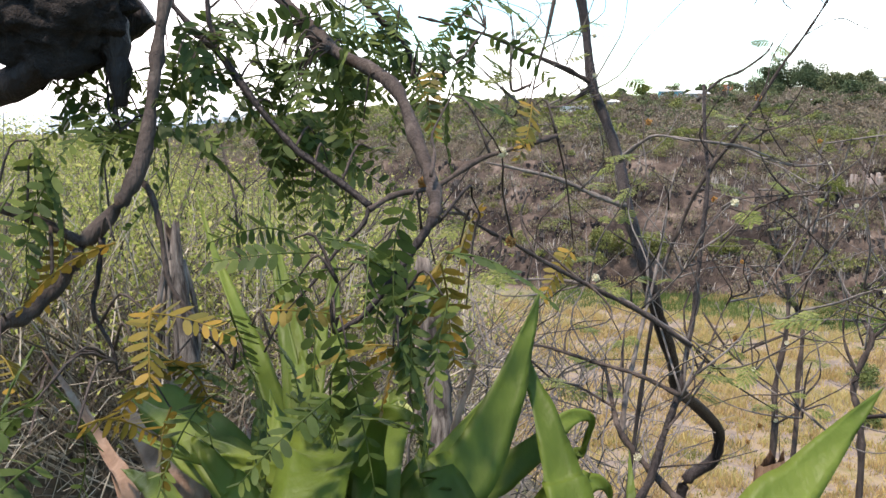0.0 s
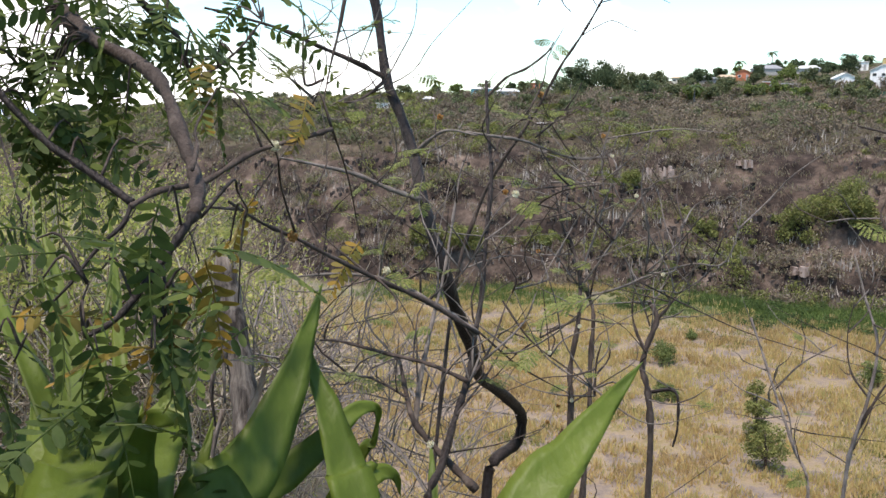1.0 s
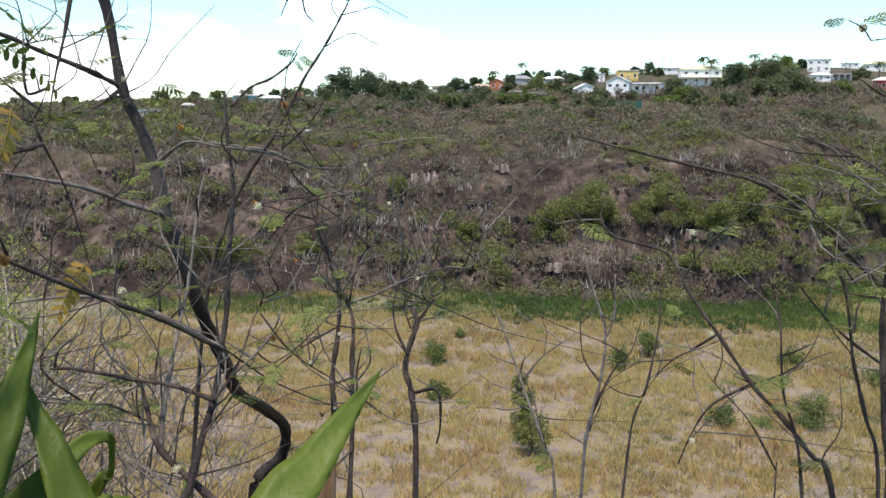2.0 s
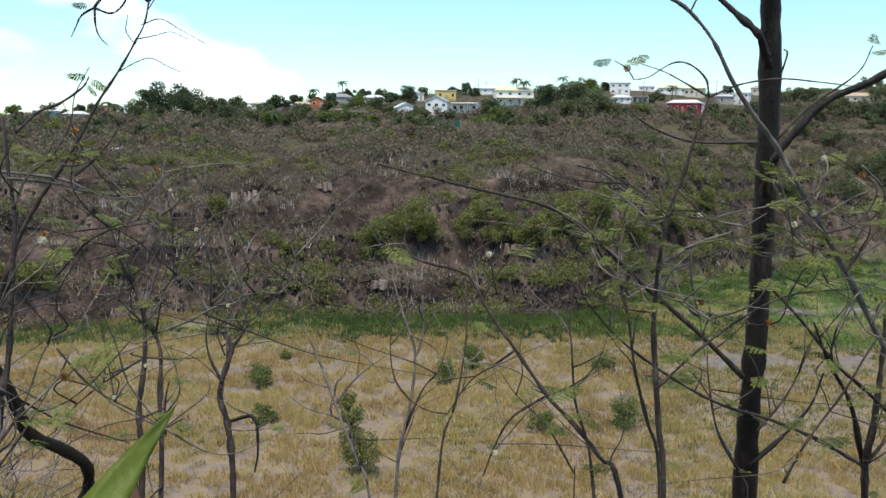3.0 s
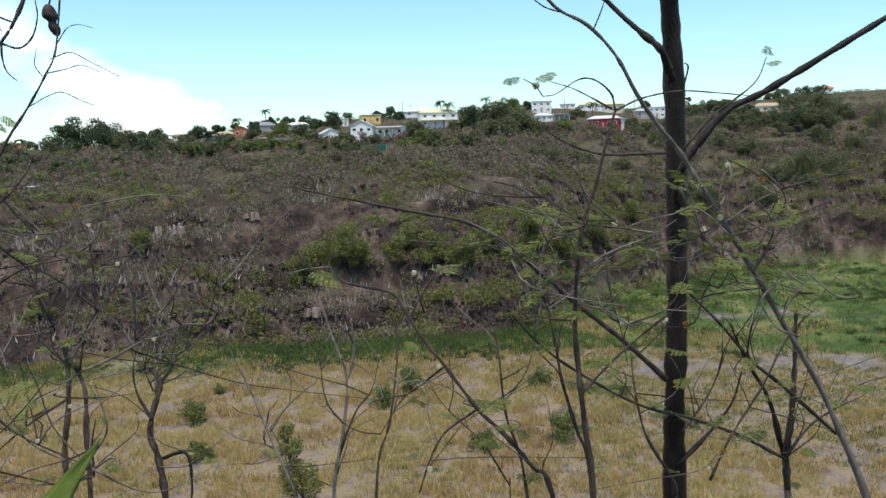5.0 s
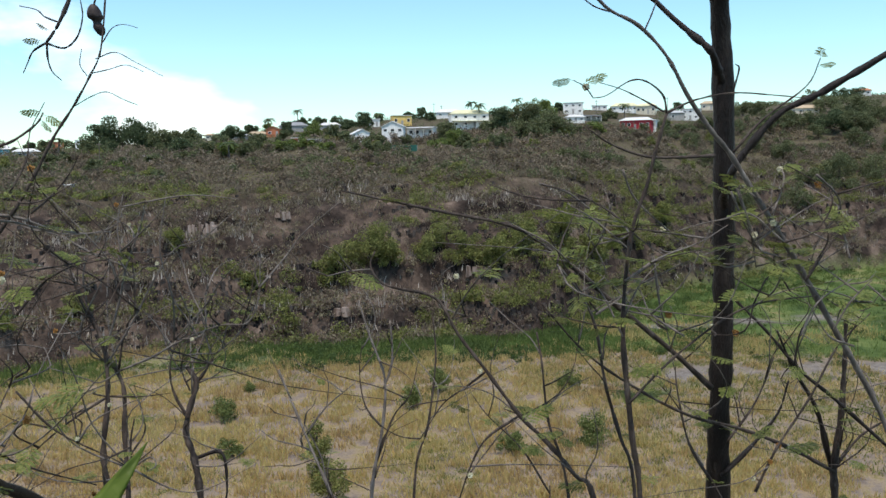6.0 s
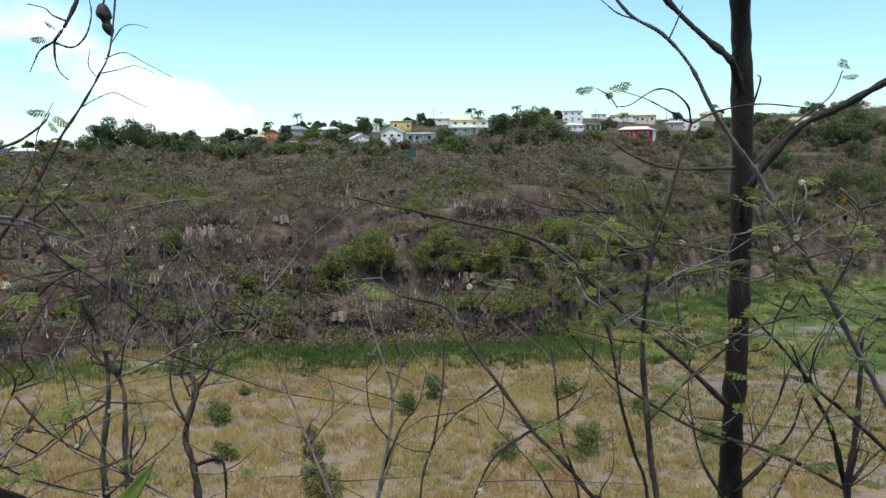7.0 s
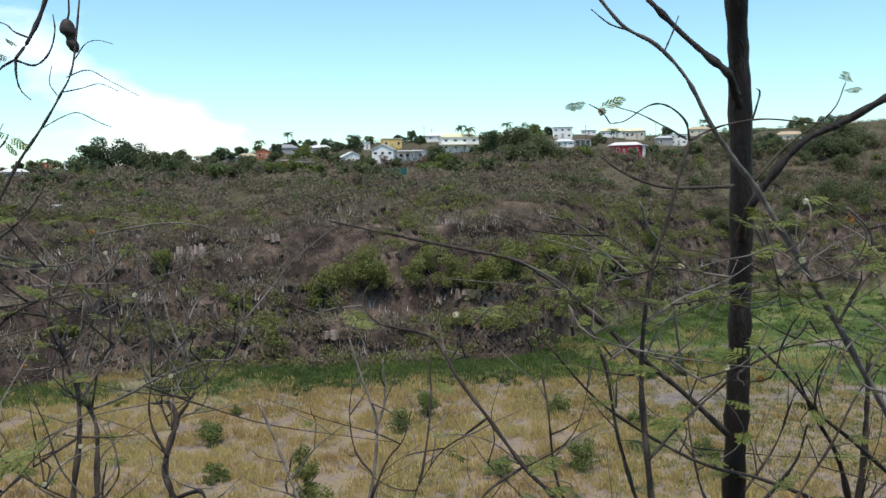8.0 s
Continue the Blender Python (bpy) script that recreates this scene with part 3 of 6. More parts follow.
def cliff_green_bush(rng):
    az = -14 + 96 * rng.random() ** 0.75
    p = at_ground(az, bank(az)[0] + rng.uniform(-3, 54))
    if fbm(p.x, p.y, p.z, 0.03) + rng.normal() * 0.2 + step(28, 56, az) * 0.5 < 0.3:
        return None
    return p, rng.uniform(0.9, 2.6)


def on_ledge(rng):
    az = rng.uniform(-10, 82)
    p = at_ground(az, bank(az)[0] + rng.uniform(0, 56))
    if fbm(p.x, p.y, p.z, 0.05) + rng.normal() * 0.1 < 0.08:
        return None
    return p, rng.uniform(0.8, 1.9)


def on_hilltop(rng):
    az = rng.uniform(-8, 82)
    p = at_ground(az, bank(az)[0] + rng.uniform(98, 236))
    if fbm(p.x, p.y, 2, 0.05) + rng.normal() * 0.25 + step(56, 66, az) * 0.3 < -0.05:
        return None
    return p, rng.uniform(1.0, 2.2)


def on_upper(rng):
    az = rng.uniform(-20, 82)
    b = bank(az)[0]
    r = rng.uniform(46, 128) if rng.random() < 0.85 else rng.uniform(128, 236)
    return at_ground(az, b + r), rng.uniform(0.8, 2.2) * (1 if r < 85 else 0.55)


def upper_bush(rng):
    az = -20 + 102 * rng.random() ** 0.72
    p = at_ground(az, bank(az)[0] + 46 + 85 * rng.random() ** 1.2)
    if fbm(p.x, p.y, 31, 0.05) + rng.normal() * 0.3 < -0.15:
        return None
    return p, rng.uniform(1.2, 3.3)


def on_far_plateau(rng):
    az = rng.uniform(-24, 12)
    return at_ground(az, bank(az)[0] + rng.uniform(50, 200)), rng.uniform(1.5, 3.2)


scatter("dry_grass", "tufts of straw-coloured dry grass on the valley floor", 12500, in_field, DRYGRASS, (0.62, 0.13), 1.8, 11, per=16, tall=0.8, wide=0.36)
scatter("green_grass", "patches of yellow-green weeds in the dry field", 6800, in_field_green, WEED, (0.5, 0.12), 1.2, 12, per=14, tall=0.7, wide=0.5)
scatter("reeds", "bright green reeds along the river bank", 11000, on_strip, REED, (0.8, 0.12), 1.6, 13, per=12, tall=0.8, wide=0.6)
scatter("bank_straw", "dry straw among the reeds of the river bank", 2200, straw_on_strip, DRYGRASS, (0.7, 0.12), 1.6, 23, per=14, tall=0.8, wide=0.6)
domes("sedge_clumps", "dark green sedge clumps on the river bank", 900, sedge, SEDGE, 0.3, 24, 90, 0.75)
scatter("dry_scrub", "leafless grey-brown scrub covering the cliff", 6000, on_cliff, SCRUB, (0.42, 0.09), 1.5, 14, per=26, tall=0.9, wide=0.4)
domes("thorn_bushes", "rounded grey-brown leafless bushes on the cliff ledges", 1400, cliff_bush, SCRUB, 0.34, 25, 160, 1.0)
domes("olive_bushes", "rounded olive-green bushes on the cliff ledges", 1050, cliff_green_bush, BUSH_OLIVE, 0.34, 26, 190, 1.0)

scatter("pale_stalks", "pale dead agave stalks and grass on the cliff", 3800, on_ledge, STALK, (0.85, 0.13), 3.0, 15, per=5, tall=0.8, wide=0.3)
scatter("hillside_scrub", "grey-brown thorn scrub on the upper slope", 5500, on_upper, UPPER, (0.36, 0.1), 1.2, 16, per=24, tall=0.9, wide=0.5)
domes("slope_bushes", "rounded grey-brown bushes on the upper slope", 2000, upper_bush, UPPER, 0.5, 27, 170, 1.0)
domes("slope_greenery", "grey-green leafy bushes on the upper slope", 450, upper_bush, TREE_MID, 0.5, 28, 190, 1.0)
scatter("green_scrub", "olive undergrowth on the upper slope", 700, on_upper, BUSH_OLIVE, (0.2, 0.11), 0.3, 17, per=55, tall=0.8, wide=0.5)
scatter("hilltop_greenery", "grey-green hedges and gardens between the houses", 2400, on_hilltop, TREE_MID, (0.2, 0.13), 0.2, 20, per=50, tall=0.7, wide=0.45)
scatter("plateau_scrub", "olive scrub on the distant plateau", 1500, on_far_plateau, BUSH_OLIVE, (0.5, 0.3), 0.3, 18, per=18, tall=0.8, wide=0.5)


# ---- basalt of the cliff ----
BASALT = mat("dark_basalt", [(0.3, (0.010, 0.008, 0.008)), (0.5, (0.03, 0.025, 0.023)), (0.75, (0.085, 0.07, 0.062))], 0.9, 0.9, 0.6, island=0.5, stretch=(1, 1, 0.3))
TUFF = mat("pale_broken_rock", [(0.3, (0.10, 0.07, 0.055)), (0.5, (0.22, 0.165, 0.135)), (0.75, (0.36, 0.29, 0.25))], 0.9, 0.9, 0.6, island=0.6, stretch=(1, 1, 0.3))


def column(rng, p, w, h, turn):
    """Faces of one rough upright block of rock, split off a little from the face behind it."""
    k = 5
    low, top = [], []
    lean = rng.normal(size=2) * 0.06 * h
    for i in range(k):
        a = turn + 2 * math.pi * i / k
        r = w * rng.uniform(0.4, 0.62)
        c = np.array((math.cos(a) * r, math.sin(a) * r, 0.0))
        low.append(p + c + (0, 0, -h * 0.5))
        top.append(p + c * rng.uniform(0.6, 0.95) + (lean[0], lean[1], h * rng.uniform(0.38, 0.55)))
    quads = [(low[i], low[(i + 1) % k], top[(i + 1) % k], top[i]) for i in range(k)]
    return quads + [(top[0], top[1], top[2], top[3]), (top[0], top[3], top[4], top[4] * 0.5 + top[0] * 0.5)]


def rock_columns(n, seed):
    rng = np.random.default_rng(seed)
    faces = []
    made = 0
    while made < n:
        az = rng.uniform(-12, 80)
        r = bank(az)[0] + rng.uniform(-2, 54)
        p = at_ground(az, r)
        if at_ground(az, r + 1.0).z - at_ground(az, r - 1.0).z < 2.1 or fbm(p.x, p.y, p.z, 0.03) < -0.1:
            continue
        back = Vector((p.x, p.y, 0)).normalized() * rng.uniform(0.35, 0.75)
        faces += column(rng, np.array(p + back), rng.uniform(0.6, 1.5), rng.uniform(1.0, 2.4), rng.uniform(0, 6.28))
        made += 1
    return tagged(new("cliff_rocks", quick_mesh("cliff_rocks", np.array(faces), 4, BASALT)), "dark upright basalt blocks along the cliff ledges", "rock", kind="stuff")


def outcrop(az, el, w, h, material, label, seed):
    """A broken rock face of upright slabs standing out of the scrub."""
    rng = np.random.default_rng(seed)
    p = spot(az, el, 145)
    t = thing("rock_outcrop", p, label, "rock", "bare rock faces")
    side = Vector((math.cos(radians(az)), -math.sin(radians(az)), 0))
    for k in range(int(w / 0.55)):
        u = (k + 0.5) * 0.55 - w / 2
        q = np.array(side * u) + np.array((0, 0, h * rng.uniform(0.2, 0.45)))
        q[:2] += np.array((p.x, p.y)) / math.hypot(p.x, p.y) * rng.uniform(-0.7, 0.5)
        part("rock_slab", quick_mesh("rock_slab", np.array(column(rng, q, rng.uniform(0.6, 1.6), h * rng.uniform(0.35, 1.0), rng.uniform(0, 6.28))), 4, material), t)


rock_columns(2600, 61)
for k, (az, el, w, h) in enumerate(((26.5, -4.9, 5.6, 4.2), (31.7, -3.9, 3.0, 2.0), (44.6, -8.4, 5.0, 2.4), (35.4, -11.0, 3.0, 2.0))):
    outcrop(az, el, w, h, TUFF, "pale bare rock face on the cliff", 620 + k)


# ---- palms ----
def palm(at, h, seed):
    rng = random.Random(seed)
    t = thing("palm_tree", at, "tall palm with a drooping feather crown on the hilltop", "palm tree", "hilltop palms")
    v, f = sweep([(0, 0, -0.3), (0.1, 0, h * 0.5), (0.25, 0.1, h)], 0.24, 0.16, 7, 4)
    part("trunk", mesh_of("trunk", v, f, BARK_GREY), t)
    for k in range(15):
        a = 2 * math.pi * k / 15 + rng.uniform(-0.2, 0.2)
        lift, ln = rng.uniform(-0.2, 1.2), rng.uniform(2.6, 3.5)
        vs, fs = [], []
        d = Vector((math.cos(a), math.sin(a), 0))
        s = Vector((-math.sin(a), math.cos(a), 0))
        for i in range(13):
            q = i / 12
            p = Vector((0.25, 0.1, h)) + d * ln * q + Vector((0, 0, lift * ln * 0.6 * q - 0.72 * ln * q * q))
            w = 0.6 * math.sin(math.pi * min(1, q * 0.88 + 0.1)) * (1.0 if i % 2 else 0.35)
            vs += [p + s * w + d * w * 0.4 + Vector((0, 0, -0.4 * w)), p, p - s * w + d * w * 0.4 + Vector((0, 0, -0.4 * w))]
        for i in range(12):
            fs += [(3 * i, 3 * i + 1, 3 * i + 4, 3 * i + 3), (3 * i + 1, 3 * i + 2, 3 * i + 5, 3 * i + 4)]
        part("frond", mesh_of("frond", vs, fs, FROND, False), t)
    return t


for i, (az, el, h) in enumerate([(44.3, 1.95, 10.6), (44.8, 1.87, 9.9), (47.3, 2.34, 9.5), (28.3, 0.05, 5.8), (30.9, 1.56, 7.7), (54.3, 2.18, 7.2), (18.2, 0.12, 7.8), (38.1, 2.36, 4.5), (59.9, 2.8, 7.8), (32.8, 2.2, 8.7)]):
    palm(spot(az, el), h * 0.85, 500 + i)


# ---- houses on the hilltop ----
WHITE = paint("white_plaster", (0.78, 0.77, 0.74))
CREAM = paint("cream_plaster", (0.62, 0.56, 0.44))
YELLOW = paint("yellow_plaster", (0.72, 0.50, 0.17))
ORANGE = paint("orange_plaster", (0.48, 0.16, 0.08))
RED = paint("red_boards", (0.42, 0.035, 0.05))
GREYW = paint("grey_concrete", (0.34, 0.33, 0.31))
TEAL = paint("teal_boards", (0.16, 0.42, 0.50))
ROOF_W = paint("pale_sheet_roof", (0.62, 0.62, 0.60), 0.5)
ROOF_G = paint("grey_sheet_roof", (0.26, 0.26, 0.26), 0.5)
ROOF_P = paint("weathered_zinc_roof", (0.46, 0.47, 0.47), 0.5)
ROOF_T = paint("tan_roof", (0.42, 0.33, 0.22), 0.7)
ROOF_Y = paint("pale_yellow_roof", (0.62, 0.60, 0.38), 0.6)
ROOF_R = paint("orange_roof", (0.45, 0.20, 0.10), 0.7)
GLASSY = paint("dark_window_pane", (0.03, 0.035, 0.04), 0.15)
NETTING = paint("green_netting", (0.02, 0.10, 0.08), 0.8)


def box_mesh(name, x0, x1, y0, y1, z0, z1, material, bevel=0.03):
    bm = bmesh.new()
    bmesh.ops.create_cube(bm, size=1)
    for v in bm.verts:
        v.co = Vector(((x0 + x1) / 2 + v.co.x * (x1 - x0), (y0 + y1) / 2 + v.co.y * (y1 - y0), (z0 + z1) / 2 + v.co.z * (z1 - z0)))
    if bevel:
        bmesh.ops.bevel(bm, geom=list(bm.edges), offset=min(bevel, 0.2 * min(x1 - x0, y1 - y0, z1 - z0)), segments=1, affect="EDGES")
    me = bpy.data.meshes.new(name)
    bm.to_mesh(me)
    bm.free()
    me.materials.append(material)
    return me


def house(at, w, d, h, walls, roof, style, label, storeys=1, turn=0.0, windows=3, porch=False):
    """A small house with its front towards the valley. style: 'gable' (gable end to the front), 'side' (ridge along the front) or 'flat'."""
    t = thing("house", at, label, "house", "hilltop houses")
    t.rotation_euler.z = math.atan2(-at.x, at.y) + radians(turn)
    y0, y1 = -d / 2, d / 2
    if style == "gable":
        g = w * 0.24
        vs = [(-w / 2, y0, -1.5), (w / 2, y0, -1.5), (w / 2, y0, h), (0, y0, h + g), (-w / 2, y0, h), (-w / 2, y1, -1.5), (w / 2, y1, -1.5), (w / 2, y1, h), (0, y1, h + g), (-w / 2, y1, h)]
        fs = [(0, 1, 2, 3, 4), (9, 8, 7, 6, 5), (0, 5, 6, 1), (1, 6, 7, 2), (2, 7, 8, 3), (3, 8, 9, 4), (4, 9, 5, 0)]
        part("wall", mesh_of("wall", vs, fs, walls, False), t)
        o, k = 0.35, 0.14
        for s in (-1, 1):
            vs = [(0, y0 - o, h + g + k), (s * (w / 2 + o), y0 - o, h - 0.17 + k), (s * (w / 2 + o), y0 - o, h - 0.17 - 0.02), (0, y0 - o, h + g - 0.02)]
            vs += [(x, y1 + o, z) for x, _, z in vs]
            fs = [(0, 1, 2, 3), (7, 6, 5, 4), (0, 4, 5, 1), (1, 5, 6, 2), (2, 6, 7, 3), (3, 7, 4, 0)]
            part("roof", mesh_of("roof", vs, fs, roof, False), t)
    else:
        part("wall", box_mesh("wall", -w / 2, w / 2, y0, y1, -1.5, h, walls), t)
        if style == "side":
            g, o = d * 0.2, 0.4
            vs = [(-w / 2 - o, y0 - o, h - 0.05), (w / 2 + o, y0 - o, h - 0.05), (w / 2 + o, y1 + o, h - 0.05), (-w / 2 - o, y1 + o, h - 0.05), (-w / 2 + d * 0.25, 0, h + g), (w / 2 - d * 0.25, 0, h + g),
                  (-w / 2 - o, y0 - o, h + 0.08), (w / 2 + o, y0 - o, h + 0.08), (w / 2 + o, y1 + o, h + 0.08), (-w / 2 - o, y1 + o, h + 0.08)]
            fs = [(3, 2, 1, 0), (0, 1, 7, 6), (1, 2, 8, 7), (2, 3, 9, 8), (3, 0, 6, 9), (6, 7, 5, 4), (7, 8, 5), (8, 9, 4, 5), (9, 6, 4)]
            part("roof", mesh_of("roof", vs, fs, roof, False), t)
        else:
            part("roof", box_mesh("roof", -w / 2 - 0.3, w / 2 + 0.3, y0 - 0.3, y1 + 0.3, h, h + 0.22, roof), t)
    sh = h / storeys
    for s in range(storeys):
        for k in range(windows):
            x = -w / 2 + w * (k + 0.5) / windows
            z = s * sh + sh * 0.36
            if s == 0 and k == windows // 2:
                part("door", box_mesh("door", x - 0.45, x + 0.45, y0 - 0.05, y0 + 0.05, 0.05, min(2.05, sh - 0.25), GREYW), t)
                continue
            fr = part("window", box_mesh("window", x - 0.6, x + 0.6, y0 - 0.06, y0 + 0.03, z, z + sh * 0.36, WHITE), t)
            part("pane", box_mesh("pane", x - 0.5, x + 0.5, y0 - 0.075, y0 - 0.03, z + 0.09, z + sh * 0.36 - 0.09, GLASSY, 0), fr)
    if porch:
        part("porch_roof", box_mesh("porch_roof", -w / 2, w / 2, y0 - 2.2, y0 - 0.05, sh - 0.28, sh - 0.1, roof), t)
        for k in range(4):
            x = -w / 2 + 0.15 + (w - 0.3) * k / 3
            part("post", box_mesh("post", x - 0.08, x + 0.08, y0 - 2.1, y0 - 1.94, -1.5, sh - 0.28, WHITE), t)
    return t


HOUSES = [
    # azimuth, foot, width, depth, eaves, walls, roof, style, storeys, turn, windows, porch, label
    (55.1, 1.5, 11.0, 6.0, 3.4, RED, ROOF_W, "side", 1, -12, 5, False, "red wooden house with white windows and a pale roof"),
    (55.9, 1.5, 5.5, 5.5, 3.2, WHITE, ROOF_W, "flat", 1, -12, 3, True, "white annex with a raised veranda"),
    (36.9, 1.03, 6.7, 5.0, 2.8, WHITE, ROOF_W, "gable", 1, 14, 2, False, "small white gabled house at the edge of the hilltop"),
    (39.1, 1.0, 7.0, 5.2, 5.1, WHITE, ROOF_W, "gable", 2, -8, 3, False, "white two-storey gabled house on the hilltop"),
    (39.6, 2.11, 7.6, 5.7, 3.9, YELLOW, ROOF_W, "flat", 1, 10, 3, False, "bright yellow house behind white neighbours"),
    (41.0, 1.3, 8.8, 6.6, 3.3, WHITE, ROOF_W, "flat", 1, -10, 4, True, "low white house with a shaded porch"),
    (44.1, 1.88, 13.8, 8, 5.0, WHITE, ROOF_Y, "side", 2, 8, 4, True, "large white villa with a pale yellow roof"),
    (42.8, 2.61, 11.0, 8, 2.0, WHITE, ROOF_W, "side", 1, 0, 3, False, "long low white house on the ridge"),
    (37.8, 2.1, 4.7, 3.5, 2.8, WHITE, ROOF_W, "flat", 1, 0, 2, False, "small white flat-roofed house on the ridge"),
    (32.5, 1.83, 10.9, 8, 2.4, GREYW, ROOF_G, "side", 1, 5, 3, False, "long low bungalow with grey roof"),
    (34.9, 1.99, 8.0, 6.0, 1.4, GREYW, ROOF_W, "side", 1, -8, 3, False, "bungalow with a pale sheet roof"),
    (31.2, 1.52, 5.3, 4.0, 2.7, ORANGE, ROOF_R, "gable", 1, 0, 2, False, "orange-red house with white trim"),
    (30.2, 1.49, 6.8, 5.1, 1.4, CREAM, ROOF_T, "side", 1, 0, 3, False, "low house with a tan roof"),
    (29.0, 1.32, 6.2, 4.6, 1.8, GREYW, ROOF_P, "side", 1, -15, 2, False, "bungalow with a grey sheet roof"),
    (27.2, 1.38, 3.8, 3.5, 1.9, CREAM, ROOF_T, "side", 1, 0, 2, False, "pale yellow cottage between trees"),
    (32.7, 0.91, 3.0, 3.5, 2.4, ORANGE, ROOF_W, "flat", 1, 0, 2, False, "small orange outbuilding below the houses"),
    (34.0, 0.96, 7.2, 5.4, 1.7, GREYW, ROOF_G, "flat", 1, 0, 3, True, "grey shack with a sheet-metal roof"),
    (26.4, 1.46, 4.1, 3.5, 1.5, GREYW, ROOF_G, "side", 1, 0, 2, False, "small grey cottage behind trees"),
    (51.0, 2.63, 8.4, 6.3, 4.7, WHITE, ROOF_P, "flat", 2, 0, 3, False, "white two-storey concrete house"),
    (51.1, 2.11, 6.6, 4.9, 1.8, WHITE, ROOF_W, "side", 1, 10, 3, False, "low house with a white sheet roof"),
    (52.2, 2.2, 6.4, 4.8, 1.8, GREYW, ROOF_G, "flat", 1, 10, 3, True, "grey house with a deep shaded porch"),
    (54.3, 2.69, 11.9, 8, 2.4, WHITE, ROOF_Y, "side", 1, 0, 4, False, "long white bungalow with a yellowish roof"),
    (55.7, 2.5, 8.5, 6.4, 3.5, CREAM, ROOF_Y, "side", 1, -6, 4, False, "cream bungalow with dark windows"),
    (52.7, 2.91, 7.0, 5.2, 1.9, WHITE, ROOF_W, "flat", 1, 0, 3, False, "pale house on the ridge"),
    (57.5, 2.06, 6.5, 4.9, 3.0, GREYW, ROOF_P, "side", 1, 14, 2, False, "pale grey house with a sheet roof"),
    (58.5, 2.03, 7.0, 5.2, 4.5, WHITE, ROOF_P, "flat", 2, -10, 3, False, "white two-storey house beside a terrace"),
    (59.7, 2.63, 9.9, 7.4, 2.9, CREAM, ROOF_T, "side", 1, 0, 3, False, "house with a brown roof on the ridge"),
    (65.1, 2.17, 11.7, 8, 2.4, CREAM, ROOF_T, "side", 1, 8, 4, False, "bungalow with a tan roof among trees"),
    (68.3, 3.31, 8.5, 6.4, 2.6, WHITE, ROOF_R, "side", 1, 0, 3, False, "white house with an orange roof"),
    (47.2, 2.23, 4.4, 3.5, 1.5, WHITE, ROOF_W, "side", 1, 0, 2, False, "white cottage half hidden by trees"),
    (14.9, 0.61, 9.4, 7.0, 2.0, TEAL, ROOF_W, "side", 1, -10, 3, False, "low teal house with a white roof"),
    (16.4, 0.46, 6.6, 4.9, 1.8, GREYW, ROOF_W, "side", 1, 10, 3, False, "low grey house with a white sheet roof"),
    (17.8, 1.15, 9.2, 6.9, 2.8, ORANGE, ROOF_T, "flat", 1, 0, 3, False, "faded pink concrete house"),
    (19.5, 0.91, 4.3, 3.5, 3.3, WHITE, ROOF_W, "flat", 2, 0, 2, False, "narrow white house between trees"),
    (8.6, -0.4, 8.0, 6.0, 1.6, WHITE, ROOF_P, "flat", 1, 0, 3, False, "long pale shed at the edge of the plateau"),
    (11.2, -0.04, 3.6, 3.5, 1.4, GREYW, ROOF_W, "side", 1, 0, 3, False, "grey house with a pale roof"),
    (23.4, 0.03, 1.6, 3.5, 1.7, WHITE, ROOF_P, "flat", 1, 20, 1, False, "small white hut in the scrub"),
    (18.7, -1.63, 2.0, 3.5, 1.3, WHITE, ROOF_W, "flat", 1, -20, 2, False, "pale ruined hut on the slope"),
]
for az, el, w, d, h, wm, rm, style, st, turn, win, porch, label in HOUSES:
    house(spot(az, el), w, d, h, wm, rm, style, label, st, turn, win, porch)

for az, el, w in ((-17.6, -2.3, 9), (-16.6, -2.2, 7), (-15.4, -2.0, 10), (-18.8, -2.5, 8), (-13.8, -1.8, 8)):
    house(at_ground(az, 520), w * 1.3, 8, 3.5, WHITE, ROOF_W, "flat", "pale apartment block in the distant coastal town", 2, 10, 4)

SEA = mat("sea_water", [(0.3, (0.03, 0.11, 0.16)), (0.7, (0.05, 0.16, 0.21))], 0.02, 0.25, 0.3)
sv, sf = [], []
for i, a in enumerate(range(-70, 6, 5)):
    for r in (1100, 4600):
        sv.append((r * math.sin(radians(a)), r * math.cos(radians(a)), -30.0))
    if i:
        sf.append((2 * i - 2, 2 * i - 1, 2 * i + 1, 2 * i))
tagged(new("water", mesh_of("water", sv, sf, SEA)), "blue-green sea beyond the coastal town", "sea", kind="structure")

fence = thing("garden_fence", spot(39.7, 0.35), "dark green netting fence below the white houses", "fence")
fence.rotation_euler.z = math.atan2(-fence.location.x, fence.location.y)
part("netting", box_mesh("netting", -4.2, 4.2, -0.03, 0.03, -0.6, 2.2, NETTING, 0), fence)
for k in range(5):
    part("post", box_mesh("post", -4.25 + 2.1 * k, -4.13 + 2.1 * k, -0.06, 0.06, -0.8, 2.3, GREYW), fence)
for az, el, h in ((20.5, 0.0, 6.0), (41.8, 2.6, 6.5), (36.1, -0.1, 4.0), (42.3, 2.6, 5.5), (52.5, 2.6, 6.0), (57.0, 2.6, 7.0), (25.0, 0.9, 5.5)):
    up = thing("utility_pole", spot(az, el), "weathered pale utility pole on the hilltop", "pole", "hilltop poles")
    v, f = sweep([(0, 0, -0.5), (0, 0, h * 0.5), (0.03, 0, h)], 0.13, 0.09, 7, 2, 0.03)
    part("pole", mesh_of("pole", v, f, BARK_GREY), up)
    part("crossarm", box_mesh("crossarm", -0.8, 0.8, -0.06, 0.06, h - 0.7, h - 0.56, BARK_GREY), up)


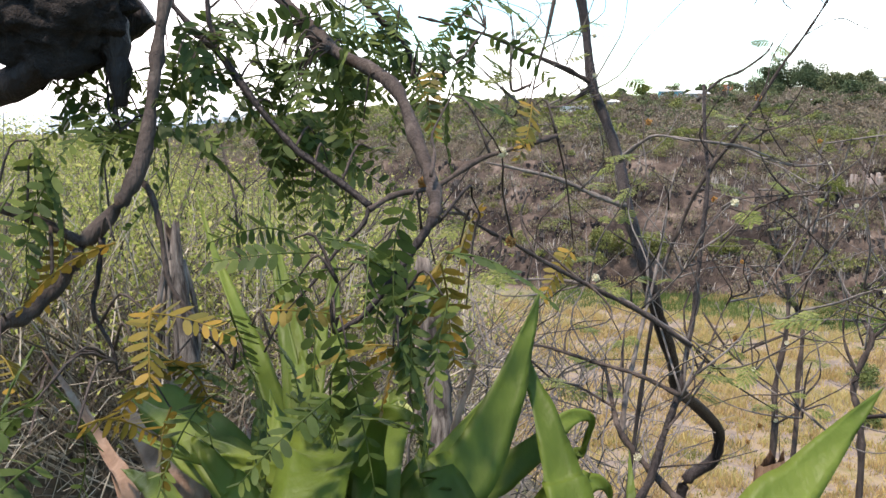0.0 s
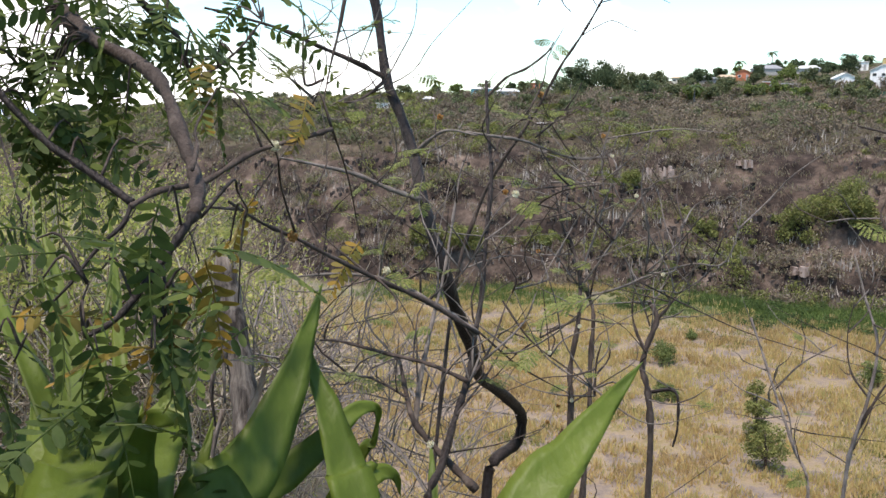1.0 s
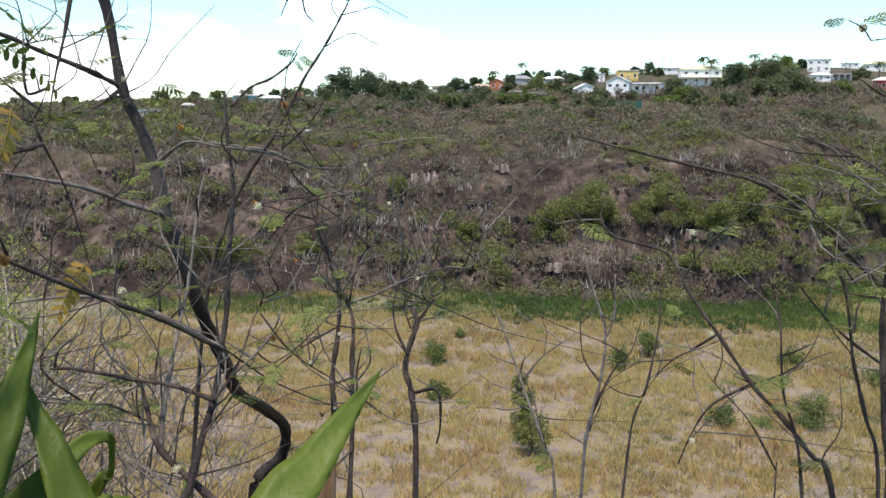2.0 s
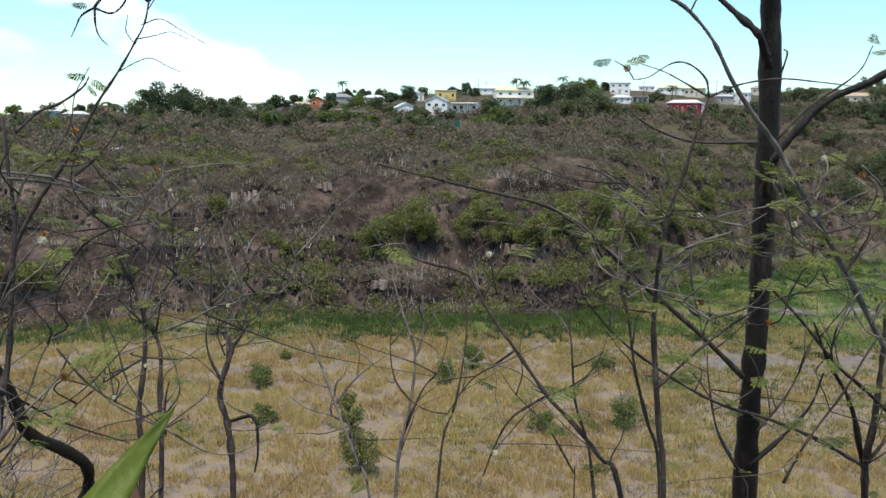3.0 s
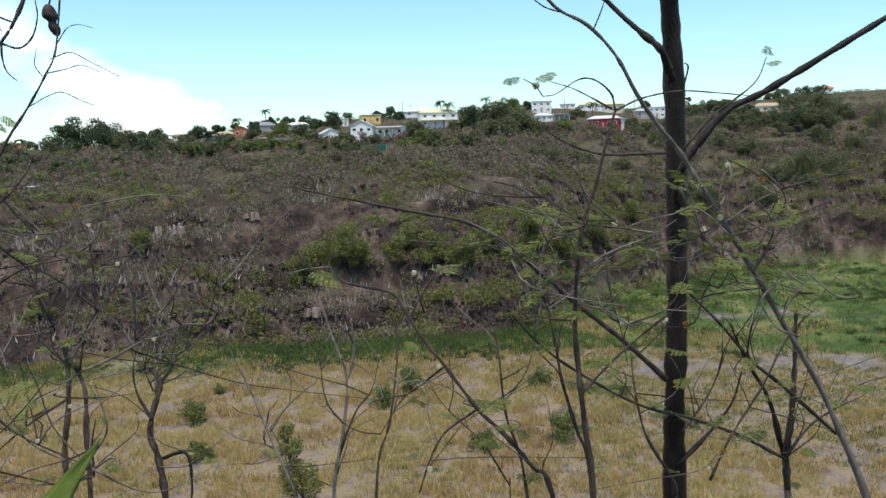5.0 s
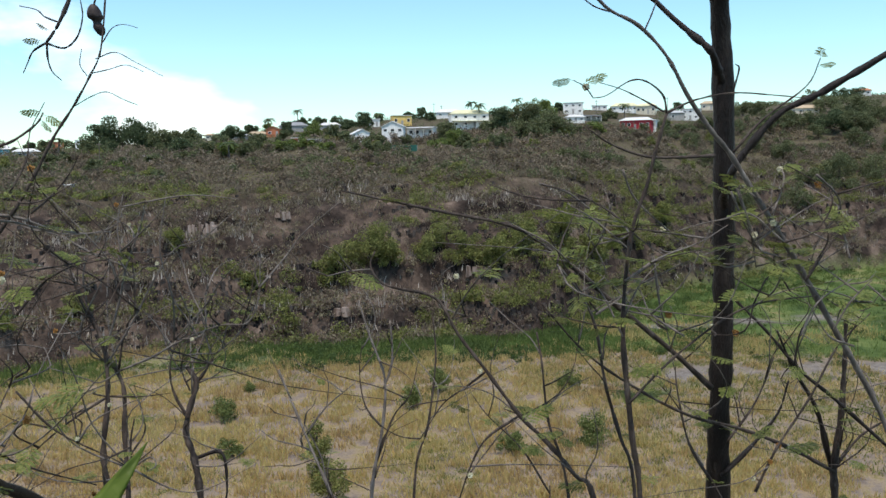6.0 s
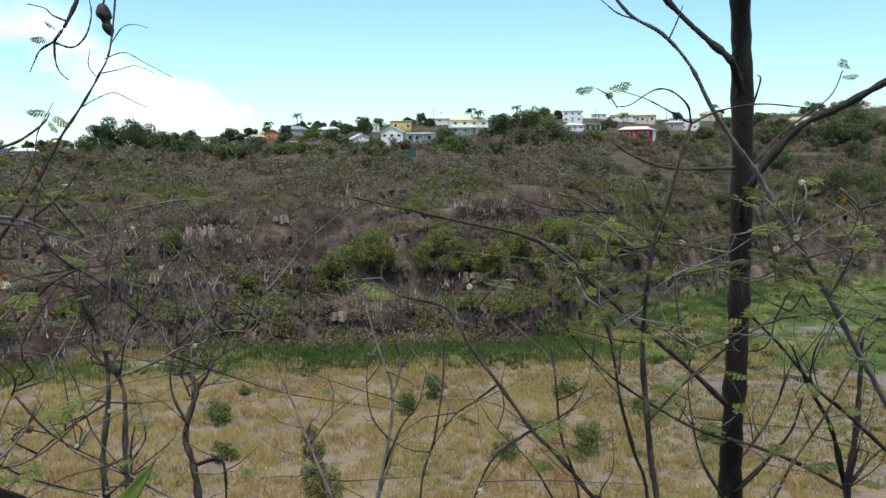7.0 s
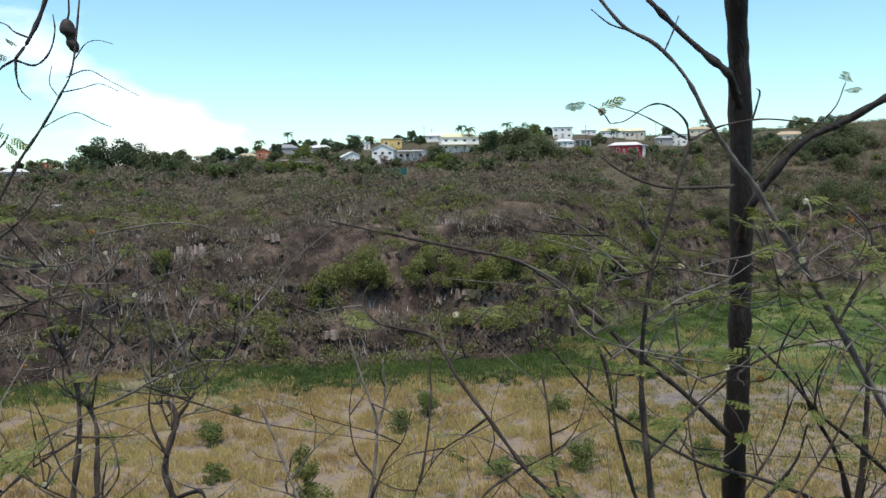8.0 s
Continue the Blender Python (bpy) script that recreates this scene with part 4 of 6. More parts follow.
# ---- saplings and branches close to the path ----
tamarind = thing("tamarind_tree", (-0.75, 0.55, 0.15), "old tamarind tree with dark gnarled limbs and drooping feathered leaves", "tree")
limb("trunk", tamarind, [(-0.75, 0.55, -0.1), (-0.82, 0.62, 0.8), (-0.72, 0.68, 1.5), (-0.62, 0.78, 1.95), (-0.55, 0.85, 2.4)], 0.11, 0.06, BARK_DARK, 10)
limb("limb", tamarind, [(-0.533, 0.874, 1.672), (-0.471, 0.855, 1.621), (-0.421, 0.845, 1.621), (-0.378, 0.839, 1.648), (-0.341, 0.834, 1.679), (-0.310, 0.831, 1.720)], 0.0198, 0.0159, BARK_DARK, sides=10)
limb("limb", tamarind, [(-0.492, 0.935, 1.735), (-0.451, 0.927, 1.688), (-0.403, 0.924, 1.670), (-0.355, 0.925, 1.676), (-0.313, 0.929, 1.700)], 0.0269, 0.0179, BARK_DARK, sides=10)
limb("branch", tamarind, [(-0.262, 0.854, 1.734), (-0.269, 0.834, 1.674), (-0.271, 0.815, 1.626), (-0.274, 0.797, 1.579), (-0.279, 0.781, 1.543), (-0.296, 0.765, 1.509), (-0.320, 0.750, 1.479), (-0.336, 0.735, 1.450), (-0.356, 0.721, 1.426), (-0.375, 0.710, 1.417), (-0.413, 0.698, 1.406)], 0.0065, 0.0072, BARK_BROWN, sides=9)
limb("branch", tamarind, [(-0.415, 0.738, 1.529), (-0.379, 0.742, 1.509), (-0.352, 0.747, 1.498), (-0.322, 0.750, 1.480)], 0.0044, 0.0056, BARK_BROWN)
limb("twig", tamarind, [(-0.285, 0.800, 1.534), (-0.272, 0.794, 1.516), (-0.263, 0.785, 1.485), (-0.254, 0.774, 1.439), (-0.232, 0.766, 1.409), (-0.208, 0.759, 1.387), (-0.193, 0.751, 1.362)], 0.0035, 0.0016, BARK_BROWN)
limb("twig", tamarind, [(-0.304, 0.751, 1.485), (-0.309, 0.745, 1.445), (-0.312, 0.740, 1.420), (-0.297, 0.736, 1.390), (-0.290, 0.731, 1.366)], 0.0028, 0.0013, BARK_DARK)
limb("twig", tamarind, [(-0.346, 0.743, 1.496), (-0.342, 0.732, 1.463), (-0.342, 0.725, 1.449)], 0.0020, 0.0010, BARK_BROWN)
limb("branch", tamarind, [(-0.298, 0.933, 1.720), (-0.260, 0.918, 1.678), (-0.226, 0.906, 1.646), (-0.195, 0.892, 1.605), (-0.153, 0.877, 1.559), (-0.126, 0.866, 1.540), (-0.099, 0.856, 1.521), (-0.073, 0.845, 1.502)], 0.0036, 0.0037, BARK_DARK)
limb("twig", tamarind, [(-0.073, 0.845, 1.502), (-0.080, 0.832, 1.484), (-0.101, 0.819, 1.464), (-0.125, 0.803, 1.433), (-0.153, 0.788, 1.403), (-0.168, 0.773, 1.372)], 0.0028, 0.0011, BARK_DARK)
limb("branch", tamarind, [(-0.233, 1.062, 1.766), (-0.166, 1.016, 1.703), (-0.122, 0.974, 1.662), (-0.075, 0.934, 1.638), (-0.046, 0.895, 1.614), (-0.027, 0.852, 1.569), (-0.013, 0.811, 1.536), (-0.007, 0.772, 1.518), (-0.008, 0.734, 1.504)], 0.0088, 0.0059, BARK_BROWN, sides=9)
limb("branch", tamarind, [(-0.008, 0.734, 1.504), (-0.021, 0.721, 1.485), (-0.045, 0.705, 1.453), (-0.068, 0.691, 1.427), (-0.090, 0.679, 1.416)], 0.0044, 0.0021, BARK_DARK)
limb("twig", tamarind, [(-0.072, 0.835, 1.500), (-0.048, 0.859, 1.512), (-0.008, 0.883, 1.518), (0.040, 0.909, 1.545), (0.093, 0.934, 1.559), (0.127, 0.958, 1.568)], 0.0031, 0.0032, BARK_BROWN)
limb("twig", tamarind, [(-0.011, 0.770, 1.538), (-0.008, 0.801, 1.558), (-0.010, 0.831, 1.575), (0.009, 0.864, 1.611)], 0.0020, 0.0011, BARK_BROWN)
limb("branch", tamarind, [(-0.121, 1.090, 1.751), (-0.073, 1.092, 1.702), (-0.045, 1.097, 1.673), (-0.028, 1.100, 1.628), (0.019, 1.115, 1.656), (0.056, 1.132, 1.700)], 0.0045, 0.0015, BARK_BROWN)
limb("twig", tamarind, [(-0.250, 0.932, 1.717), (-0.246, 0.926, 1.682), (-0.234, 0.921, 1.649), (-0.218, 0.916, 1.623)], 0.0027, 0.0012, BARK_DARK)
limb("twig", tamarind, [(-0.004, 0.743, 1.499), (0.023, 0.765, 1.529), (0.027, 0.780, 1.517), (0.035, 0.794, 1.500)], 0.0015, 0.0008, BARK_DARK)
limb("twig", tamarind, [(-0.031, 0.707, 1.463), (-0.033, 0.702, 1.434), (-0.038, 0.698, 1.411)], 0.0014, 0.0007, BARK_DARK)
limb("twig", tamarind, [(-0.090, 0.679, 1.416), (-0.092, 0.683, 1.439), (-0.086, 0.686, 1.457)], 0.0014, 0.0007, BARK_DARK)
limb("twig", tamarind, [(-0.335, 0.865, 1.622), (-0.327, 0.846, 1.594), (-0.310, 0.828, 1.578)], 0.0017, 0.0008, BARK_DARK)
crooked = thing("sapling", (0.68, 2.30, -0.9), "slender crooked dark-barked sapling with sparse feathery leaves", "sapling", "saplings on the bank")
limb("trunk", crooked, [(0.298, 1.999, 1.913), (0.320, 1.978, 1.787), (0.333, 1.935, 1.651), (0.360, 1.901, 1.568), (0.380, 1.846, 1.484), (0.383, 1.771, 1.401), (0.397, 1.718, 1.325), (0.410, 1.689, 1.272), (0.445, 1.713, 1.172), (0.518, 1.852, 1.033), (0.575, 1.995, 0.918), (0.690, 2.178, 0.800), (0.794, 2.329, 0.676), (0.793, 2.363, 0.575), (0.715, 2.354, 0.518), (0.691, 2.334, 0.403), (0.674, 2.271, 0.027)], 0.0108, 0.0174, BARK_DARK, sides=10)
limb("branch", crooked, [(0.333, 1.935, 1.651), (0.268, 1.910, 1.682), (0.178, 1.885, 1.717), (0.103, 1.860, 1.747), (0.019, 1.833, 1.768), (-0.051, 1.805, 1.782)], 0.0063, 0.0029, BARK_BROWN)
limb("branch", crooked, [(0.377, 1.751, 1.397), (0.308, 1.739, 1.422), (0.237, 1.730, 1.454), (0.155, 1.718, 1.475), (0.086, 1.705, 1.490)], 0.0064, 0.0023, BARK_GREY)
limb("twig", crooked, [(0.240, 1.866, 1.846), (0.220, 1.850, 1.752), (0.198, 1.837, 1.670), (0.180, 1.823, 1.587)], 0.0042, 0.0018, BARK_BROWN)
limb("twig", crooked, [(0.186, 1.833, 1.646), (0.145, 1.831, 1.634), (0.145, 1.841, 1.693), (0.157, 1.850, 1.752)], 0.0030, 0.0012, BARK_BROWN)
limb("twig", crooked, [(0.169, 1.825, 1.599), (0.114, 1.816, 1.646), (0.077, 1.805, 1.680), (0.042, 1.793, 1.713)], 0.0030, 0.0012, BARK_GREY)
limb("twig", crooked, [(0.327, 1.884, 1.647), (0.263, 1.860, 1.605), (0.200, 1.841, 1.593), (0.139, 1.821, 1.575)], 0.0031, 0.0012, BARK_BROWN)
limb("twig", crooked, [(0.361, 1.756, 1.490), (0.391, 1.711, 1.526), (0.417, 1.664, 1.545), (0.463, 1.612, 1.536)], 0.0046, 0.0021, BARK_GREY)
forked = thing("sapling", (0.33, 1.15, -0.3), "thin forked grey-brown sapling with bare arching twigs", "sapling", "saplings on the bank")
limb("trunk", forked, [(0.429, 1.425, 1.636), (0.423, 1.386, 1.554), (0.420, 1.349, 1.484), (0.401, 1.307, 1.382), (0.385, 1.268, 1.301), (0.367, 1.234, 1.248), (0.348, 1.199, 1.190), (0.318, 1.164, 1.134), (0.292, 1.130, 1.081), (0.262, 1.096, 1.030), (0.249, 1.039, 0.839)], 0.0025, 0.0065, BARK_DARK, sides=8)
limb("branch", forked, [(0.361, 1.200, 1.256), (0.308, 1.234, 1.292), (0.237, 1.267, 1.328), (0.163, 1.297, 1.335), (0.086, 1.323, 1.327)], 0.0044, 0.0016, BARK_GREY)
limb("branch", forked, [(0.361, 1.200, 1.256), (0.276, 1.169, 1.316), (0.197, 1.136, 1.360), (0.131, 1.102, 1.400), (0.087, 1.066, 1.430), (0.046, 1.030, 1.455), (0.011, 0.995, 1.485)], 0.0044, 0.0018, BARK_BROWN)
limb("branch", forked, [(0.339, 1.169, 1.192), (0.291, 1.217, 1.206), (0.231, 1.263, 1.213), (0.167, 1.311, 1.222), (0.136, 1.355, 1.214)], 0.0036, 0.0021, BARK_BROWN)
limb("branch", forked, [(0.343, 1.123, 1.041), (0.301, 1.168, 1.079), (0.268, 1.212, 1.115), (0.262, 1.254, 1.144), (0.258, 1.301, 1.192)], 0.0065, 0.0028, BARK_BROWN)
limb("branch", forked, [(0.273, 1.235, 1.104), (0.285, 1.269, 1.157), (0.306, 1.305, 1.219), (0.325, 1.338, 1.266), (0.350, 1.375, 1.333), (0.379, 1.420, 1.450), (0.396, 1.453, 1.495)], 0.0054, 0.0013, BARK_GREY)
limb("twig", forked, [(0.415, 1.360, 1.546), (0.498, 1.408, 1.533), (0.593, 1.454, 1.504), (0.688, 1.504, 1.499)], 0.0024, 0.0009, BARK_GREY)
limb("twig", forked, [(0.413, 1.318, 1.416), (0.475, 1.381, 1.449), (0.590, 1.439, 1.453), (0.693, 1.498, 1.461)], 0.0020, 0.0009, BARK_BROWN)
limb("twig", forked, [(0.363, 1.200, 1.258), (0.469, 1.315, 1.159), (0.609, 1.430, 1.059)], 0.0019, 0.0009, BARK_BROWN)
limb("twig", forked, [(0.341, 1.169, 1.192), (0.392, 1.235, 1.222), (0.437, 1.304, 1.274), (0.480, 1.369, 1.297)], 0.0022, 0.0008, BARK_BROWN)
limb("twig", forked, [(0.420, 1.352, 1.502), (0.446, 1.377, 1.545), (0.474, 1.396, 1.563), (0.503, 1.416, 1.581)], 0.0020, 0.0008, BARK_BROWN)
limb("twig", forked, [(0.316, 1.142, 1.151), (0.389, 1.247, 1.173), (0.470, 1.356, 1.223)], 0.0022, 0.0008, BARK_BROWN)
limb("twig", forked, [(0.260, 1.242, 1.148), (0.205, 1.312, 1.161), (0.168, 1.375, 1.130), (0.135, 1.447, 1.157)], 0.0019, 0.0009, BARK_BROWN)
limb("twig", forked, [(0.394, 1.282, 1.386), (0.380, 1.349, 1.329), (0.352, 1.414, 1.267)], 0.0016, 0.0009, BARK_GREY)
straight = thing("young_tree", (2.10, 1.20, -1.75), "young tree with smooth near-black straight trunk and thin arching branches", "tree")
limb("trunk", straight, [(1.750, 0.899, 2.034), (1.793, 0.916, 1.940), (1.833, 0.929, 1.803), (1.864, 0.938, 1.583), (1.894, 0.953, 1.389), (1.920, 0.968, 1.185), (1.941, 0.986, 0.958), (1.971, 1.002, 0.776), (1.988, 1.007, 0.443), (1.982, 0.993, -0.166)], 0.0208, 0.0292, BARK_DARK, sides=12)
limb("branch", straight, [(1.825, 0.925, 1.775), (1.785, 0.915, 1.802), (1.750, 0.911, 1.837), (1.731, 0.946, 1.874), (1.708, 0.986, 1.918), (1.669, 1.044, 1.992)], 0.0100, 0.0060, BARK_DARK)
limb("branch", straight, [(1.860, 0.935, 1.50), (1.790, 0.895, 1.535), (1.730, 0.850, 1.572), (1.741, 0.820, 1.625), (1.779, 0.771, 1.697), (1.821, 0.712, 1.734), (1.862, 0.655, 1.775), (1.936, 0.573, 1.841), (2.033, 0.472, 1.922), (2.119, 0.379, 1.990)], 0.0092, 0.0053, BARK_DARK)
limb("branch", straight, [(1.849, 0.954, 1.077), (1.749, 0.998, 1.176), (1.635, 1.055, 1.280), (1.534, 1.099, 1.374), (1.451, 1.123, 1.439), (1.369, 1.143, 1.481), (1.246, 1.196, 1.512), (1.129, 1.246, 1.542), (1.039, 1.269, 1.564)], 0.0078, 0.0016, BARK_BROWN)
limb("twig", straight, [(1.709, 0.874, 1.615), (1.624, 0.902, 1.613), (1.543, 0.927, 1.616), (1.465, 0.952, 1.640), (1.403, 0.964, 1.672)], 0.0040, 0.0011, BARK_BROWN)
limb("branch", straight, [(1.938, 0.976, 0.835), (2.012, 0.941, 0.896), (2.086, 0.909, 0.972), (2.130, 0.904, 1.049)], 0.0061, 0.0028, BARK_DARK)
limb("twig", straight, [(1.738, 0.849, 1.620), (1.795, 0.814, 1.688), (1.873, 0.759, 1.756), (1.903, 0.745, 1.813)], 0.0029, 0.0012, BARK_BROWN)
limb("twig", straight, [(1.739, 0.853, 1.740), (1.740, 0.839, 1.790), (1.721, 0.836, 1.799)], 0.0023, 0.0011, BARK_BROWN)
arching = thing("sapling", (1.15, 0.75, -0.95), "thin brown stem arching over at its feathery tip", "sapling", "saplings on the bank")
limb("stem", arching, [(1.344, 0.751, 1.691), (1.327, 0.763, 1.622), (1.317, 0.772, 1.567), (1.299, 0.786, 1.502), (1.285, 0.792, 1.407), (1.278, 0.791, 1.312), (1.280, 0.783, 1.217), (1.284, 0.773, 1.120), (1.289, 0.762, 1.022), (1.265, 0.735, 0.637)], 0.0024, 0.0057, BARK_BROWN)
limb("twig", arching, [(1.343, 0.751, 1.689), (1.332, 0.752, 1.719), (1.305, 0.766, 1.741), (1.275, 0.778, 1.741), (1.238, 0.795, 1.718), (1.212, 0.803, 1.713)], 0.0020, 0.0008, BARK_BROWN)
limb("twig", arching, [(1.343, 0.751, 1.689), (1.402, 0.736, 1.711), (1.476, 0.706, 1.724), (1.551, 0.673, 1.721), (1.627, 0.639, 1.715)], 0.0020, 0.0008, BARK_BROWN)
limb("twig", arching, [(1.341, 0.754, 1.691), (1.316, 0.778, 1.711), (1.290, 0.804, 1.730), (1.263, 0.830, 1.742)], 0.0016, 0.0008, BARK_BROWN)
limb("twig", arching, [(1.212, 0.803, 1.713), (1.204, 0.813, 1.731), (1.191, 0.826, 1.742)], 0.0011, 0.0008, BARK_BROWN)
limb("twig", arching, [(1.266, 0.779, 1.411), (1.340, 0.763, 1.443), (1.426, 0.735, 1.466), (1.497, 0.722, 1.492)], 0.0020, 0.0008, BARK_GREY)
limb("twig", arching, [(1.255, 0.775, 1.318), (1.261, 0.825, 1.388), (1.255, 0.881, 1.431), (1.260, 0.922, 1.437)], 0.0016, 0.0008, BARK_GREY)
limb("twig", arching, [(1.253, 0.761, 1.207), (1.358, 0.744, 1.268), (1.475, 0.716, 1.323), (1.578, 0.696, 1.343), (1.706, 0.650, 1.345)], 0.0024, 0.0014, BARK_BROWN)
limb("twig", arching, [(1.284, 0.775, 1.494), (1.280, 0.829, 1.529), (1.266, 0.890, 1.557), (1.249, 0.951, 1.572)], 0.0020, 0.0008, BARK_BROWN)
limb("twig", arching, [(1.274, 0.780, 1.466), (1.277, 0.850, 1.509), (1.284, 0.916, 1.536)], 0.0016, 0.0008, BARK_GREY)
leaning = thing("sapling", (1.95, 0.62, -1.15), "leaning pale grey stem with thin crossing twigs", "sapling", "saplings on the bank")
limb("stem", leaning, [(1.261, 0.887, 1.943), (1.318, 0.859, 1.876), (1.378, 0.833, 1.846), (1.432, 0.810, 1.794), (1.477, 0.792, 1.721), (1.524, 0.773, 1.661), (1.569, 0.758, 1.615), (1.620, 0.733, 1.536), (1.675, 0.703, 1.449), (1.725, 0.680, 1.370), (1.781, 0.647, 1.267), (1.832, 0.622, 1.184), (1.889, 0.586, 1.064), (1.962, 0.516, 0.804), (1.991, 0.467, 0.423)], 0.0024, 0.0074, BARK_GREY)
limb("twig", leaning, [(1.345, 0.797, 1.831), (1.356, 0.791, 1.857), (1.366, 0.786, 1.885)], 0.0016, 0.0008, BARK_BROWN)
limb("twig", leaning, [(1.304, 0.838, 1.863), (1.283, 0.857, 1.873), (1.264, 0.878, 1.896)], 0.0016, 0.0008, BARK_BROWN)
limb("twig", leaning, [(1.568, 0.653, 1.458), (1.615, 0.615, 1.479), (1.642, 0.600, 1.538), (1.608, 0.636, 1.578), (1.580, 0.663, 1.599)], 0.0021, 0.0008, BARK_BROWN)
limb("twig", leaning, [(1.613, 0.631, 1.387), (1.675, 0.620, 1.444), (1.737, 0.606, 1.481), (1.832, 0.564, 1.520)], 0.0026, 0.0014, BARK_BROWN)
limb("twig", leaning, [(1.538, 0.692, 1.540), (1.517, 0.713, 1.561), (1.526, 0.695, 1.491), (1.538, 0.679, 1.451)], 0.0017, 0.0008, BARK_GREY)
limb("twig", leaning, [(1.569, 0.654, 1.460), (1.552, 0.709, 1.509), (1.536, 0.754, 1.498), (1.520, 0.801, 1.486), (1.493, 0.855, 1.464)], 0.0017, 0.0009, BARK_GREY)
limb("twig", leaning, [(1.673, 0.604, 1.290), (1.701, 0.587, 1.340), (1.735, 0.562, 1.381)], 0.0022, 0.0009, BARK_GREY)
limb("twig", arching, [(1.249, 0.951, 1.572), (1.301, 0.930, 1.555), (1.345, 0.913, 1.523), (1.405, 0.882, 1.490), (1.458, 0.856, 1.445), (1.520, 0.823, 1.410)], 0.0021, 0.0009, BARK_GREY)
limb("twig", arching, [(1.363, 0.854, 1.594), (1.395, 0.852, 1.543), (1.451, 0.829, 1.489), (1.515, 0.797, 1.434), (1.559, 0.787, 1.399)], 0.0021, 0.0009, BARK_GREY)
limb("twig", arching, [(1.391, 0.807, 1.439), (1.420, 0.813, 1.349), (1.456, 0.817, 1.281), (1.487, 0.823, 1.210)], 0.0021, 0.0009, BARK_GREY)
limb("twig", arching, [(1.343, 0.863, 1.535), (1.351, 0.892, 1.472), (1.360, 0.924, 1.438), (1.358, 0.962, 1.382)], 0.0021, 0.0009, BARK_GREY)
limb("twig", arching, [(1.304, 0.869, 1.337), (1.356, 0.870, 1.351), (1.417, 0.864, 1.375), (1.462, 0.870, 1.380)], 0.0021, 0.0009, BARK_GREY)
limb("twig", arching, [(1.259, 0.921, 1.427), (1.312, 0.912, 1.372), (1.356, 0.908, 1.304), (1.386, 0.916, 1.234)], 0.0021, 0.0009, BARK_GREY)
limb("twig", arching, [(1.430, 0.775, 1.453), (1.429, 0.837, 1.418), (1.430, 0.898, 1.375)], 0.0021, 0.0009, BARK_GREY)
limb("twig", arching, [(1.420, 0.761, 1.295), (1.407, 0.821, 1.329), (1.424, 0.857, 1.365), (1.433, 0.901, 1.412)], 0.0021, 0.0009, BARK_GREY)
limb("twig", leaning, [(1.552, 0.748, 1.549), (1.598, 0.743, 1.484), (1.649, 0.734, 1.427), (1.712, 0.718, 1.390)], 0.0022, 0.0009, BARK_GREY)
limb("twig", leaning, [(1.561, 0.741, 1.554), (1.620, 0.742, 1.461), (1.669, 0.757, 1.396)], 0.0022, 0.0009, BARK_GREY)
limb("twig", leaning, [(1.674, 0.644, 1.577), (1.724, 0.628, 1.539), (1.751, 0.633, 1.501), (1.740, 0.668, 1.446), (1.743, 0.688, 1.367)], 0.0022, 0.0009, BARK_GREY)
limb("twig", leaning, [(1.732, 0.560, 1.340), (1.743, 0.615, 1.326), (1.775, 0.645, 1.268)], 0.0022, 0.0009, BARK_GREY)
limb("twig", leaning, [(1.614, 0.673, 1.404), (1.643, 0.707, 1.355), (1.656, 0.757, 1.314)], 0.0022, 0.0009, BARK_GREY)
limb("twig", leaning, [(1.607, 0.694, 1.506), (1.677, 0.708, 1.566), (1.721, 0.740, 1.597)], 0.0022, 0.0009, BARK_GREY)
limb("twig", leaning, [(1.708, 0.593, 1.422), (1.749, 0.631, 1.479), (1.770, 0.683, 1.497)], 0.0022, 0.0009, BARK_GREY)
limb("twig", leaning, [(1.626, 0.644, 1.280), (1.705, 0.649, 1.332), (1.808, 0.630, 1.366)], 0.0022, 0.0009, BARK_GREY)
limb("twig", leaning, [(1.700, 0.576, 1.258), (1.699, 0.624, 1.272), (1.706, 0.670, 1.330), (1.716, 0.708, 1.346)], 0.0022, 0.0009, BARK_GREY)
twin = thing("sapling", (2.20, 0.72, -1.9), "dark twin-stemmed bare sapling with angular branches", "sapling", "saplings on the bank")
limb("stem", twin, [(2.071, 0.908, 1.185), (2.113, 0.883, 1.084), (2.166, 0.849, 0.982), (2.198, 0.831, 0.864), (2.220, 0.819, 0.730), (2.200, 0.779, 0.153)], 0.0025, 0.0109, BARK_DARK)
limb("stem", twin, [(2.202, 0.798, 1.223), (2.207, 0.800, 1.096), (2.207, 0.804, 0.968), (2.199, 0.814, 0.824), (2.211, 0.814, 0.734)], 0.0043, 0.0101, BARK_BROWN)
limb("branch", twin, [(2.043, 1.011, 1.259), (2.075, 0.938, 1.180), (2.104, 0.866, 1.089), (2.134, 0.797, 1.028), (2.198, 0.690, 0.914)], 0.0031, 0.0048, BARK_DARK)
limb("branch", twin, [(2.197, 0.811, 0.818), (2.052, 0.863, 0.906), (1.903, 0.915, 0.977), (1.768, 0.951, 1.026), (1.632, 0.993, 1.103), (1.495, 1.039, 1.205), (1.383, 1.066, 1.324)], 0.0056, 0.0020, BARK_BROWN)
limb("twig", twin, [(2.094, 0.875, 1.089), (2.111, 0.871, 1.170), (2.130, 0.861, 1.211)], 0.0031, 0.0012, BARK_DARK)
limb("twig", twin, [(1.951, 0.894, 0.814), (2.000, 0.866, 0.918), (2.069, 0.821, 1.036), (2.129, 0.786, 1.154), (2.195, 0.739, 1.231)], 0.0036, 0.0018, BARK_BROWN)
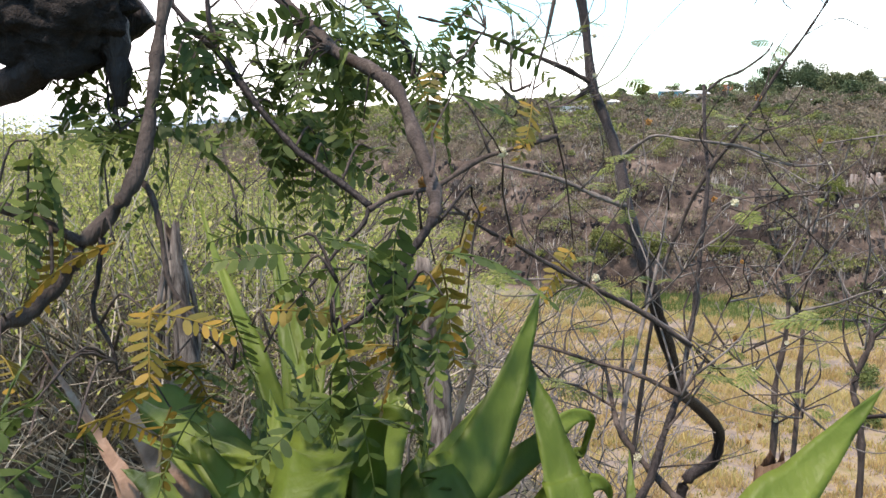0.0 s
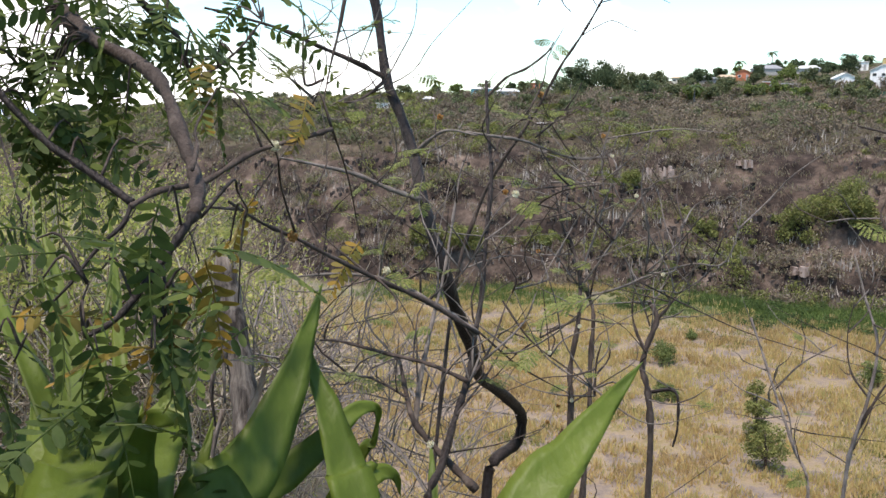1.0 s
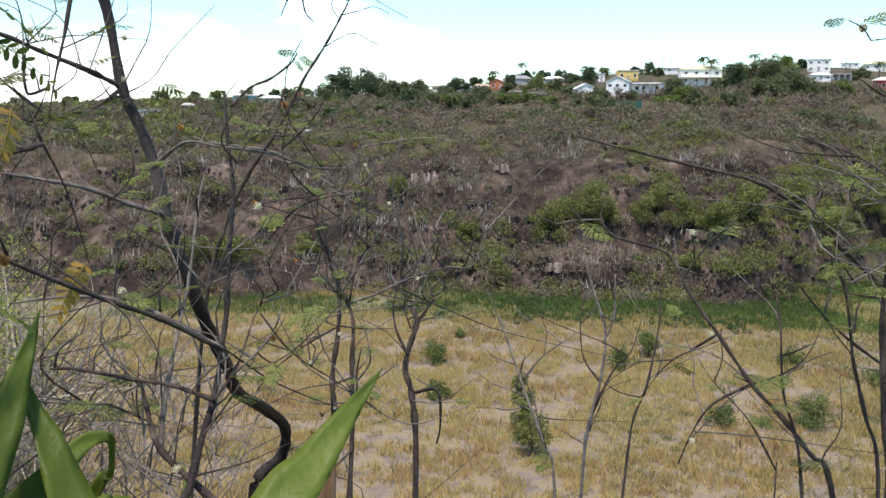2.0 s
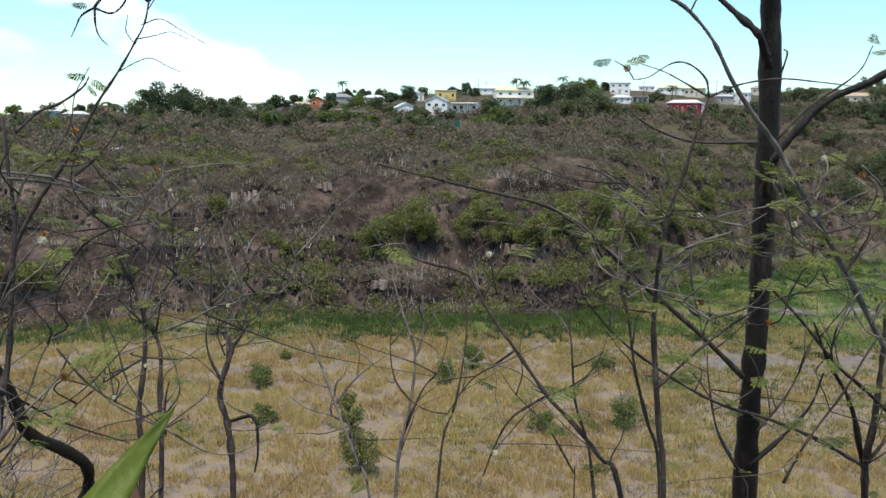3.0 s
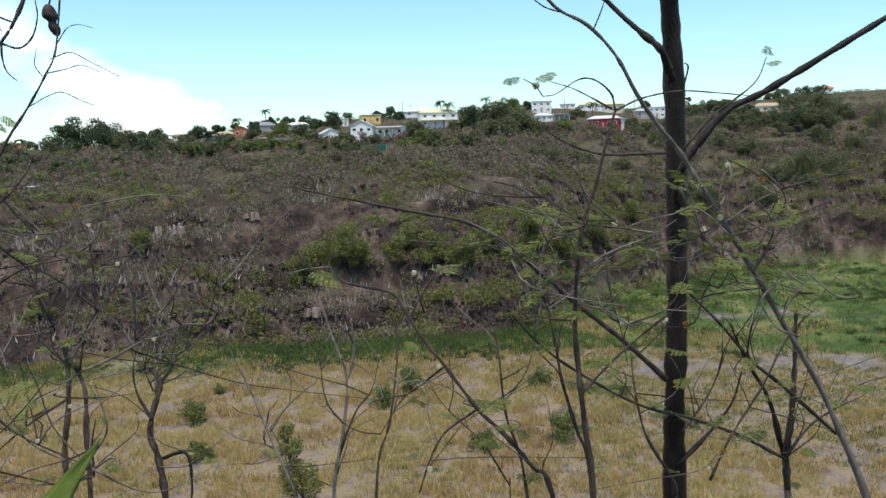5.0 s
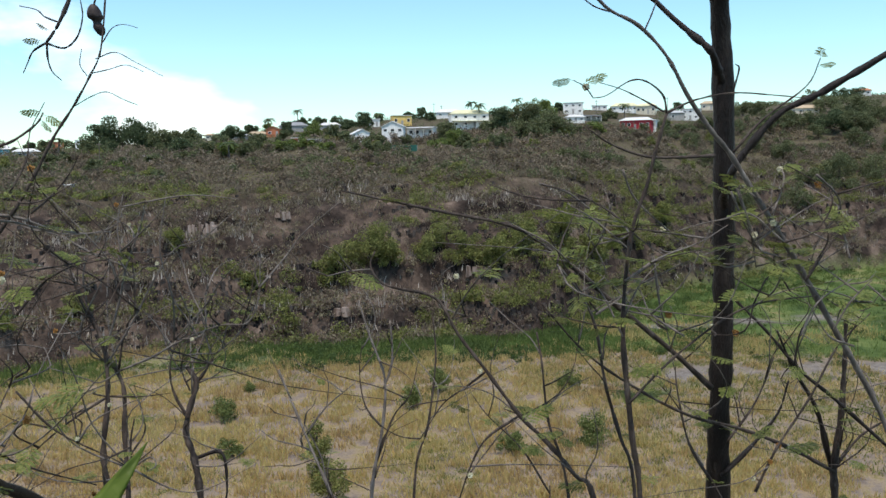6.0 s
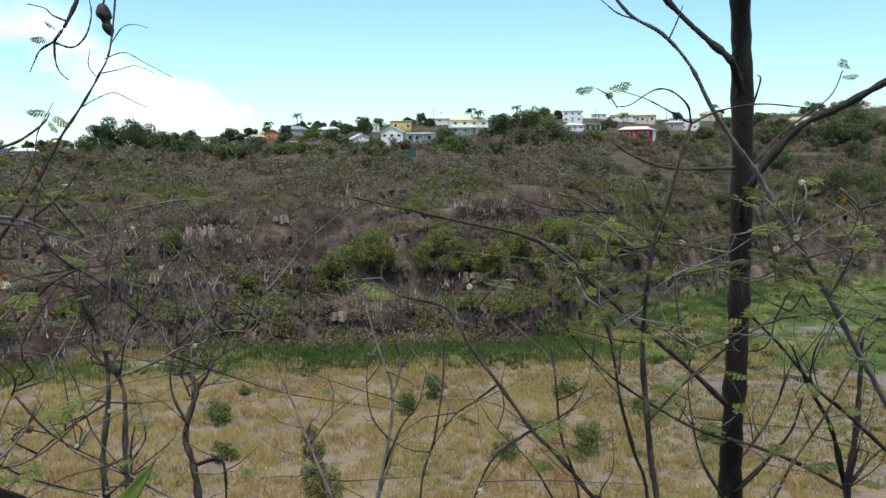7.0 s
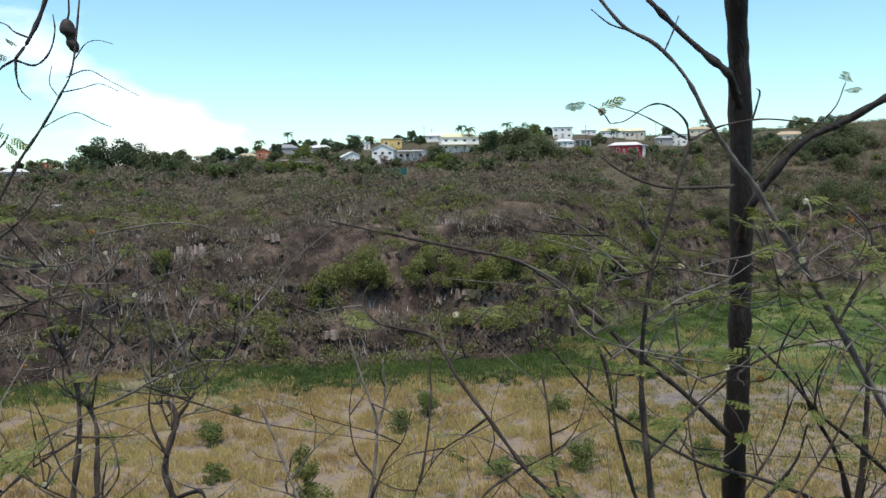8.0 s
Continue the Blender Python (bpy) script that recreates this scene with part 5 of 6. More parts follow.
limb("twig", twin, [(1.911, 0.946, 0.934), (1.984, 0.916, 1.020), (2.038, 0.904, 1.108), (2.075, 0.903, 1.171)], 0.0030, 0.0012, BARK_BROWN)
limb("twig", twin, [(1.874, 0.966, 0.842), (1.856, 1.016, 0.929), (1.861, 1.051, 1.045), (1.877, 1.070, 1.121)], 0.0036, 0.0018, BARK_BROWN)
limb("twig", twin, [(2.197, 0.813, 0.825), (2.254, 0.774, 0.907), (2.332, 0.713, 0.961)], 0.0038, 0.0019, BARK_BROWN)
curly = thing("sapling", (1.45, 1.05, -1.0), "wiry brown shoot hooked over at its leafy tip", "sapling", "saplings on the bank")
limb("stem", curly, [(1.202, 1.374, 1.431), (1.182, 1.369, 1.397), (1.188, 1.340, 1.363), (1.208, 1.303, 1.351), (1.254, 1.242, 1.331), (1.273, 1.196, 1.258), (1.300, 1.143, 1.186), (1.334, 1.083, 1.098), (1.361, 1.033, 1.046), (1.387, 0.982, 0.983), (1.401, 0.945, 0.933), (1.411, 0.863, 0.556)], 0.0018, 0.0055, BARK_BROWN)
limb("twig", curly, [(1.190, 1.379, 1.388), (1.152, 1.412, 1.384), (1.119, 1.439, 1.375)], 0.0018, 0.0012, BARK_GREY)
limb("twig", curly, [(1.306, 1.230, 1.248), (1.301, 1.251, 1.276), (1.341, 1.231, 1.285)], 0.0018, 0.0012, BARK_BROWN)
limb("twig", curly, [(1.322, 1.165, 1.178), (1.296, 1.205, 1.140), (1.269, 1.246, 1.101), (1.238, 1.284, 1.025)], 0.0023, 0.0012, BARK_BROWN)
limb("twig", curly, [(1.345, 1.093, 1.094), (1.297, 1.142, 1.046), (1.273, 1.167, 0.986), (1.256, 1.185, 0.913)], 0.0029, 0.0017, BARK_BROWN)
limb("stem", curly, [(1.407, 1.101, 1.257), (1.391, 1.073, 1.194), (1.372, 1.041, 1.088), (1.369, 0.997, 0.996), (1.352, 0.954, 0.830)], 0.0017, 0.0033, BARK_BROWN)
limb("stem", curly, [(1.416, 1.049, 1.413), (1.457, 0.997, 1.299), (1.466, 0.968, 1.153), (1.479, 0.942, 1.052), (1.491, 0.916, 0.950), (1.473, 0.879, 0.580)], 0.0023, 0.0051, BARK_BROWN)
pair = thing("sapling", (0.95, 2.25, -1.9), "grey double-stemmed leafless sapling with tangled twigs", "sapling", "saplings on the bank")
limb("stem", pair, [(0.924, 2.552, 1.389), (0.948, 2.476, 1.276), (0.966, 2.408, 1.183), (0.974, 2.350, 1.092), (0.959, 2.307, 0.972), (0.926, 2.277, 0.824), (0.914, 2.231, 0.695), (0.874, 2.172, 0.312)], 0.0028, 0.0097, BARK_BROWN)
limb("stem", pair, [(0.989, 2.456, 1.123), (1.009, 2.372, 1.032), (1.007, 2.312, 0.978), (0.982, 2.261, 0.847), (0.960, 2.205, 0.690), (0.912, 2.139, 0.311)], 0.0042, 0.0097, BARK_BROWN)
limb("branch", pair, [(1.011, 2.356, 1.026), (1.084, 2.286, 1.067), (1.138, 2.233, 1.108), (1.229, 2.149, 1.156), (1.286, 2.089, 1.164), (1.313, 2.066, 1.245), (1.319, 2.064, 1.349)], 0.0041, 0.0014, BARK_GREY)
limb("branch", pair, [(0.987, 2.385, 1.084), (1.022, 2.357, 1.215), (1.044, 2.337, 1.328), (1.079, 2.306, 1.441), (1.092, 2.289, 1.520)], 0.0041, 0.0014, BARK_GREY)
limb("branch", pair, [(0.991, 2.377, 1.051), (1.056, 2.325, 1.181), (1.097, 2.290, 1.278), (1.149, 2.245, 1.375), (1.207, 2.184, 1.406), (1.281, 2.117, 1.485)], 0.0035, 0.0014, BARK_GREY)
limb("twig", pair, [(0.972, 2.408, 1.149), (0.938, 2.430, 1.249), (0.916, 2.441, 1.348), (0.868, 2.471, 1.414)], 0.0035, 0.0014, BARK_BROWN)
limb("twig", pair, [(1.029, 2.317, 1.331), (1.026, 2.336, 1.443), (1.046, 2.332, 1.537)], 0.0027, 0.0014, BARK_GREY)
limb("twig", pair, [(0.964, 2.321, 0.968), (0.874, 2.349, 0.916), (0.787, 2.371, 0.851), (0.725, 2.372, 0.787)], 0.0034, 0.0019, BARK_BROWN)
limb("twig", pair, [(1.127, 2.227, 1.119), (1.186, 2.168, 1.135), (1.197, 2.164, 1.231), (1.205, 2.157, 1.296)], 0.0027, 0.0014, BARK_GREY)
limb("twig", pair, [(0.716, 2.283, 1.041), (0.794, 2.242, 0.927), (0.911, 2.171, 0.839), (0.998, 2.128, 0.765)], 0.0031, 0.0013, BARK_BROWN)
limb("twig", pair, [(0.933, 2.438, 1.117), (0.945, 2.415, 1.185), (0.983, 2.373, 1.283), (1.013, 2.335, 1.364)], 0.0028, 0.0014, BARK_GREY)
limb("twig", pair, [(0.959, 2.165, 0.781), (0.964, 2.174, 0.873), (0.976, 2.172, 0.933)], 0.0032, 0.0019, BARK_BROWN)
stubby = thing("sapling", (1.70, 2.90, -3.0), "lopped dark sapling with a broken stub and new twigs", "sapling", "saplings on the bank")
limb("stem", stubby, [(1.484, 2.920, 0.855), (1.497, 2.878, 0.799), (1.458, 2.874, 0.691), (1.438, 2.859, 0.613), (1.445, 2.818, 0.535), (1.443, 2.772, 0.355), (1.412, 2.719, -0.047)], 0.0102, 0.0140, BARK_BROWN)
limb("branch", stubby, [(1.504, 2.893, 0.795), (1.534, 2.874, 0.839), (1.568, 2.853, 0.901), (1.602, 2.827, 0.932)], 0.0068, 0.0025, BARK_BROWN)
limb("branch", stubby, [(1.471, 2.903, 0.660), (1.437, 2.949, 0.767), (1.438, 2.963, 0.873), (1.469, 2.948, 0.957)], 0.0059, 0.0017, BARK_BROWN)
limb("twig", stubby, [(1.484, 2.906, 0.766), (1.468, 2.933, 0.851), (1.488, 2.928, 0.935)], 0.0042, 0.0017, BARK_BROWN)
limb("twig", stubby, [(1.453, 2.833, 0.529), (1.522, 2.753, 0.554), (1.519, 2.716, 0.436), (1.497, 2.703, 0.361)], 0.0067, 0.0041, BARK_DARK)
limb("twig", stubby, [(1.568, 2.853, 0.901), (1.637, 2.802, 0.974), (1.694, 2.767, 1.079)], 0.0034, 0.0017, BARK_GREY)
wispy = thing("sapling", (1.40, 1.65, -1.6), "wispy bare grey sapling rising from the bank", "sapling", "saplings on the bank")
limb("stem", wispy, [(1.341, 1.631, 1.272), (1.346, 1.592, 1.181), (1.353, 1.549, 1.086), (1.328, 1.532, 0.971), (1.297, 1.525, 0.883), (1.272, 1.511, 0.796), (1.232, 1.477, 0.473)], 0.0024, 0.0056, BARK_GREY)
limb("branch", wispy, [(1.396, 1.575, 1.221), (1.391, 1.566, 1.121), (1.369, 1.575, 1.052)], 0.0024, 0.0030, BARK_GREY)
limb("twig", wispy, [(1.328, 1.532, 0.971), (1.302, 1.563, 1.026), (1.299, 1.578, 1.107), (1.309, 1.578, 1.175)], 0.0023, 0.0012, BARK_BROWN)
limb("twig", wispy, [(1.311, 1.536, 0.890), (1.351, 1.516, 0.998), (1.386, 1.493, 1.051), (1.408, 1.485, 1.132)], 0.0029, 0.0012, BARK_BROWN)
limb("stem", wispy, [(1.280, 1.922, 1.056), (1.288, 1.844, 0.938), (1.287, 1.780, 0.861), (1.290, 1.712, 0.774), (1.287, 1.650, 0.704), (1.250, 1.588, 0.416)], 0.0026, 0.0053, BARK_GREY)
limb("twig", wispy, [(1.304, 1.805, 0.851), (1.277, 1.830, 0.867), (1.233, 1.871, 0.883), (1.202, 1.903, 0.913)], 0.0025, 0.0013, BARK_GREY)
limb("twig", wispy, [(1.296, 1.818, 0.896), (1.342, 1.788, 0.969), (1.403, 1.743, 1.028)], 0.0025, 0.0013, BARK_GREY)
limb("twig", wispy, [(1.324, 1.774, 0.761), (1.319, 1.789, 0.836), (1.293, 1.825, 0.926)], 0.0025, 0.0013, BARK_GREY)
limb("stem", wispy, [(1.541, 1.580, 1.212), (1.521, 1.549, 1.101), (1.474, 1.533, 0.937), (1.428, 1.527, 0.848), (1.382, 1.501, 0.621)], 0.0019, 0.0036, BARK_BROWN)
limb("stem", wispy, [(1.583, 1.219, 0.822), (1.542, 1.270, 0.929), (1.489, 1.329, 1.009), (1.464, 1.359, 1.063)], 0.0023, 0.0011, BARK_BROWN)
podshoot = thing("sapling", (0.55, 1.45, -0.5), "thin leaning shoot with hair-fine curled tendrils", "sapling", "saplings on the bank")
limb("stem", podshoot, [(0.791, 1.711, 1.993), (0.770, 1.707, 1.857), (0.747, 1.716, 1.800), (0.716, 1.732, 1.739), (0.680, 1.752, 1.677), (0.643, 1.771, 1.599), (0.607, 1.790, 1.532), (0.567, 1.813, 1.465), (0.524, 1.834, 1.365), (0.472, 1.848, 1.163), (0.407, 1.821, 0.603)], 0.0017, 0.0051, BARK_BROWN)
limb("tendril", podshoot, [(0.760, 1.715, 1.835), (0.791, 1.689, 1.848), (0.820, 1.662, 1.828), (0.860, 1.622, 1.798)], 0.0011, 0.0007, BARK_BROWN)
limb("tendril", podshoot, [(0.718, 1.738, 1.739), (0.750, 1.713, 1.761), (0.772, 1.695, 1.768), (0.796, 1.671, 1.752), (0.817, 1.652, 1.740)], 0.0011, 0.0007, BARK_BROWN)
limb("tendril", podshoot, [(0.750, 1.720, 1.806), (0.780, 1.695, 1.814), (0.806, 1.673, 1.822), (0.831, 1.649, 1.808)], 0.0011, 0.0007, BARK_BROWN)
limb("tendril", podshoot, [(0.745, 1.724, 1.801), (0.736, 1.735, 1.824), (0.741, 1.735, 1.856)], 0.0011, 0.0007, BARK_BROWN)
limb("tendril", podshoot, [(0.774, 1.707, 1.868), (0.791, 1.697, 1.897), (0.809, 1.682, 1.904), (0.830, 1.663, 1.897)], 0.0011, 0.0007, BARK_BROWN)
limb("twig", podshoot, [(0.503, 1.871, 1.534), (0.606, 1.792, 1.520), (0.659, 1.755, 1.496), (0.721, 1.712, 1.482), (0.770, 1.685, 1.498), (0.787, 1.688, 1.531)], 0.0034, 0.0012, BARK_GREY)
limb("twig", podshoot, [(0.543, 1.847, 1.612), (0.582, 1.826, 1.654), (0.619, 1.802, 1.673), (0.658, 1.780, 1.706), (0.672, 1.778, 1.729)], 0.0034, 0.0017, BARK_BROWN)
limb("twig", podshoot, [(0.586, 1.767, 1.319), (0.634, 1.734, 1.385), (0.679, 1.699, 1.418), (0.740, 1.648, 1.433)], 0.0028, 0.0017, BARK_BROWN)
limb("twig", podshoot, [(0.636, 1.780, 1.525), (0.673, 1.752, 1.564), (0.703, 1.733, 1.608), (0.718, 1.724, 1.642)], 0.0023, 0.0011, BARK_BROWN)
hanging = thing("overhanging_branch", (0.62, 1.60, 2.25), "dark overhanging twig ending in curled dry tips", "branch")
limb("branch", hanging, [(0.844, 1.933, 2.183), (0.800, 1.925, 2.017), (0.764, 1.923, 1.934), (0.734, 1.920, 1.889)], 0.0063, 0.0037, BARK_DARK)
limb("tendril", hanging, [(0.734, 1.920, 1.889), (0.711, 1.938, 1.871), (0.700, 1.944, 1.847), (0.690, 1.949, 1.823)], 0.0025, 0.0012, BARK_DARK)
limb("tendril", hanging, [(0.734, 1.920, 1.889), (0.733, 1.916, 1.852), (0.738, 1.908, 1.825), (0.751, 1.893, 1.806)], 0.0025, 0.0012, BARK_DARK)
limb("tendril", hanging, [(0.734, 1.920, 1.887), (0.762, 1.893, 1.876), (0.785, 1.877, 1.900), (0.797, 1.872, 1.943), (0.797, 1.878, 1.980)], 0.0025, 0.0012, BARK_DARK)
limb("tendril", hanging, [(0.765, 1.926, 1.935), (0.743, 1.948, 1.948), (0.730, 1.961, 1.964), (0.703, 1.987, 1.973)], 0.0019, 0.0012, BARK_DARK)



# stems go on down to the bank
for t in (crooked, forked, straight, arching, leaning, twin, curly, pair, stubby, wispy, podshoot):
    for o in [c for c in t.children if c.name.split(".")[0] in ("trunk", "stem")]:
        ring = sorted((v.co + t.location for v in o.data.vertices), key=lambda q: q.z)[:6]
        low = sum(ring, Vector()) / 6
        if low.z > 0.9:
            continue
        gz = height(low.x, low.y)
        if low.z > gz - 0.05:
            r = max((q - low).length for q in ring) * 0.95
            limb("stem", t, [low + Vector((0, 0, 0.02)), Vector((low.x + 0.01, low.y, (low.z + gz) / 2)), Vector((low.x + 0.02, low.y + 0.01, gz - 0.12))], r, r * 1.3, o.data.materials[0])


# ---- leaves of the close trees ----
def oval(bm_v, bm_f, o, d, s, ln, w):
    """One oblong leaflet from o along d, with width w across s."""
    b = len(bm_v)
    n = d.cross(s)
    for q, k in ((0, 0.0), (0.22, 0.8), (0.55, 1.0), (0.85, 0.72), (1.0, 0.0)):
        if k == 0:
            bm_v.append(o + d * ln * q)
        else:
            bm_v.append(o + d * ln * q + s * w * 0.5 * k + n * 0.06 * w)
            bm_v.append(o + d * ln * q - s * w * 0.5 * k + n * 0.06 * w)
    bm_f += [(b, b + 1, b + 2), (b + 1, b + 3, b + 4, b + 2), (b + 3, b + 5, b + 6, b + 4), (b + 5, b + 7, b + 6)]


def feather_leaf(name, length, pairs, ln, w, material, seed, droop=0.5, angle=72):
    """A leaf with pairs of oblong leaflets along a drooping midrib; it grows along +x from the origin."""
    rng = random.Random(seed)
    vs, fs = [], []
    mid = [Vector((length * q, 0.06 * length * math.sin(3 * q + seed), -droop * length * q * q)) for q in (0, 0.35, 0.7, 1)]
    v, f = sweep(mid, 0.0011, 0.0005, 4, 3, 0)
    vs += v
    fs += f
    line = spline(mid, 8)
    for i in range(pairs):
        q = 0.12 + 0.88 * i / (pairs - 1)
        j = min(len(line) - 2, int(q * (len(line) - 1)))
        p, d = line[j], (line[j + 1] - line[j]).normalized()
        for side in (-1, 1):
            s = Vector((0, side, 0))
            a = radians(angle + rng.uniform(-12, 12) - 25 * q)
            dd = (d * math.cos(a) + s * math.sin(a) + Vector((0, 0, rng.uniform(-0.25, 0.1)))).normalized()
            nn = dd.cross(Vector((0, 0, 1)) + Vector((rng.uniform(-0.3, 0.3), rng.uniform(-0.3, 0.3), 0))).normalized()
            sc = (0.75 + 0.5 * math.sin(math.pi * min(1, q + 0.1))) * rng.uniform(0.85, 1.1)
            if rng.random() > 0.05:
                oval(vs, fs, p, dd, nn, ln * sc, w * sc)
    return mesh_of(name, vs, fs, material)


def spray_leaf(name, material, seed, length=0.08):
    """A twice-divided airy leaf: side ribs set with tiny leaflets; grows along +x."""
    rng = random.Random(seed)
    vs, fs = sweep([(0, 0, 0), (length * 0.5, 0.004, 0.004), (length, 0, -0.012)], 0.0009, 0.0004, 4, 3, 0)
    for i in range(5):
        x = length * (0.25 + 0.17 * i)
        for side in (-1, 1):
            a = radians(62 - 6 * i + rng.uniform(-8, 8))
            d = Vector((math.cos(a), side * math.sin(a), rng.uniform(-0.3, 0.05))).normalized()
            ln = length * (0.42 - 0.03 * i) * rng.uniform(0.85, 1.1)
            o = Vector((x, 0, 0.002))
            s = d.cross(Vector((0, 0, 1))).normalized()
            for k in range(9):
                p = o + d * ln * (k + 1) / 9 + Vector((0, 0, -0.10 * ln * (k / 9) ** 2))
                for s2 in (-1, 1):
                    b = len(vs)
                    t = p + s * s2 * 0.0095 + d * 0.004
                    vs += [p, p + d * 0.0032 + (t - p) * 0.5, t, p - d * 0.0016 + (t - p) * 0.5]
                    fs.append((b, b + 1, b + 2, b + 3))
    return mesh_of(name, vs, fs, material, False)


TAM = [feather_leaf("leaf", 0.085 + 0.012 * k, 11 + k % 3, 0.0165, 0.0066, TAMARIND, k, 0.35 + 0.1 * k) for k in range(4)]
TAMY = [feather_leaf("leaf", 0.075 + 0.01 * k, 10 + k, 0.0165, 0.007, TAMARIND_DRY, 10 + k, 0.5) for k in range(2)]
SPRAY = [spray_leaf("leaf", FEATHER, k, 0.065 + 0.015 * k) for k in range(3)]

# hanging foliage of the tamarind: centre, reach, number, kind (1: yellowed)
ZONES = [
    (-0.217, 0.969, 1.637, 0.044, 12, 0),
    (-0.149, 1.025, 1.665, 0.053, 20, 0),
    (-0.167, 0.961, 1.587, 0.038, 9, 0),
    (-0.116, 0.959, 1.574, 0.032, 8, 0),
    (-0.061, 1.127, 1.671, 0.044, 12, 0),
    (-0.242, 0.980, 1.699, 0.038, 10, 0),
    (0.037, 1.236, 1.717, 0.040, 7, 0),
    (-0.100, 1.085, 1.723, 0.042, 8, 0),
    (-0.409, 0.869, 1.644, 0.034, 8, 0),
    (-0.361, 0.752, 1.550, 0.030, 5, 0),
    (-0.301, 0.859, 1.583, 0.023, 7, 0),
    (-0.268, 0.871, 1.655, 0.023, 7, 0),
    (-0.367, 0.913, 1.605, 0.030, 5, 0),
    (-0.107, 0.709, 1.477, 0.029, 4, 0),
    (-0.059, 0.710, 1.482, 0.029, 5, 0),
    (-0.021, 0.706, 1.458, 0.029, 3, 0),
    (-0.074, 0.657, 1.408, 0.032, 4, 0),
    (-0.038, 0.657, 1.408, 0.023, 2, 0),
    (-0.186, 0.720, 1.359, 0.030, 4, 0),
    (-0.199, 0.758, 1.405, 0.021, 2, 0),
    (-0.296, 0.579, 1.423, 0.028, 3, 0),
    (-0.268, 0.523, 1.394, 0.022, 2, 0),
    (-0.257, 0.674, 1.384, 0.023, 2, 0),
    (0.037, 0.833, 1.427, 0.034, 2, 0),
    (0.011, 1.019, 1.632, 0.033, 7, 0),
    (-0.011, 0.701, 1.425, 0.019, 2, 0),
    (-0.244, 0.683, 1.439, 0.019, 2, 1),
    (-0.281, 0.737, 1.457, 0.020, 1, 1),
    (-0.220, 0.677, 1.402, 0.019, 2, 1),
    (-0.007, 0.737, 1.462, 0.015, 2, 1),
    (-0.007, 0.727, 1.403, 0.020, 2, 1),
    (-0.136, 0.729, 1.413, 0.015, 1, 1),
    (0.111, 0.964, 1.606, 0.013, 1, 1),
    (0.196, 1.185, 1.411, 0.012, 1, 1),
    (0.032, 0.841, 1.477, 0.023, 2, 1),
    (-0.246, 0.521, 1.384, 0.015, 1, 1),
    (-0.366, 0.743, 1.496, 0.020, 1, 1),
    (-0.226, 0.719, 1.354, 0.015, 1, 1),
    (-0.053, 0.678, 1.412, 0.019, 1, 1),
    (0.017, 1.025, 1.665, 0.027, 1, 1),
    (-0.330, 0.629, 1.421, 0.013, 1, 1)
]
lr = random.Random(5)
limb_points = [p for o in tamarind.children for p in [v.co + tamarind.location for v in o.data.vertices][::9]]
for x, y, z, reach, count, kind in ZONES:
    for k in range(count):
        p = Vector((x + lr.gauss(0, reach * 0.6), y + lr.gauss(0, reach * 0.6), z + lr.gauss(0, reach * 0.6)))
        me = lr.choice(TAMY if kind else TAM)
        o = part("leaf", me, tamarind, "yellowed drooping leaf" if kind else "")
        o.matrix_basis = Matrix.Translation(p - tamarind.location) @ Euler((lr.gauss(0, 0.6), radians(lr.uniform(-15, 70)), lr.uniform(0, 6.28))).to_matrix().to_4x4()
        near = min(limb_points, key=lambda q: (q - p).length_squared)
        if k % 2 == 0 and (near - p).length < 0.35:
            v, f = sweep([near, (near + p) / 2 + Vector((0, 0, 0.02)), p], 0.0016, 0.0008, 4, 3, 0, base=tamarind.location)
            part("leaf_stalk", mesh_of("leaf_stalk", v, f, BARK_BROWN), tamarind)

# black knobbly burl on the old limb
bm = bmesh.new()
bmesh.ops.create_icosphere(bm, subdivisions=5, radius=1)
for v in bm.verts:
    n1 = noise.fractal(v.co * 1.7, 0.8, 2.0, 5)
    n2 = noise.fractal(v.co * 6.0, 0.8, 2.0, 3)
    v.co *= 1 + 0.32 * n1 + 0.10 * n2
    v.co = Vector((v.co.x * 0.088, v.co.y * 0.06, v.co.z * 0.066))
me = bpy.data.meshes.new("burl")
bm.to_mesh(me)
bm.free()
me.materials.append(mat("black_burl_bark", [(0.3, (0.006, 0.005, 0.004)), (0.55, (0.018, 0.014, 0.012)), (0.8, (0.05, 0.04, 0.034))], 60, 0.9, 0.9))
me.shade_smooth()
burl = part("burl", me, tamarind, "black knobbly burl")
burl.location = Vector((-0.385, 0.86, 1.70)) - tamarind.location
limb("dead_stub", tamarind, [(-0.335, 0.86, 1.70), (-0.318, 0.85, 1.645), (-0.315, 0.845, 1.60)], 0.022, 0.006, BARK_DARK, 14)


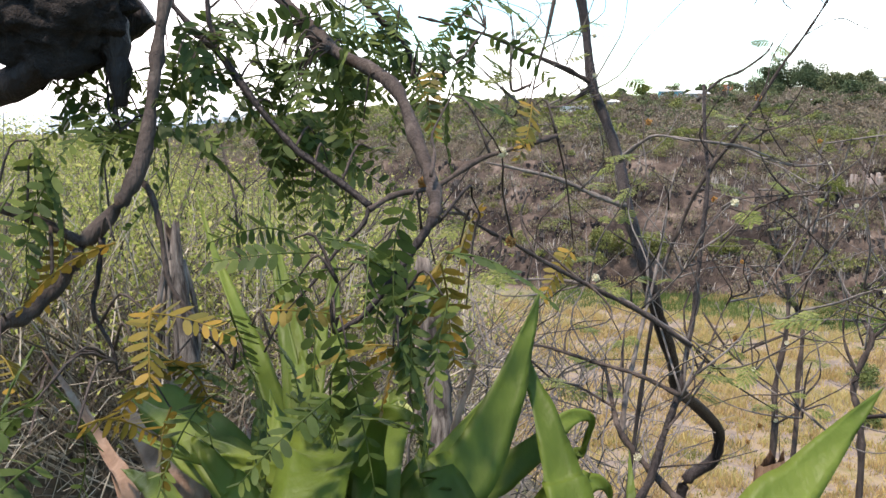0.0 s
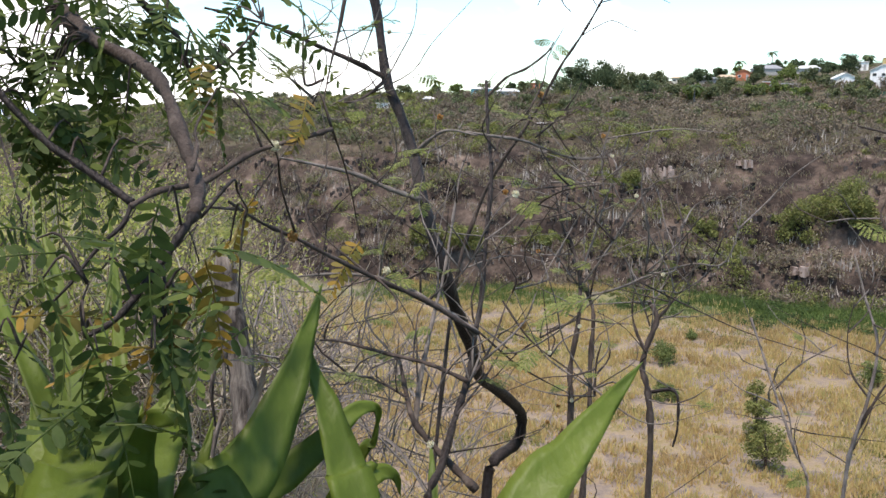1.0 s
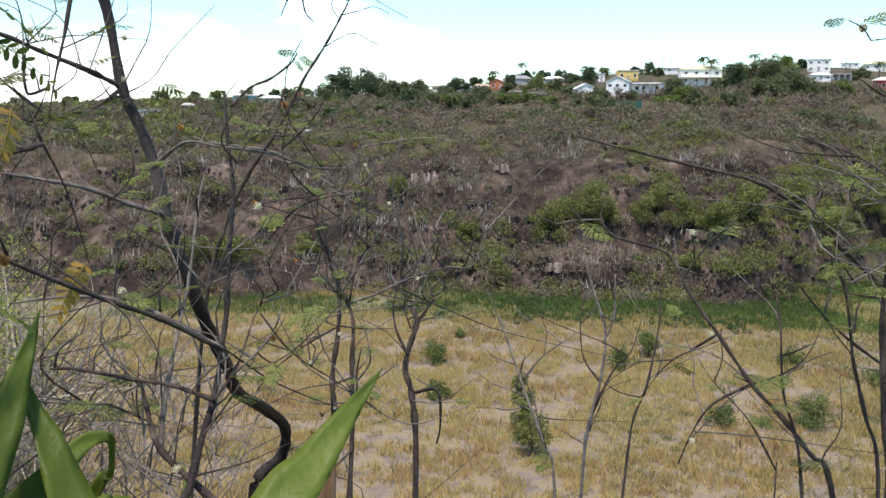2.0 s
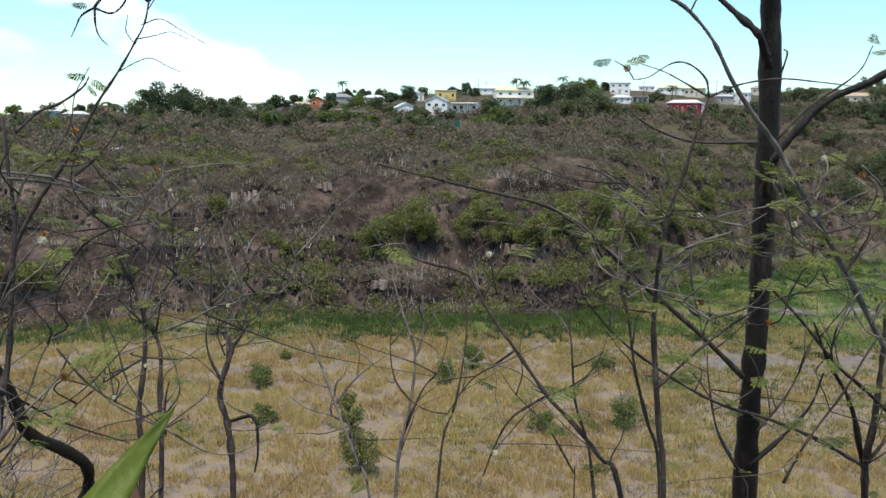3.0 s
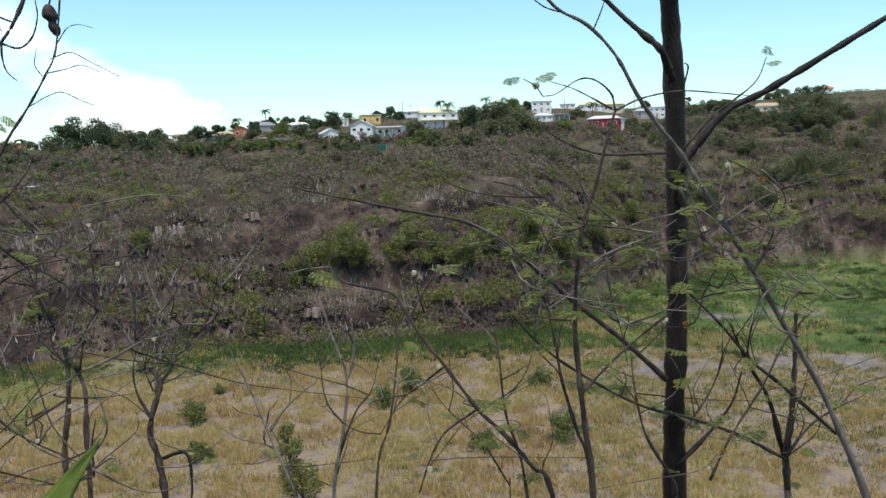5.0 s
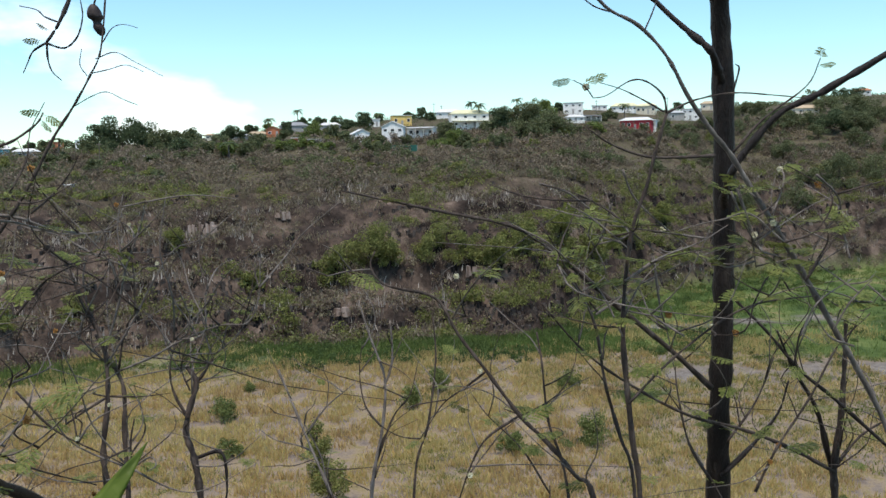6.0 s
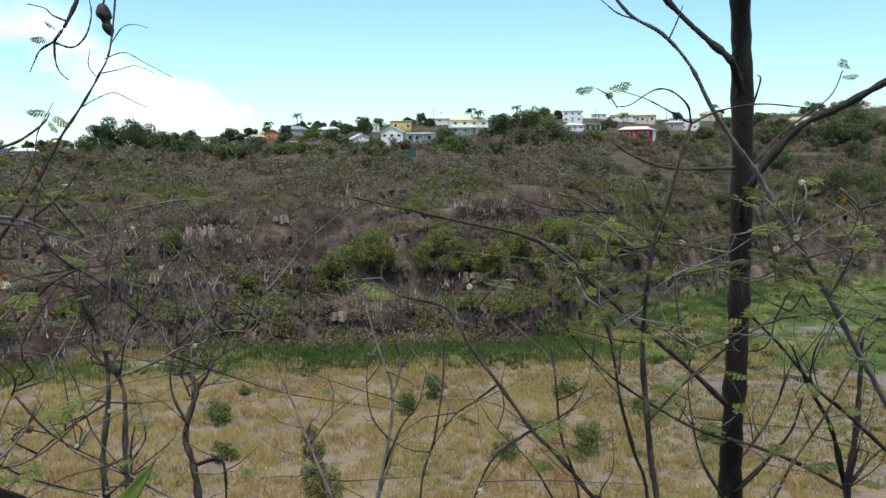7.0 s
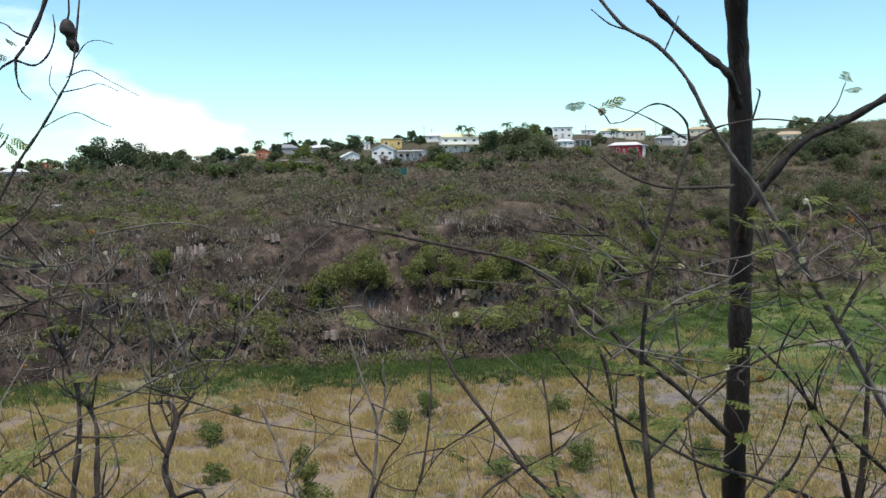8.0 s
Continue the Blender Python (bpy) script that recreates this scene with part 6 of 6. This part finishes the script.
def ramify(t, n, seed, material=BARK_BROWN, reach=(0.07, 0.26), thick=0.0019):
    """Adds n wiry twiglets to the stems of a sapling."""
    rng = random.Random(seed)
    kids = [o for o in t.children if o.name.split(".")[0] in ("twig", "branch", "stem", "trunk")]
    for k in range(n):
        o = rng.choice(kids)
        p = Vector(o.data.vertices[rng.randrange(len(o.data.vertices))].co)
        if p.z + t.location.z < 0.2 or (p.z + t.location.z > 1.72 and p.x + t.location.x > 0.9):
            continue
        d = Vector((rng.gauss(0, 1), rng.gauss(0, 1), rng.gauss(0.7, 0.7))).normalized()
        ln = rng.uniform(*reach)
        bend = Vector((rng.gauss(0, 0.5), rng.gauss(0, 0.5), rng.uniform(-0.2, 0.7))) * ln
        end = p + d * ln + bend + t.location
        if end.z > 1.58 and end.x > 0.6:
            continue
        pts = [p, p + d * ln * 0.4 + bend * 0.1 + Vector((rng.gauss(0, 0.06), rng.gauss(0, 0.06), 0)) * ln, p + d * ln * 0.7 + bend * 0.4 + Vector((rng.gauss(0, 0.06), rng.gauss(0, 0.06), 0)) * ln, p + d * ln + bend]
        v, f = sweep(pts, thick, thick * 0.3, 5, 3, 0.2, k)
        part("twig", mesh_of("twig", v, f, rng.choice((material, BARK_GREY))), t)


def dress(t, n, seed, rise=(0.25, 1.0), meshes=SPRAY, scale=(0.35, 0.85), tips=True):
    """Sets n airy leaves on the twigs of a sapling."""
    rng = random.Random(seed)
    kids = [o for o in t.children if o.name.split(".")[0] in ("twig", "branch", "stem", "tendril")]
    for k in range(n):
        o = rng.choice(kids)
        v = o.data.vertices[rng.randrange(len(o.data.vertices))].co
        if v.z + t.location.z > 1.64 and v.x + t.location.x > 0.55:
            continue
        leaf = part("leaf", rng.choice(meshes), t)
        s = rng.uniform(*scale)
        leaf.matrix_basis = Matrix.Translation(v) @ Euler((rng.gauss(0, 0.22), rng.gauss(0.0, 0.22), rng.uniform(0, 6.28))).to_matrix().to_4x4() @ Matrix.Scale(s, 4)


for t, n, s in ((crooked, 30, 1), (forked, 30, 2), (straight, 8, 3), (arching, 46, 4), (leaning, 34, 5), (twin, 34, 6), (curly, 16, 7), (pair, 36, 8), (wispy, 10, 9), (podshoot, 12, 10), (stubby, 8, 11), (hanging, 4, 12)):
    ramify(t, 3 if t in (straight, hanging, podshoot) else 90 if t is pair else 64 if t in (arching, leaning, twin, forked) else 40, 70 + s,
           reach=(0.05, 0.14) if t is hanging else (0.12, 0.36) if t in (pair, stubby) else (0.07, 0.24), thick=0.003 if t in (pair, stubby) else 0.0019)
    dress(t, int(n * 1.3), 40 + s, scale=(0.4, 0.85))


for p, s, a in (((1.074, 2.442, 1.542), 1.25, 0.4), ((1.191, 2.337, 1.531), 1.2, 0.2), ((1.03, 2.40, 1.545), 1.1, 3.4), ((1.25, 2.30, 1.53), 0.9, 3.0)):
    leaf = part("leaf", SPRAY[2], pair)
    leaf.matrix_basis = Matrix.Translation(Vector(p) - pair.location) @ Euler((0.1, 0.05, a)).to_matrix().to_4x4() @ Matrix.Scale(s, 4)


# leafy tips of the shoots that stand against the sky
for t, p, s, a, tilt in ((straight, (1.903, 0.745, 1.813), 0.75, 0.3, -0.7), (straight, (1.895, 0.748, 1.795), 0.7, -0.9, -0.2), (arching, (1.191, 0.826, 1.742), 0.65, 2.4, 0.1), (arching, (1.200, 0.815, 1.735), 0.8, -0.6, -0.4),
                         (podshoot, (0.672, 1.778, 1.729), 0.8, 2.6, 0.0), (podshoot, (0.672, 1.778, 1.725), 0.8, -0.6, 0.6), (podshoot, (0.665, 1.780, 1.715), 0.6, -0.3, 0.9), (hanging, (0.725, 1.925, 1.892), 0.7, 2.5, 0.0), (hanging, (0.74, 1.92, 1.915), 0.6, 2.2, -0.5)):
    leaf = part("leaf", SPRAY[1], t)
    leaf.matrix_basis = Matrix.Translation(Vector(p) - t.location) @ Euler((0.5, tilt, a)).to_matrix().to_4x4() @ Matrix.Scale(s * 0.55, 4)


# ---- flower heads and pods ----
def puff_mesh(name, r, material, seed):
    rng = np.random.default_rng(seed)
    d = rng.normal(size=(160, 3))
    d /= np.linalg.norm(d, axis=1)[:, None]
    return quick_mesh(name, rhombs(rng, d * r * 0.62, r * 0.7, r * 0.4), 4, material)


PUFF_W = mat("cream_flower", [(0.3, (0.55, 0.52, 0.36)), (0.7, (0.78, 0.76, 0.6))], 30, 0.9, 0, island=0.4, thin=0.3)
PUFF_O = mat("faded_orange_flower", [(0.3, (0.30, 0.15, 0.04)), (0.7, (0.5, 0.28, 0.1))], 30, 0.9, 0, island=0.4, thin=0.3)
puff_w, puff_o = puff_mesh("blossom", 0.0072, PUFF_W, 1), puff_mesh("blossom", 0.0078, PUFF_O, 2)
fr = random.Random(9)
for t, n in ((crooked, 7), (forked, 8), (arching, 4), (twin, 6), (curly, 3), (pair, 8), (podshoot, 3), (leaning, 4)):
    kids = [o for o in t.children if o.name.split(".")[0] in ("twig", "branch", "stem")]
    for k in range(n):
        o = fr.choice(kids)
        v = o.data.vertices[fr.randrange(len(o.data.vertices))].co
        orange = fr.random() < 0.35
        b = part("blossom", puff_o if orange else puff_w, t, "faded orange flower head" if orange else "cream pompom flower head")
        b.location = v + Vector((fr.gauss(0, 0.008), fr.gauss(0, 0.008), fr.uniform(0.0, 0.012)))

pod = thing("seed_pod", (0.817, 1.854, 2.02), "dark brown dry seed pod hanging from a twig", "seed pod")
bm = bmesh.new()
bmesh.ops.create_uvsphere(bm, u_segments=18, v_segments=24, radius=1)
for v in bm.verts:
    q = v.co.z
    w = (1 - 0.42 * math.exp(-((q + 0.15) / 0.22) ** 2)) * (1.08 if q > 0 else 0.92)
    v.co = Vector((v.co.x * 0.0165 * w + 0.010 * (0.3 - q) * (1 if q < 0.3 else 0.3), v.co.y * 0.012 * w, q * 0.034 - 0.084))
me = bpy.data.meshes.new("husk")
bm.to_mesh(me)
bm.free()
me.materials.append(mat("pod_husk", [(0.3, (0.02, 0.014, 0.013)), (0.7, (0.06, 0.042, 0.038))], 60, 0.5, 0.4))
me.shade_smooth()
part("husk", me, pod)
part("stalk", mesh_of("stalk", *sweep([(0, 0, -0.052), (0.004, 0, -0.02), (0, 0, 0.12)], 0.0022, 0.0016, 6, 4, 0), BARK_DARK), pod)


# ---- sword-leaved agave plants ----
def sword(parent, pts, width, seed, material=SWORD, label="", taper=0.5):
    """A thick channelled strap leaf tapering to a point, with pts from the heart to the tip."""
    line = spline(pts, 7)
    rng = random.Random(seed)
    n = len(line)
    vs, fs = [], []
    roll = rng.uniform(-0.35, 0.35)
    to_path = Vector((0.03, -0.02, 1.6))
    for i, p in enumerate(line):
        q = i / (n - 1)
        d = (line[min(i + 1, n - 1)] - line[max(i - 1, 0)]).normalized()
        face = (to_path - p).normalized()
        s = d.cross(face).normalized()
        s = (Matrix.Rotation(roll + 0.25 * math.sin(3 * q + seed), 3, d) @ s)
        u = s.cross(d).normalized()
        w = width * (0.6 + 0.4 * math.sin(math.pi * min(0.5, q))) * min(1, ((1 - q) / taper)) * 0.5 + 0.0006
        th = 0.012 * (1 - q) + 0.0015
        for k in (-1, -0.55, 0, 0.55, 1):
            vs.append(p + s * w * k + u * (abs(k) ** 1.5 * w * 0.25 + 0.0015 * math.sin(40 * q + k * 9)))
        for k in (0.8, 0, -0.8):
            vs.append(p + s * w * k + u * (abs(k) ** 1.5 * w * 0.25 - th))
    for i in range(n - 1):
        for k in range(8):
            fs.append((i * 8 + k, i * 8 + (k + 1) % 8, (i + 1) * 8 + (k + 1) % 8, (i + 1) * 8 + k))
    fs.append(tuple(range(8))[::-1])
    fs.append(tuple(range((n - 1) * 8, n * 8)))
    base = parent.location
    return part("sword_leaf", mesh_of("sword_leaf", [v - base for v in vs], fs, material), parent, label)


agave = [thing("agave_plant", (0.05, 1.15, -0.15), "large agave with broad glossy green sword leaves", "agave", "agave plants"),
         thing("agave_plant", (0.50, 0.62, -0.05), "agave with a single tall pointed green leaf", "agave", "agave plants")]
SWORDS = [
    ([(-0.262, 1.245, 1.165), (-0.334, 1.363, 1.260), (-0.402, 1.478, 1.344), (-0.466, 1.597, 1.447)], 0.036, 0),
    ([(-0.190, 1.142, 1.151), (-0.226, 1.260, 1.250), (-0.264, 1.375, 1.333), (-0.325, 1.498, 1.461)], 0.042, 0),
    ([(-0.159, 1.251, 1.199), (-0.187, 1.424, 1.324), (-0.219, 1.593, 1.426)], 0.027, 0),
    ([(-0.108, 0.636, 1.283), (-0.104, 0.7, 1.299), (-0.098, 0.763, 1.311), (-0.096, 0.806, 1.324)], 0.062, 0),
    ([(-0.073, 0.796, 1.204), (-0.072, 0.793, 1.265), (-0.060, 0.787, 1.302), (-0.035, 0.775, 1.309), (-0.021, 0.761, 1.301)], 0.038, 0),
    ([(-0.025, 0.793, 1.188), (0.027, 0.837, 1.227), (0.068, 0.886, 1.290), (0.093, 0.933, 1.341), (0.115, 0.979, 1.388)], 0.070, 0),
    ([(0.138, 0.839, 1.163), (0.127, 0.872, 1.206), (0.114, 0.906, 1.257), (0.101, 0.937, 1.293), (0.089, 0.969, 1.331)], 0.053, 0),
    ([(0.023, 0.888, 1.151), (0.068, 0.914, 1.186), (0.116, 0.939, 1.214), (0.152, 0.963, 1.236), (0.179, 0.982, 1.227), (0.178, 0.995, 1.187)], 0.036, 0),
    ([(0.165, 1.085, 1.117), (0.184, 1.065, 1.150), (0.190, 1.048, 1.199)], 0.023, 0),
    ([(0.143, 0.936, 1.134), (0.173, 0.956, 1.155), (0.198, 0.971, 1.145), (0.208, 0.983, 1.111)], 0.035, 0),
    ([(0.308, 0.790, 1.171), (0.373, 0.832, 1.218), (0.433, 0.872, 1.257), (0.492, 0.911, 1.291)], 0.066, 1),
    ([(-0.212, 0.842, 1.181), (-0.286, 0.903, 1.239), (-0.341, 0.955, 1.246), (-0.397, 1.007, 1.255)], 0.041, 0),
    ([(-0.140, 0.749, 1.227), (-0.206, 0.828, 1.244), (-0.280, 0.903, 1.239)], 0.034, 0),
    ([(-0.157, 0.797, 1.215), (-0.176, 0.854, 1.252), (-0.193, 0.911, 1.288)], 0.050, 0),
    ([(-0.082, 0.700, 1.236), (-0.176, 0.771, 1.257), (-0.260, 0.835, 1.241), (-0.343, 0.902, 1.235)], 0.032, 0),
    ([(-0.047, 0.889, 1.158), (-0.025, 0.922, 1.203), (-0.013, 0.954, 1.242)], 0.033, 0),
    ([(0.355, 1.494, 0.834), (0.364, 1.553, 0.886), (0.372, 1.611, 0.925)], 0.028, 0),
    ([(-0.166, 0.700, 1.236), (-0.195, 0.722, 1.268), (-0.226, 0.743, 1.292), (-0.233, 0.760, 1.296)], 0.033, 0),
    ([(-0.257, 0.749, 1.227), (-0.301, 0.800, 1.232), (-0.340, 0.849, 1.222)], 0.035, 0),
    ([(-0.098, 0.842, 1.181), (-0.091, 0.902, 1.232), (-0.089, 0.958, 1.265)], 0.039, 0),
    ([(-0.056, 0.933, 1.115), (0.004, 1.042, 1.160), (0.061, 1.149, 1.198)], 0.060, 0),
    ([(-0.194, 1.149, 1.198), (-0.228, 1.257, 1.233), (-0.292, 1.363, 1.260)], 0.031, 0),
    ([(-0.192, 0.889, 1.158), (-0.209, 0.975, 1.188), (-0.219, 1.053, 1.226)], 0.05, 0),
    ([(-0.175, 0.87, 1.167), (-0.228, 0.915, 1.19), (-0.291, 0.95, 1.218)], 0.05, 0),
    ([(-0.206, 0.842, 1.178), (-0.28, 0.896, 1.201), (-0.365, 0.952, 1.227)], 0.04, 0),
    ([(-0.242, 0.944, 1.18), (-0.32, 1.01, 1.211), (-0.399, 1.055, 1.239)], 0.06, 0),
    ([(-0.091, 0.786, 1.209), (-0.092, 0.861, 1.23), (-0.09, 0.925, 1.251)], 0.05, 0),
    ([(-0.066, 0.768, 1.218), (-0.066, 0.842, 1.238), (-0.057, 0.906, 1.258), (-0.039, 0.906, 1.257)], 0.046, 0),
    ([(-0.219, 1.199, 1.19), (-0.249, 1.285, 1.279), (-0.284, 1.383, 1.384)], 0.04, 0),
    ([(-0.189, 1.254, 1.216), (-0.187, 1.314, 1.272), (-0.182, 1.376, 1.342)], 0.026, 0),
    ([(0.008, 0.749, 1.227), (-0.008, 0.772, 1.245), (-0.028, 0.814, 1.253)], 0.06, 0),
]
SNAPPED = (3, 22, 23, 25, 26, 27)  # leaves whose tips have broken off or folded
for i, (pts, width, k) in enumerate(SWORDS):
    low = Vector(pts[0])
    back = (low - Vector(pts[1])).normalized()
    knee = low + back * 0.22 + Vector((0, 0, -0.10))
    heart = Vector((0.5 * knee.x + 0.5 * agave[k].location.x, 0.5 * knee.y + 0.5 * agave[k].location.y, agave[k].location.z))
    sword(agave[k], [heart, heart.lerp(knee, 0.6), knee] + pts, width, i, taper=0.1 if i in SNAPPED else 0.5)
PALE_LEAF = mat("bleached_leaf_tip", [(0.25, (0.25, 0.31, 0.09)), (0.5, (0.42, 0.47, 0.2)), (0.8, (0.6, 0.62, 0.36))], 14, 0.5, 0.1, thin=0.35)
for i, (pts, width) in enumerate([([(-0.303, 0.928, 1.208), (-0.289, 0.931, 1.226), (-0.272, 0.92, 1.218), (-0.261, 0.916, 1.196)], 0.024), ([(-0.053, 0.811, 1.294), (-0.04, 0.802, 1.303), (-0.025, 0.791, 1.299)], 0.02), ([(-0.305, 0.917, 1.204), (-0.277, 0.905, 1.192), (-0.247, 0.893, 1.181)], 0.014)]):
    sword(agave[0], pts, width, 60 + i, PALE_LEAF, "folded pale leaf tip")
DRYLEAF = mat("withered_leaf", [(0.3, (0.14, 0.085, 0.055)), (0.5, (0.27, 0.18, 0.125)), (0.75, (0.42, 0.36, 0.28))], 14, 0.85, 0.3, stretch=(1, 1, 0.3), thin=0.2)
for i, (pts, width) in enumerate([([(-0.295, 0.936, 1.134), (-0.351, 0.993, 1.173), (-0.401, 1.049, 1.203), (-0.438, 1.099, 1.200)], 0.046), ([(-0.192, 0.889, 1.158), (-0.214, 0.967, 1.170), (-0.255, 1.046, 1.189)], 0.019), ([(-0.175, 0.937, 1.141), (-0.235, 1.018, 1.170), (-0.270, 1.097, 1.185)], 0.014), ([(-0.325, 0.842, 1.181), (-0.381, 0.915, 1.213), (-0.456, 0.991, 1.261), (-0.518, 1.063, 1.290)], 0.016), ([(-0.353, 0.889, 1.158), (-0.418, 0.975, 1.217), (-0.470, 1.054, 1.232)], 0.012), ([(-0.354, 1.054, 1.232), (-0.317, 1.051, 1.217), (-0.266, 1.045, 1.181)], 0.015), ([(0.014, 1.231, 1.080), (0.040, 1.248, 1.182), (0.048, 1.254, 1.216), (0.022, 1.255, 1.220)], 0.010)]):
    low = Vector(pts[0])
    sword(agave[0], [Vector((low.x * 0.6, low.y + 0.1, -0.1)), low + Vector((0.02, 0.03, -0.25))] + pts, width, 40 + i, DRYLEAF, "withered brown leaf")
for k in (0, 1):
    v, f = sweep([(0, 0, -0.25), (0, 0, 0.0), (0, 0, 0.18)], 0.09, 0.05, 10, 3)
    part("stem", mesh_of("stem", v, f, BARK_GREY), agave[k])

# ---- stumps and dry trunks ----
STUMPWOOD = mat("broken_wood", [(0.3, (0.07, 0.035, 0.018)), (0.55, (0.19, 0.105, 0.055)), (0.8, (0.33, 0.22, 0.14))], 30, 0.85, 0.7, stretch=(1, 1, 0.12))
FIBRE = mat("dry_fibre", [(0.38, (0.03, 0.024, 0.02)), (0.5, (0.10, 0.083, 0.07)), (0.66, (0.22, 0.19, 0.16))], 60, 0.9, 0.6, stretch=(1, 1, 0.08))


def post(name, pts, r, material, label, seed, ragged=0.03, strips=0):
    t = thing(name, Vector(pts[0]), label, "tree stump")
    rng = random.Random(seed)
    v, f = sweep([Vector(p) for p in pts], r * 1.15, r, 14, 6, 0.10, seed, base=pts[0])
    for p in v[-14:]:
        p.z += rng.uniform(-ragged, ragged)
    part("trunk", mesh_of("trunk", v, f, material), t)
    top, low = Vector(pts[-1]), Vector(pts[0])
    for k in range(strips):
        a = rng.uniform(0, 6.28)
        d = Vector((math.cos(a), math.sin(a), 0))
        s = rng.uniform(0.4, 1)
        p0 = low.lerp(top, s) + d * r * 0.9
        p1 = p0 + d * rng.uniform(0.01, 0.05) + Vector((0, 0, -rng.uniform(0.15, 0.45)))
        v, f = sweep([p0, (p0 + p1) / 2 + d * 0.02, p1], 0.008, 0.003, 5, 3, 0.2, k, base=pts[0])
        part("dry_strip", mesh_of("dry_strip", v, f, material), t)
    return t


post("stump", [(0.655, 1.60, -0.80), (0.652, 1.60, 0.2), (0.655, 1.607, 0.89)], 0.031, STUMPWOOD, "broken brown tree stump with a splintered top", 3, 0.035)
post("dead_trunk", [(0.0, 2.05, -0.7), (-0.002, 2.095, 0.49), (-0.012, 2.162, 0.865), (-0.035, 2.2, 1.05), (-0.053, 2.226, 1.18)], 0.032, FIBRE, "grey fibrous dead agave trunk hung with dry strips", 4, 0.04, 30)
post("dead_trunk", [(-0.53, 1.7, -0.2), (-0.548, 1.768, 0.653), (-0.563, 1.824, 0.989), (-0.604, 1.878, 1.31)], 0.019, FIBRE, "grey fibrous dead agave trunk hung with dry strips", 5, 0.05, 34)


# ---- thicket on the bank to the left of the path ----
def sticks(name, label, n, material, place, seed, length=(0.5, 1.6), r=(0.002, 0.006)):
    rng = np.random.default_rng(seed)
    vs = []
    for _ in range(n):
        p, up = place(rng)
        d = rng.normal(size=3)
        d[2] = abs(d[2]) * 0.9 + up
        d /= np.linalg.norm(d)
        ln = rng.uniform(*length)
        rad = rng.uniform(*r)
        a = np.cross(d, rng.normal(size=3))
        a /= np.linalg.norm(a)
        b = np.cross(d, a)
        mid = p + d * ln * 0.5 + rng.normal(size=3) * ln * 0.06
        end = p + d * ln + rng.normal(size=3) * ln * 0.12
        tri = [(a * math.cos(q) + b * math.sin(q)) for q in (0, 2.094, 4.189)]
        for p0, p1, r0, r1 in ((p, mid, rad, rad * 0.8), (mid, end, rad * 0.8, rad * 0.35)):
            for k in range(3):
                u, w = tri[k], tri[(k + 1) % 3]
                vs += [p0 + u * r0, p0 + w * r0, p1 + w * r1, p1 + u * r1]
    return tagged(new(name, quick_mesh(name, np.array(vs), 4, material)), label, "thicket", kind="stuff")


def bank_spot(lo, hi, a0=-36, a1=3, top=1.1):
    def place(rng):
        while True:
            az, r = rng.uniform(a0, a1), lo * (hi / lo) ** rng.random()
            p = at_ground(az, r)
            lim = 1.45 - 0.045 * r if az < -6 else 1.45 - (0.045 + (az + 6) * 0.010) * r
            lim += 0.35 * fbm(p.x, p.y, 1, 0.5)
            z = rng.uniform(p.z, max(p.z + 0.5, lim - 0.7))
            if fbm(p.x, p.y, z, 0.9) + rng.normal() * 0.3 > -0.2:
                return np.array((p.x, p.y, z)), 0.5
    return place


BRUSH = mat("thicket_twigs", [(0.2, (0.07, 0.055, 0.037)), (0.5, (0.17, 0.14, 0.1)), (0.85, (0.38, 0.33, 0.25))], 2.0, 0.9, 0, island=0.8)
BRUSHLEAF = mat("thicket_leaves", [(0.1, (0.11, 0.14, 0.03)), (0.4, (0.22, 0.255, 0.055)), (0.65, (0.34, 0.34, 0.09)), (0.9, (0.42, 0.36, 0.15))], 2.0, 0.7, 0, island=0.6, thin=0.35)
sticks("thicket", "tangle of dry grey twigs on the bank", 14000, BRUSH, bank_spot(3.0, 22), 31, (0.25, 0.9), (0.0015, 0.0045))
sticks("dry_stems", "bare brown stems standing on the bank", 220, BARK_BROWN, bank_spot(3.4, 12, -36, -5), 32, (0.6, 1.4), (0.004, 0.011))



def slope_brush(rng):
    az, r = rng.uniform(0, 15), rng.uniform(2.3, 4.8)
    x, y = r * math.sin(radians(az)), r * math.cos(radians(az))
    lim = 1.6 - r * math.tan(radians(13 + 0.35 * az))
    low = height(x, y)
    return np.array((x, y, low + (max(lim, low + 0.4) - low) * rng.uniform(0.35, 0.95) ** 0.7)), 0.2


sticks("dry_brush", "brown leafless brushwood on the bank behind the agave", 520, BARK_GREY, slope_brush, 34, (0.15, 0.5), (0.0015, 0.0042))


def leaf_spot(rng):
    return bank_spot(3.2, 24, -36, 1)(rng)[0]


rng = np.random.default_rng(33)
cs = []
for _ in range(2000):
    c = leaf_spot(rng) + np.array((0, 0, 0.45))
    cs.append(c + rng.normal(size=(56, 3)) * np.array((0.22, 0.22, 0.13)) * (0.7 + np.hypot(c[0], c[1]) * 0.05))
cs = np.concatenate(cs)
dist = np.hypot(cs[:, 0], cs[:, 1])
q = blades(rng, np.zeros_like(cs), 1.0, 0.6) * (0.013 + 0.0022 * dist)[:, None, None] + cs[:, None, :]
tagged(new("thicket_foliage", quick_mesh("thicket_foliage", q, 3, BRUSHLEAF)), "yellow-green small-leaved foliage among dry twigs", "foliage", kind="stuff")
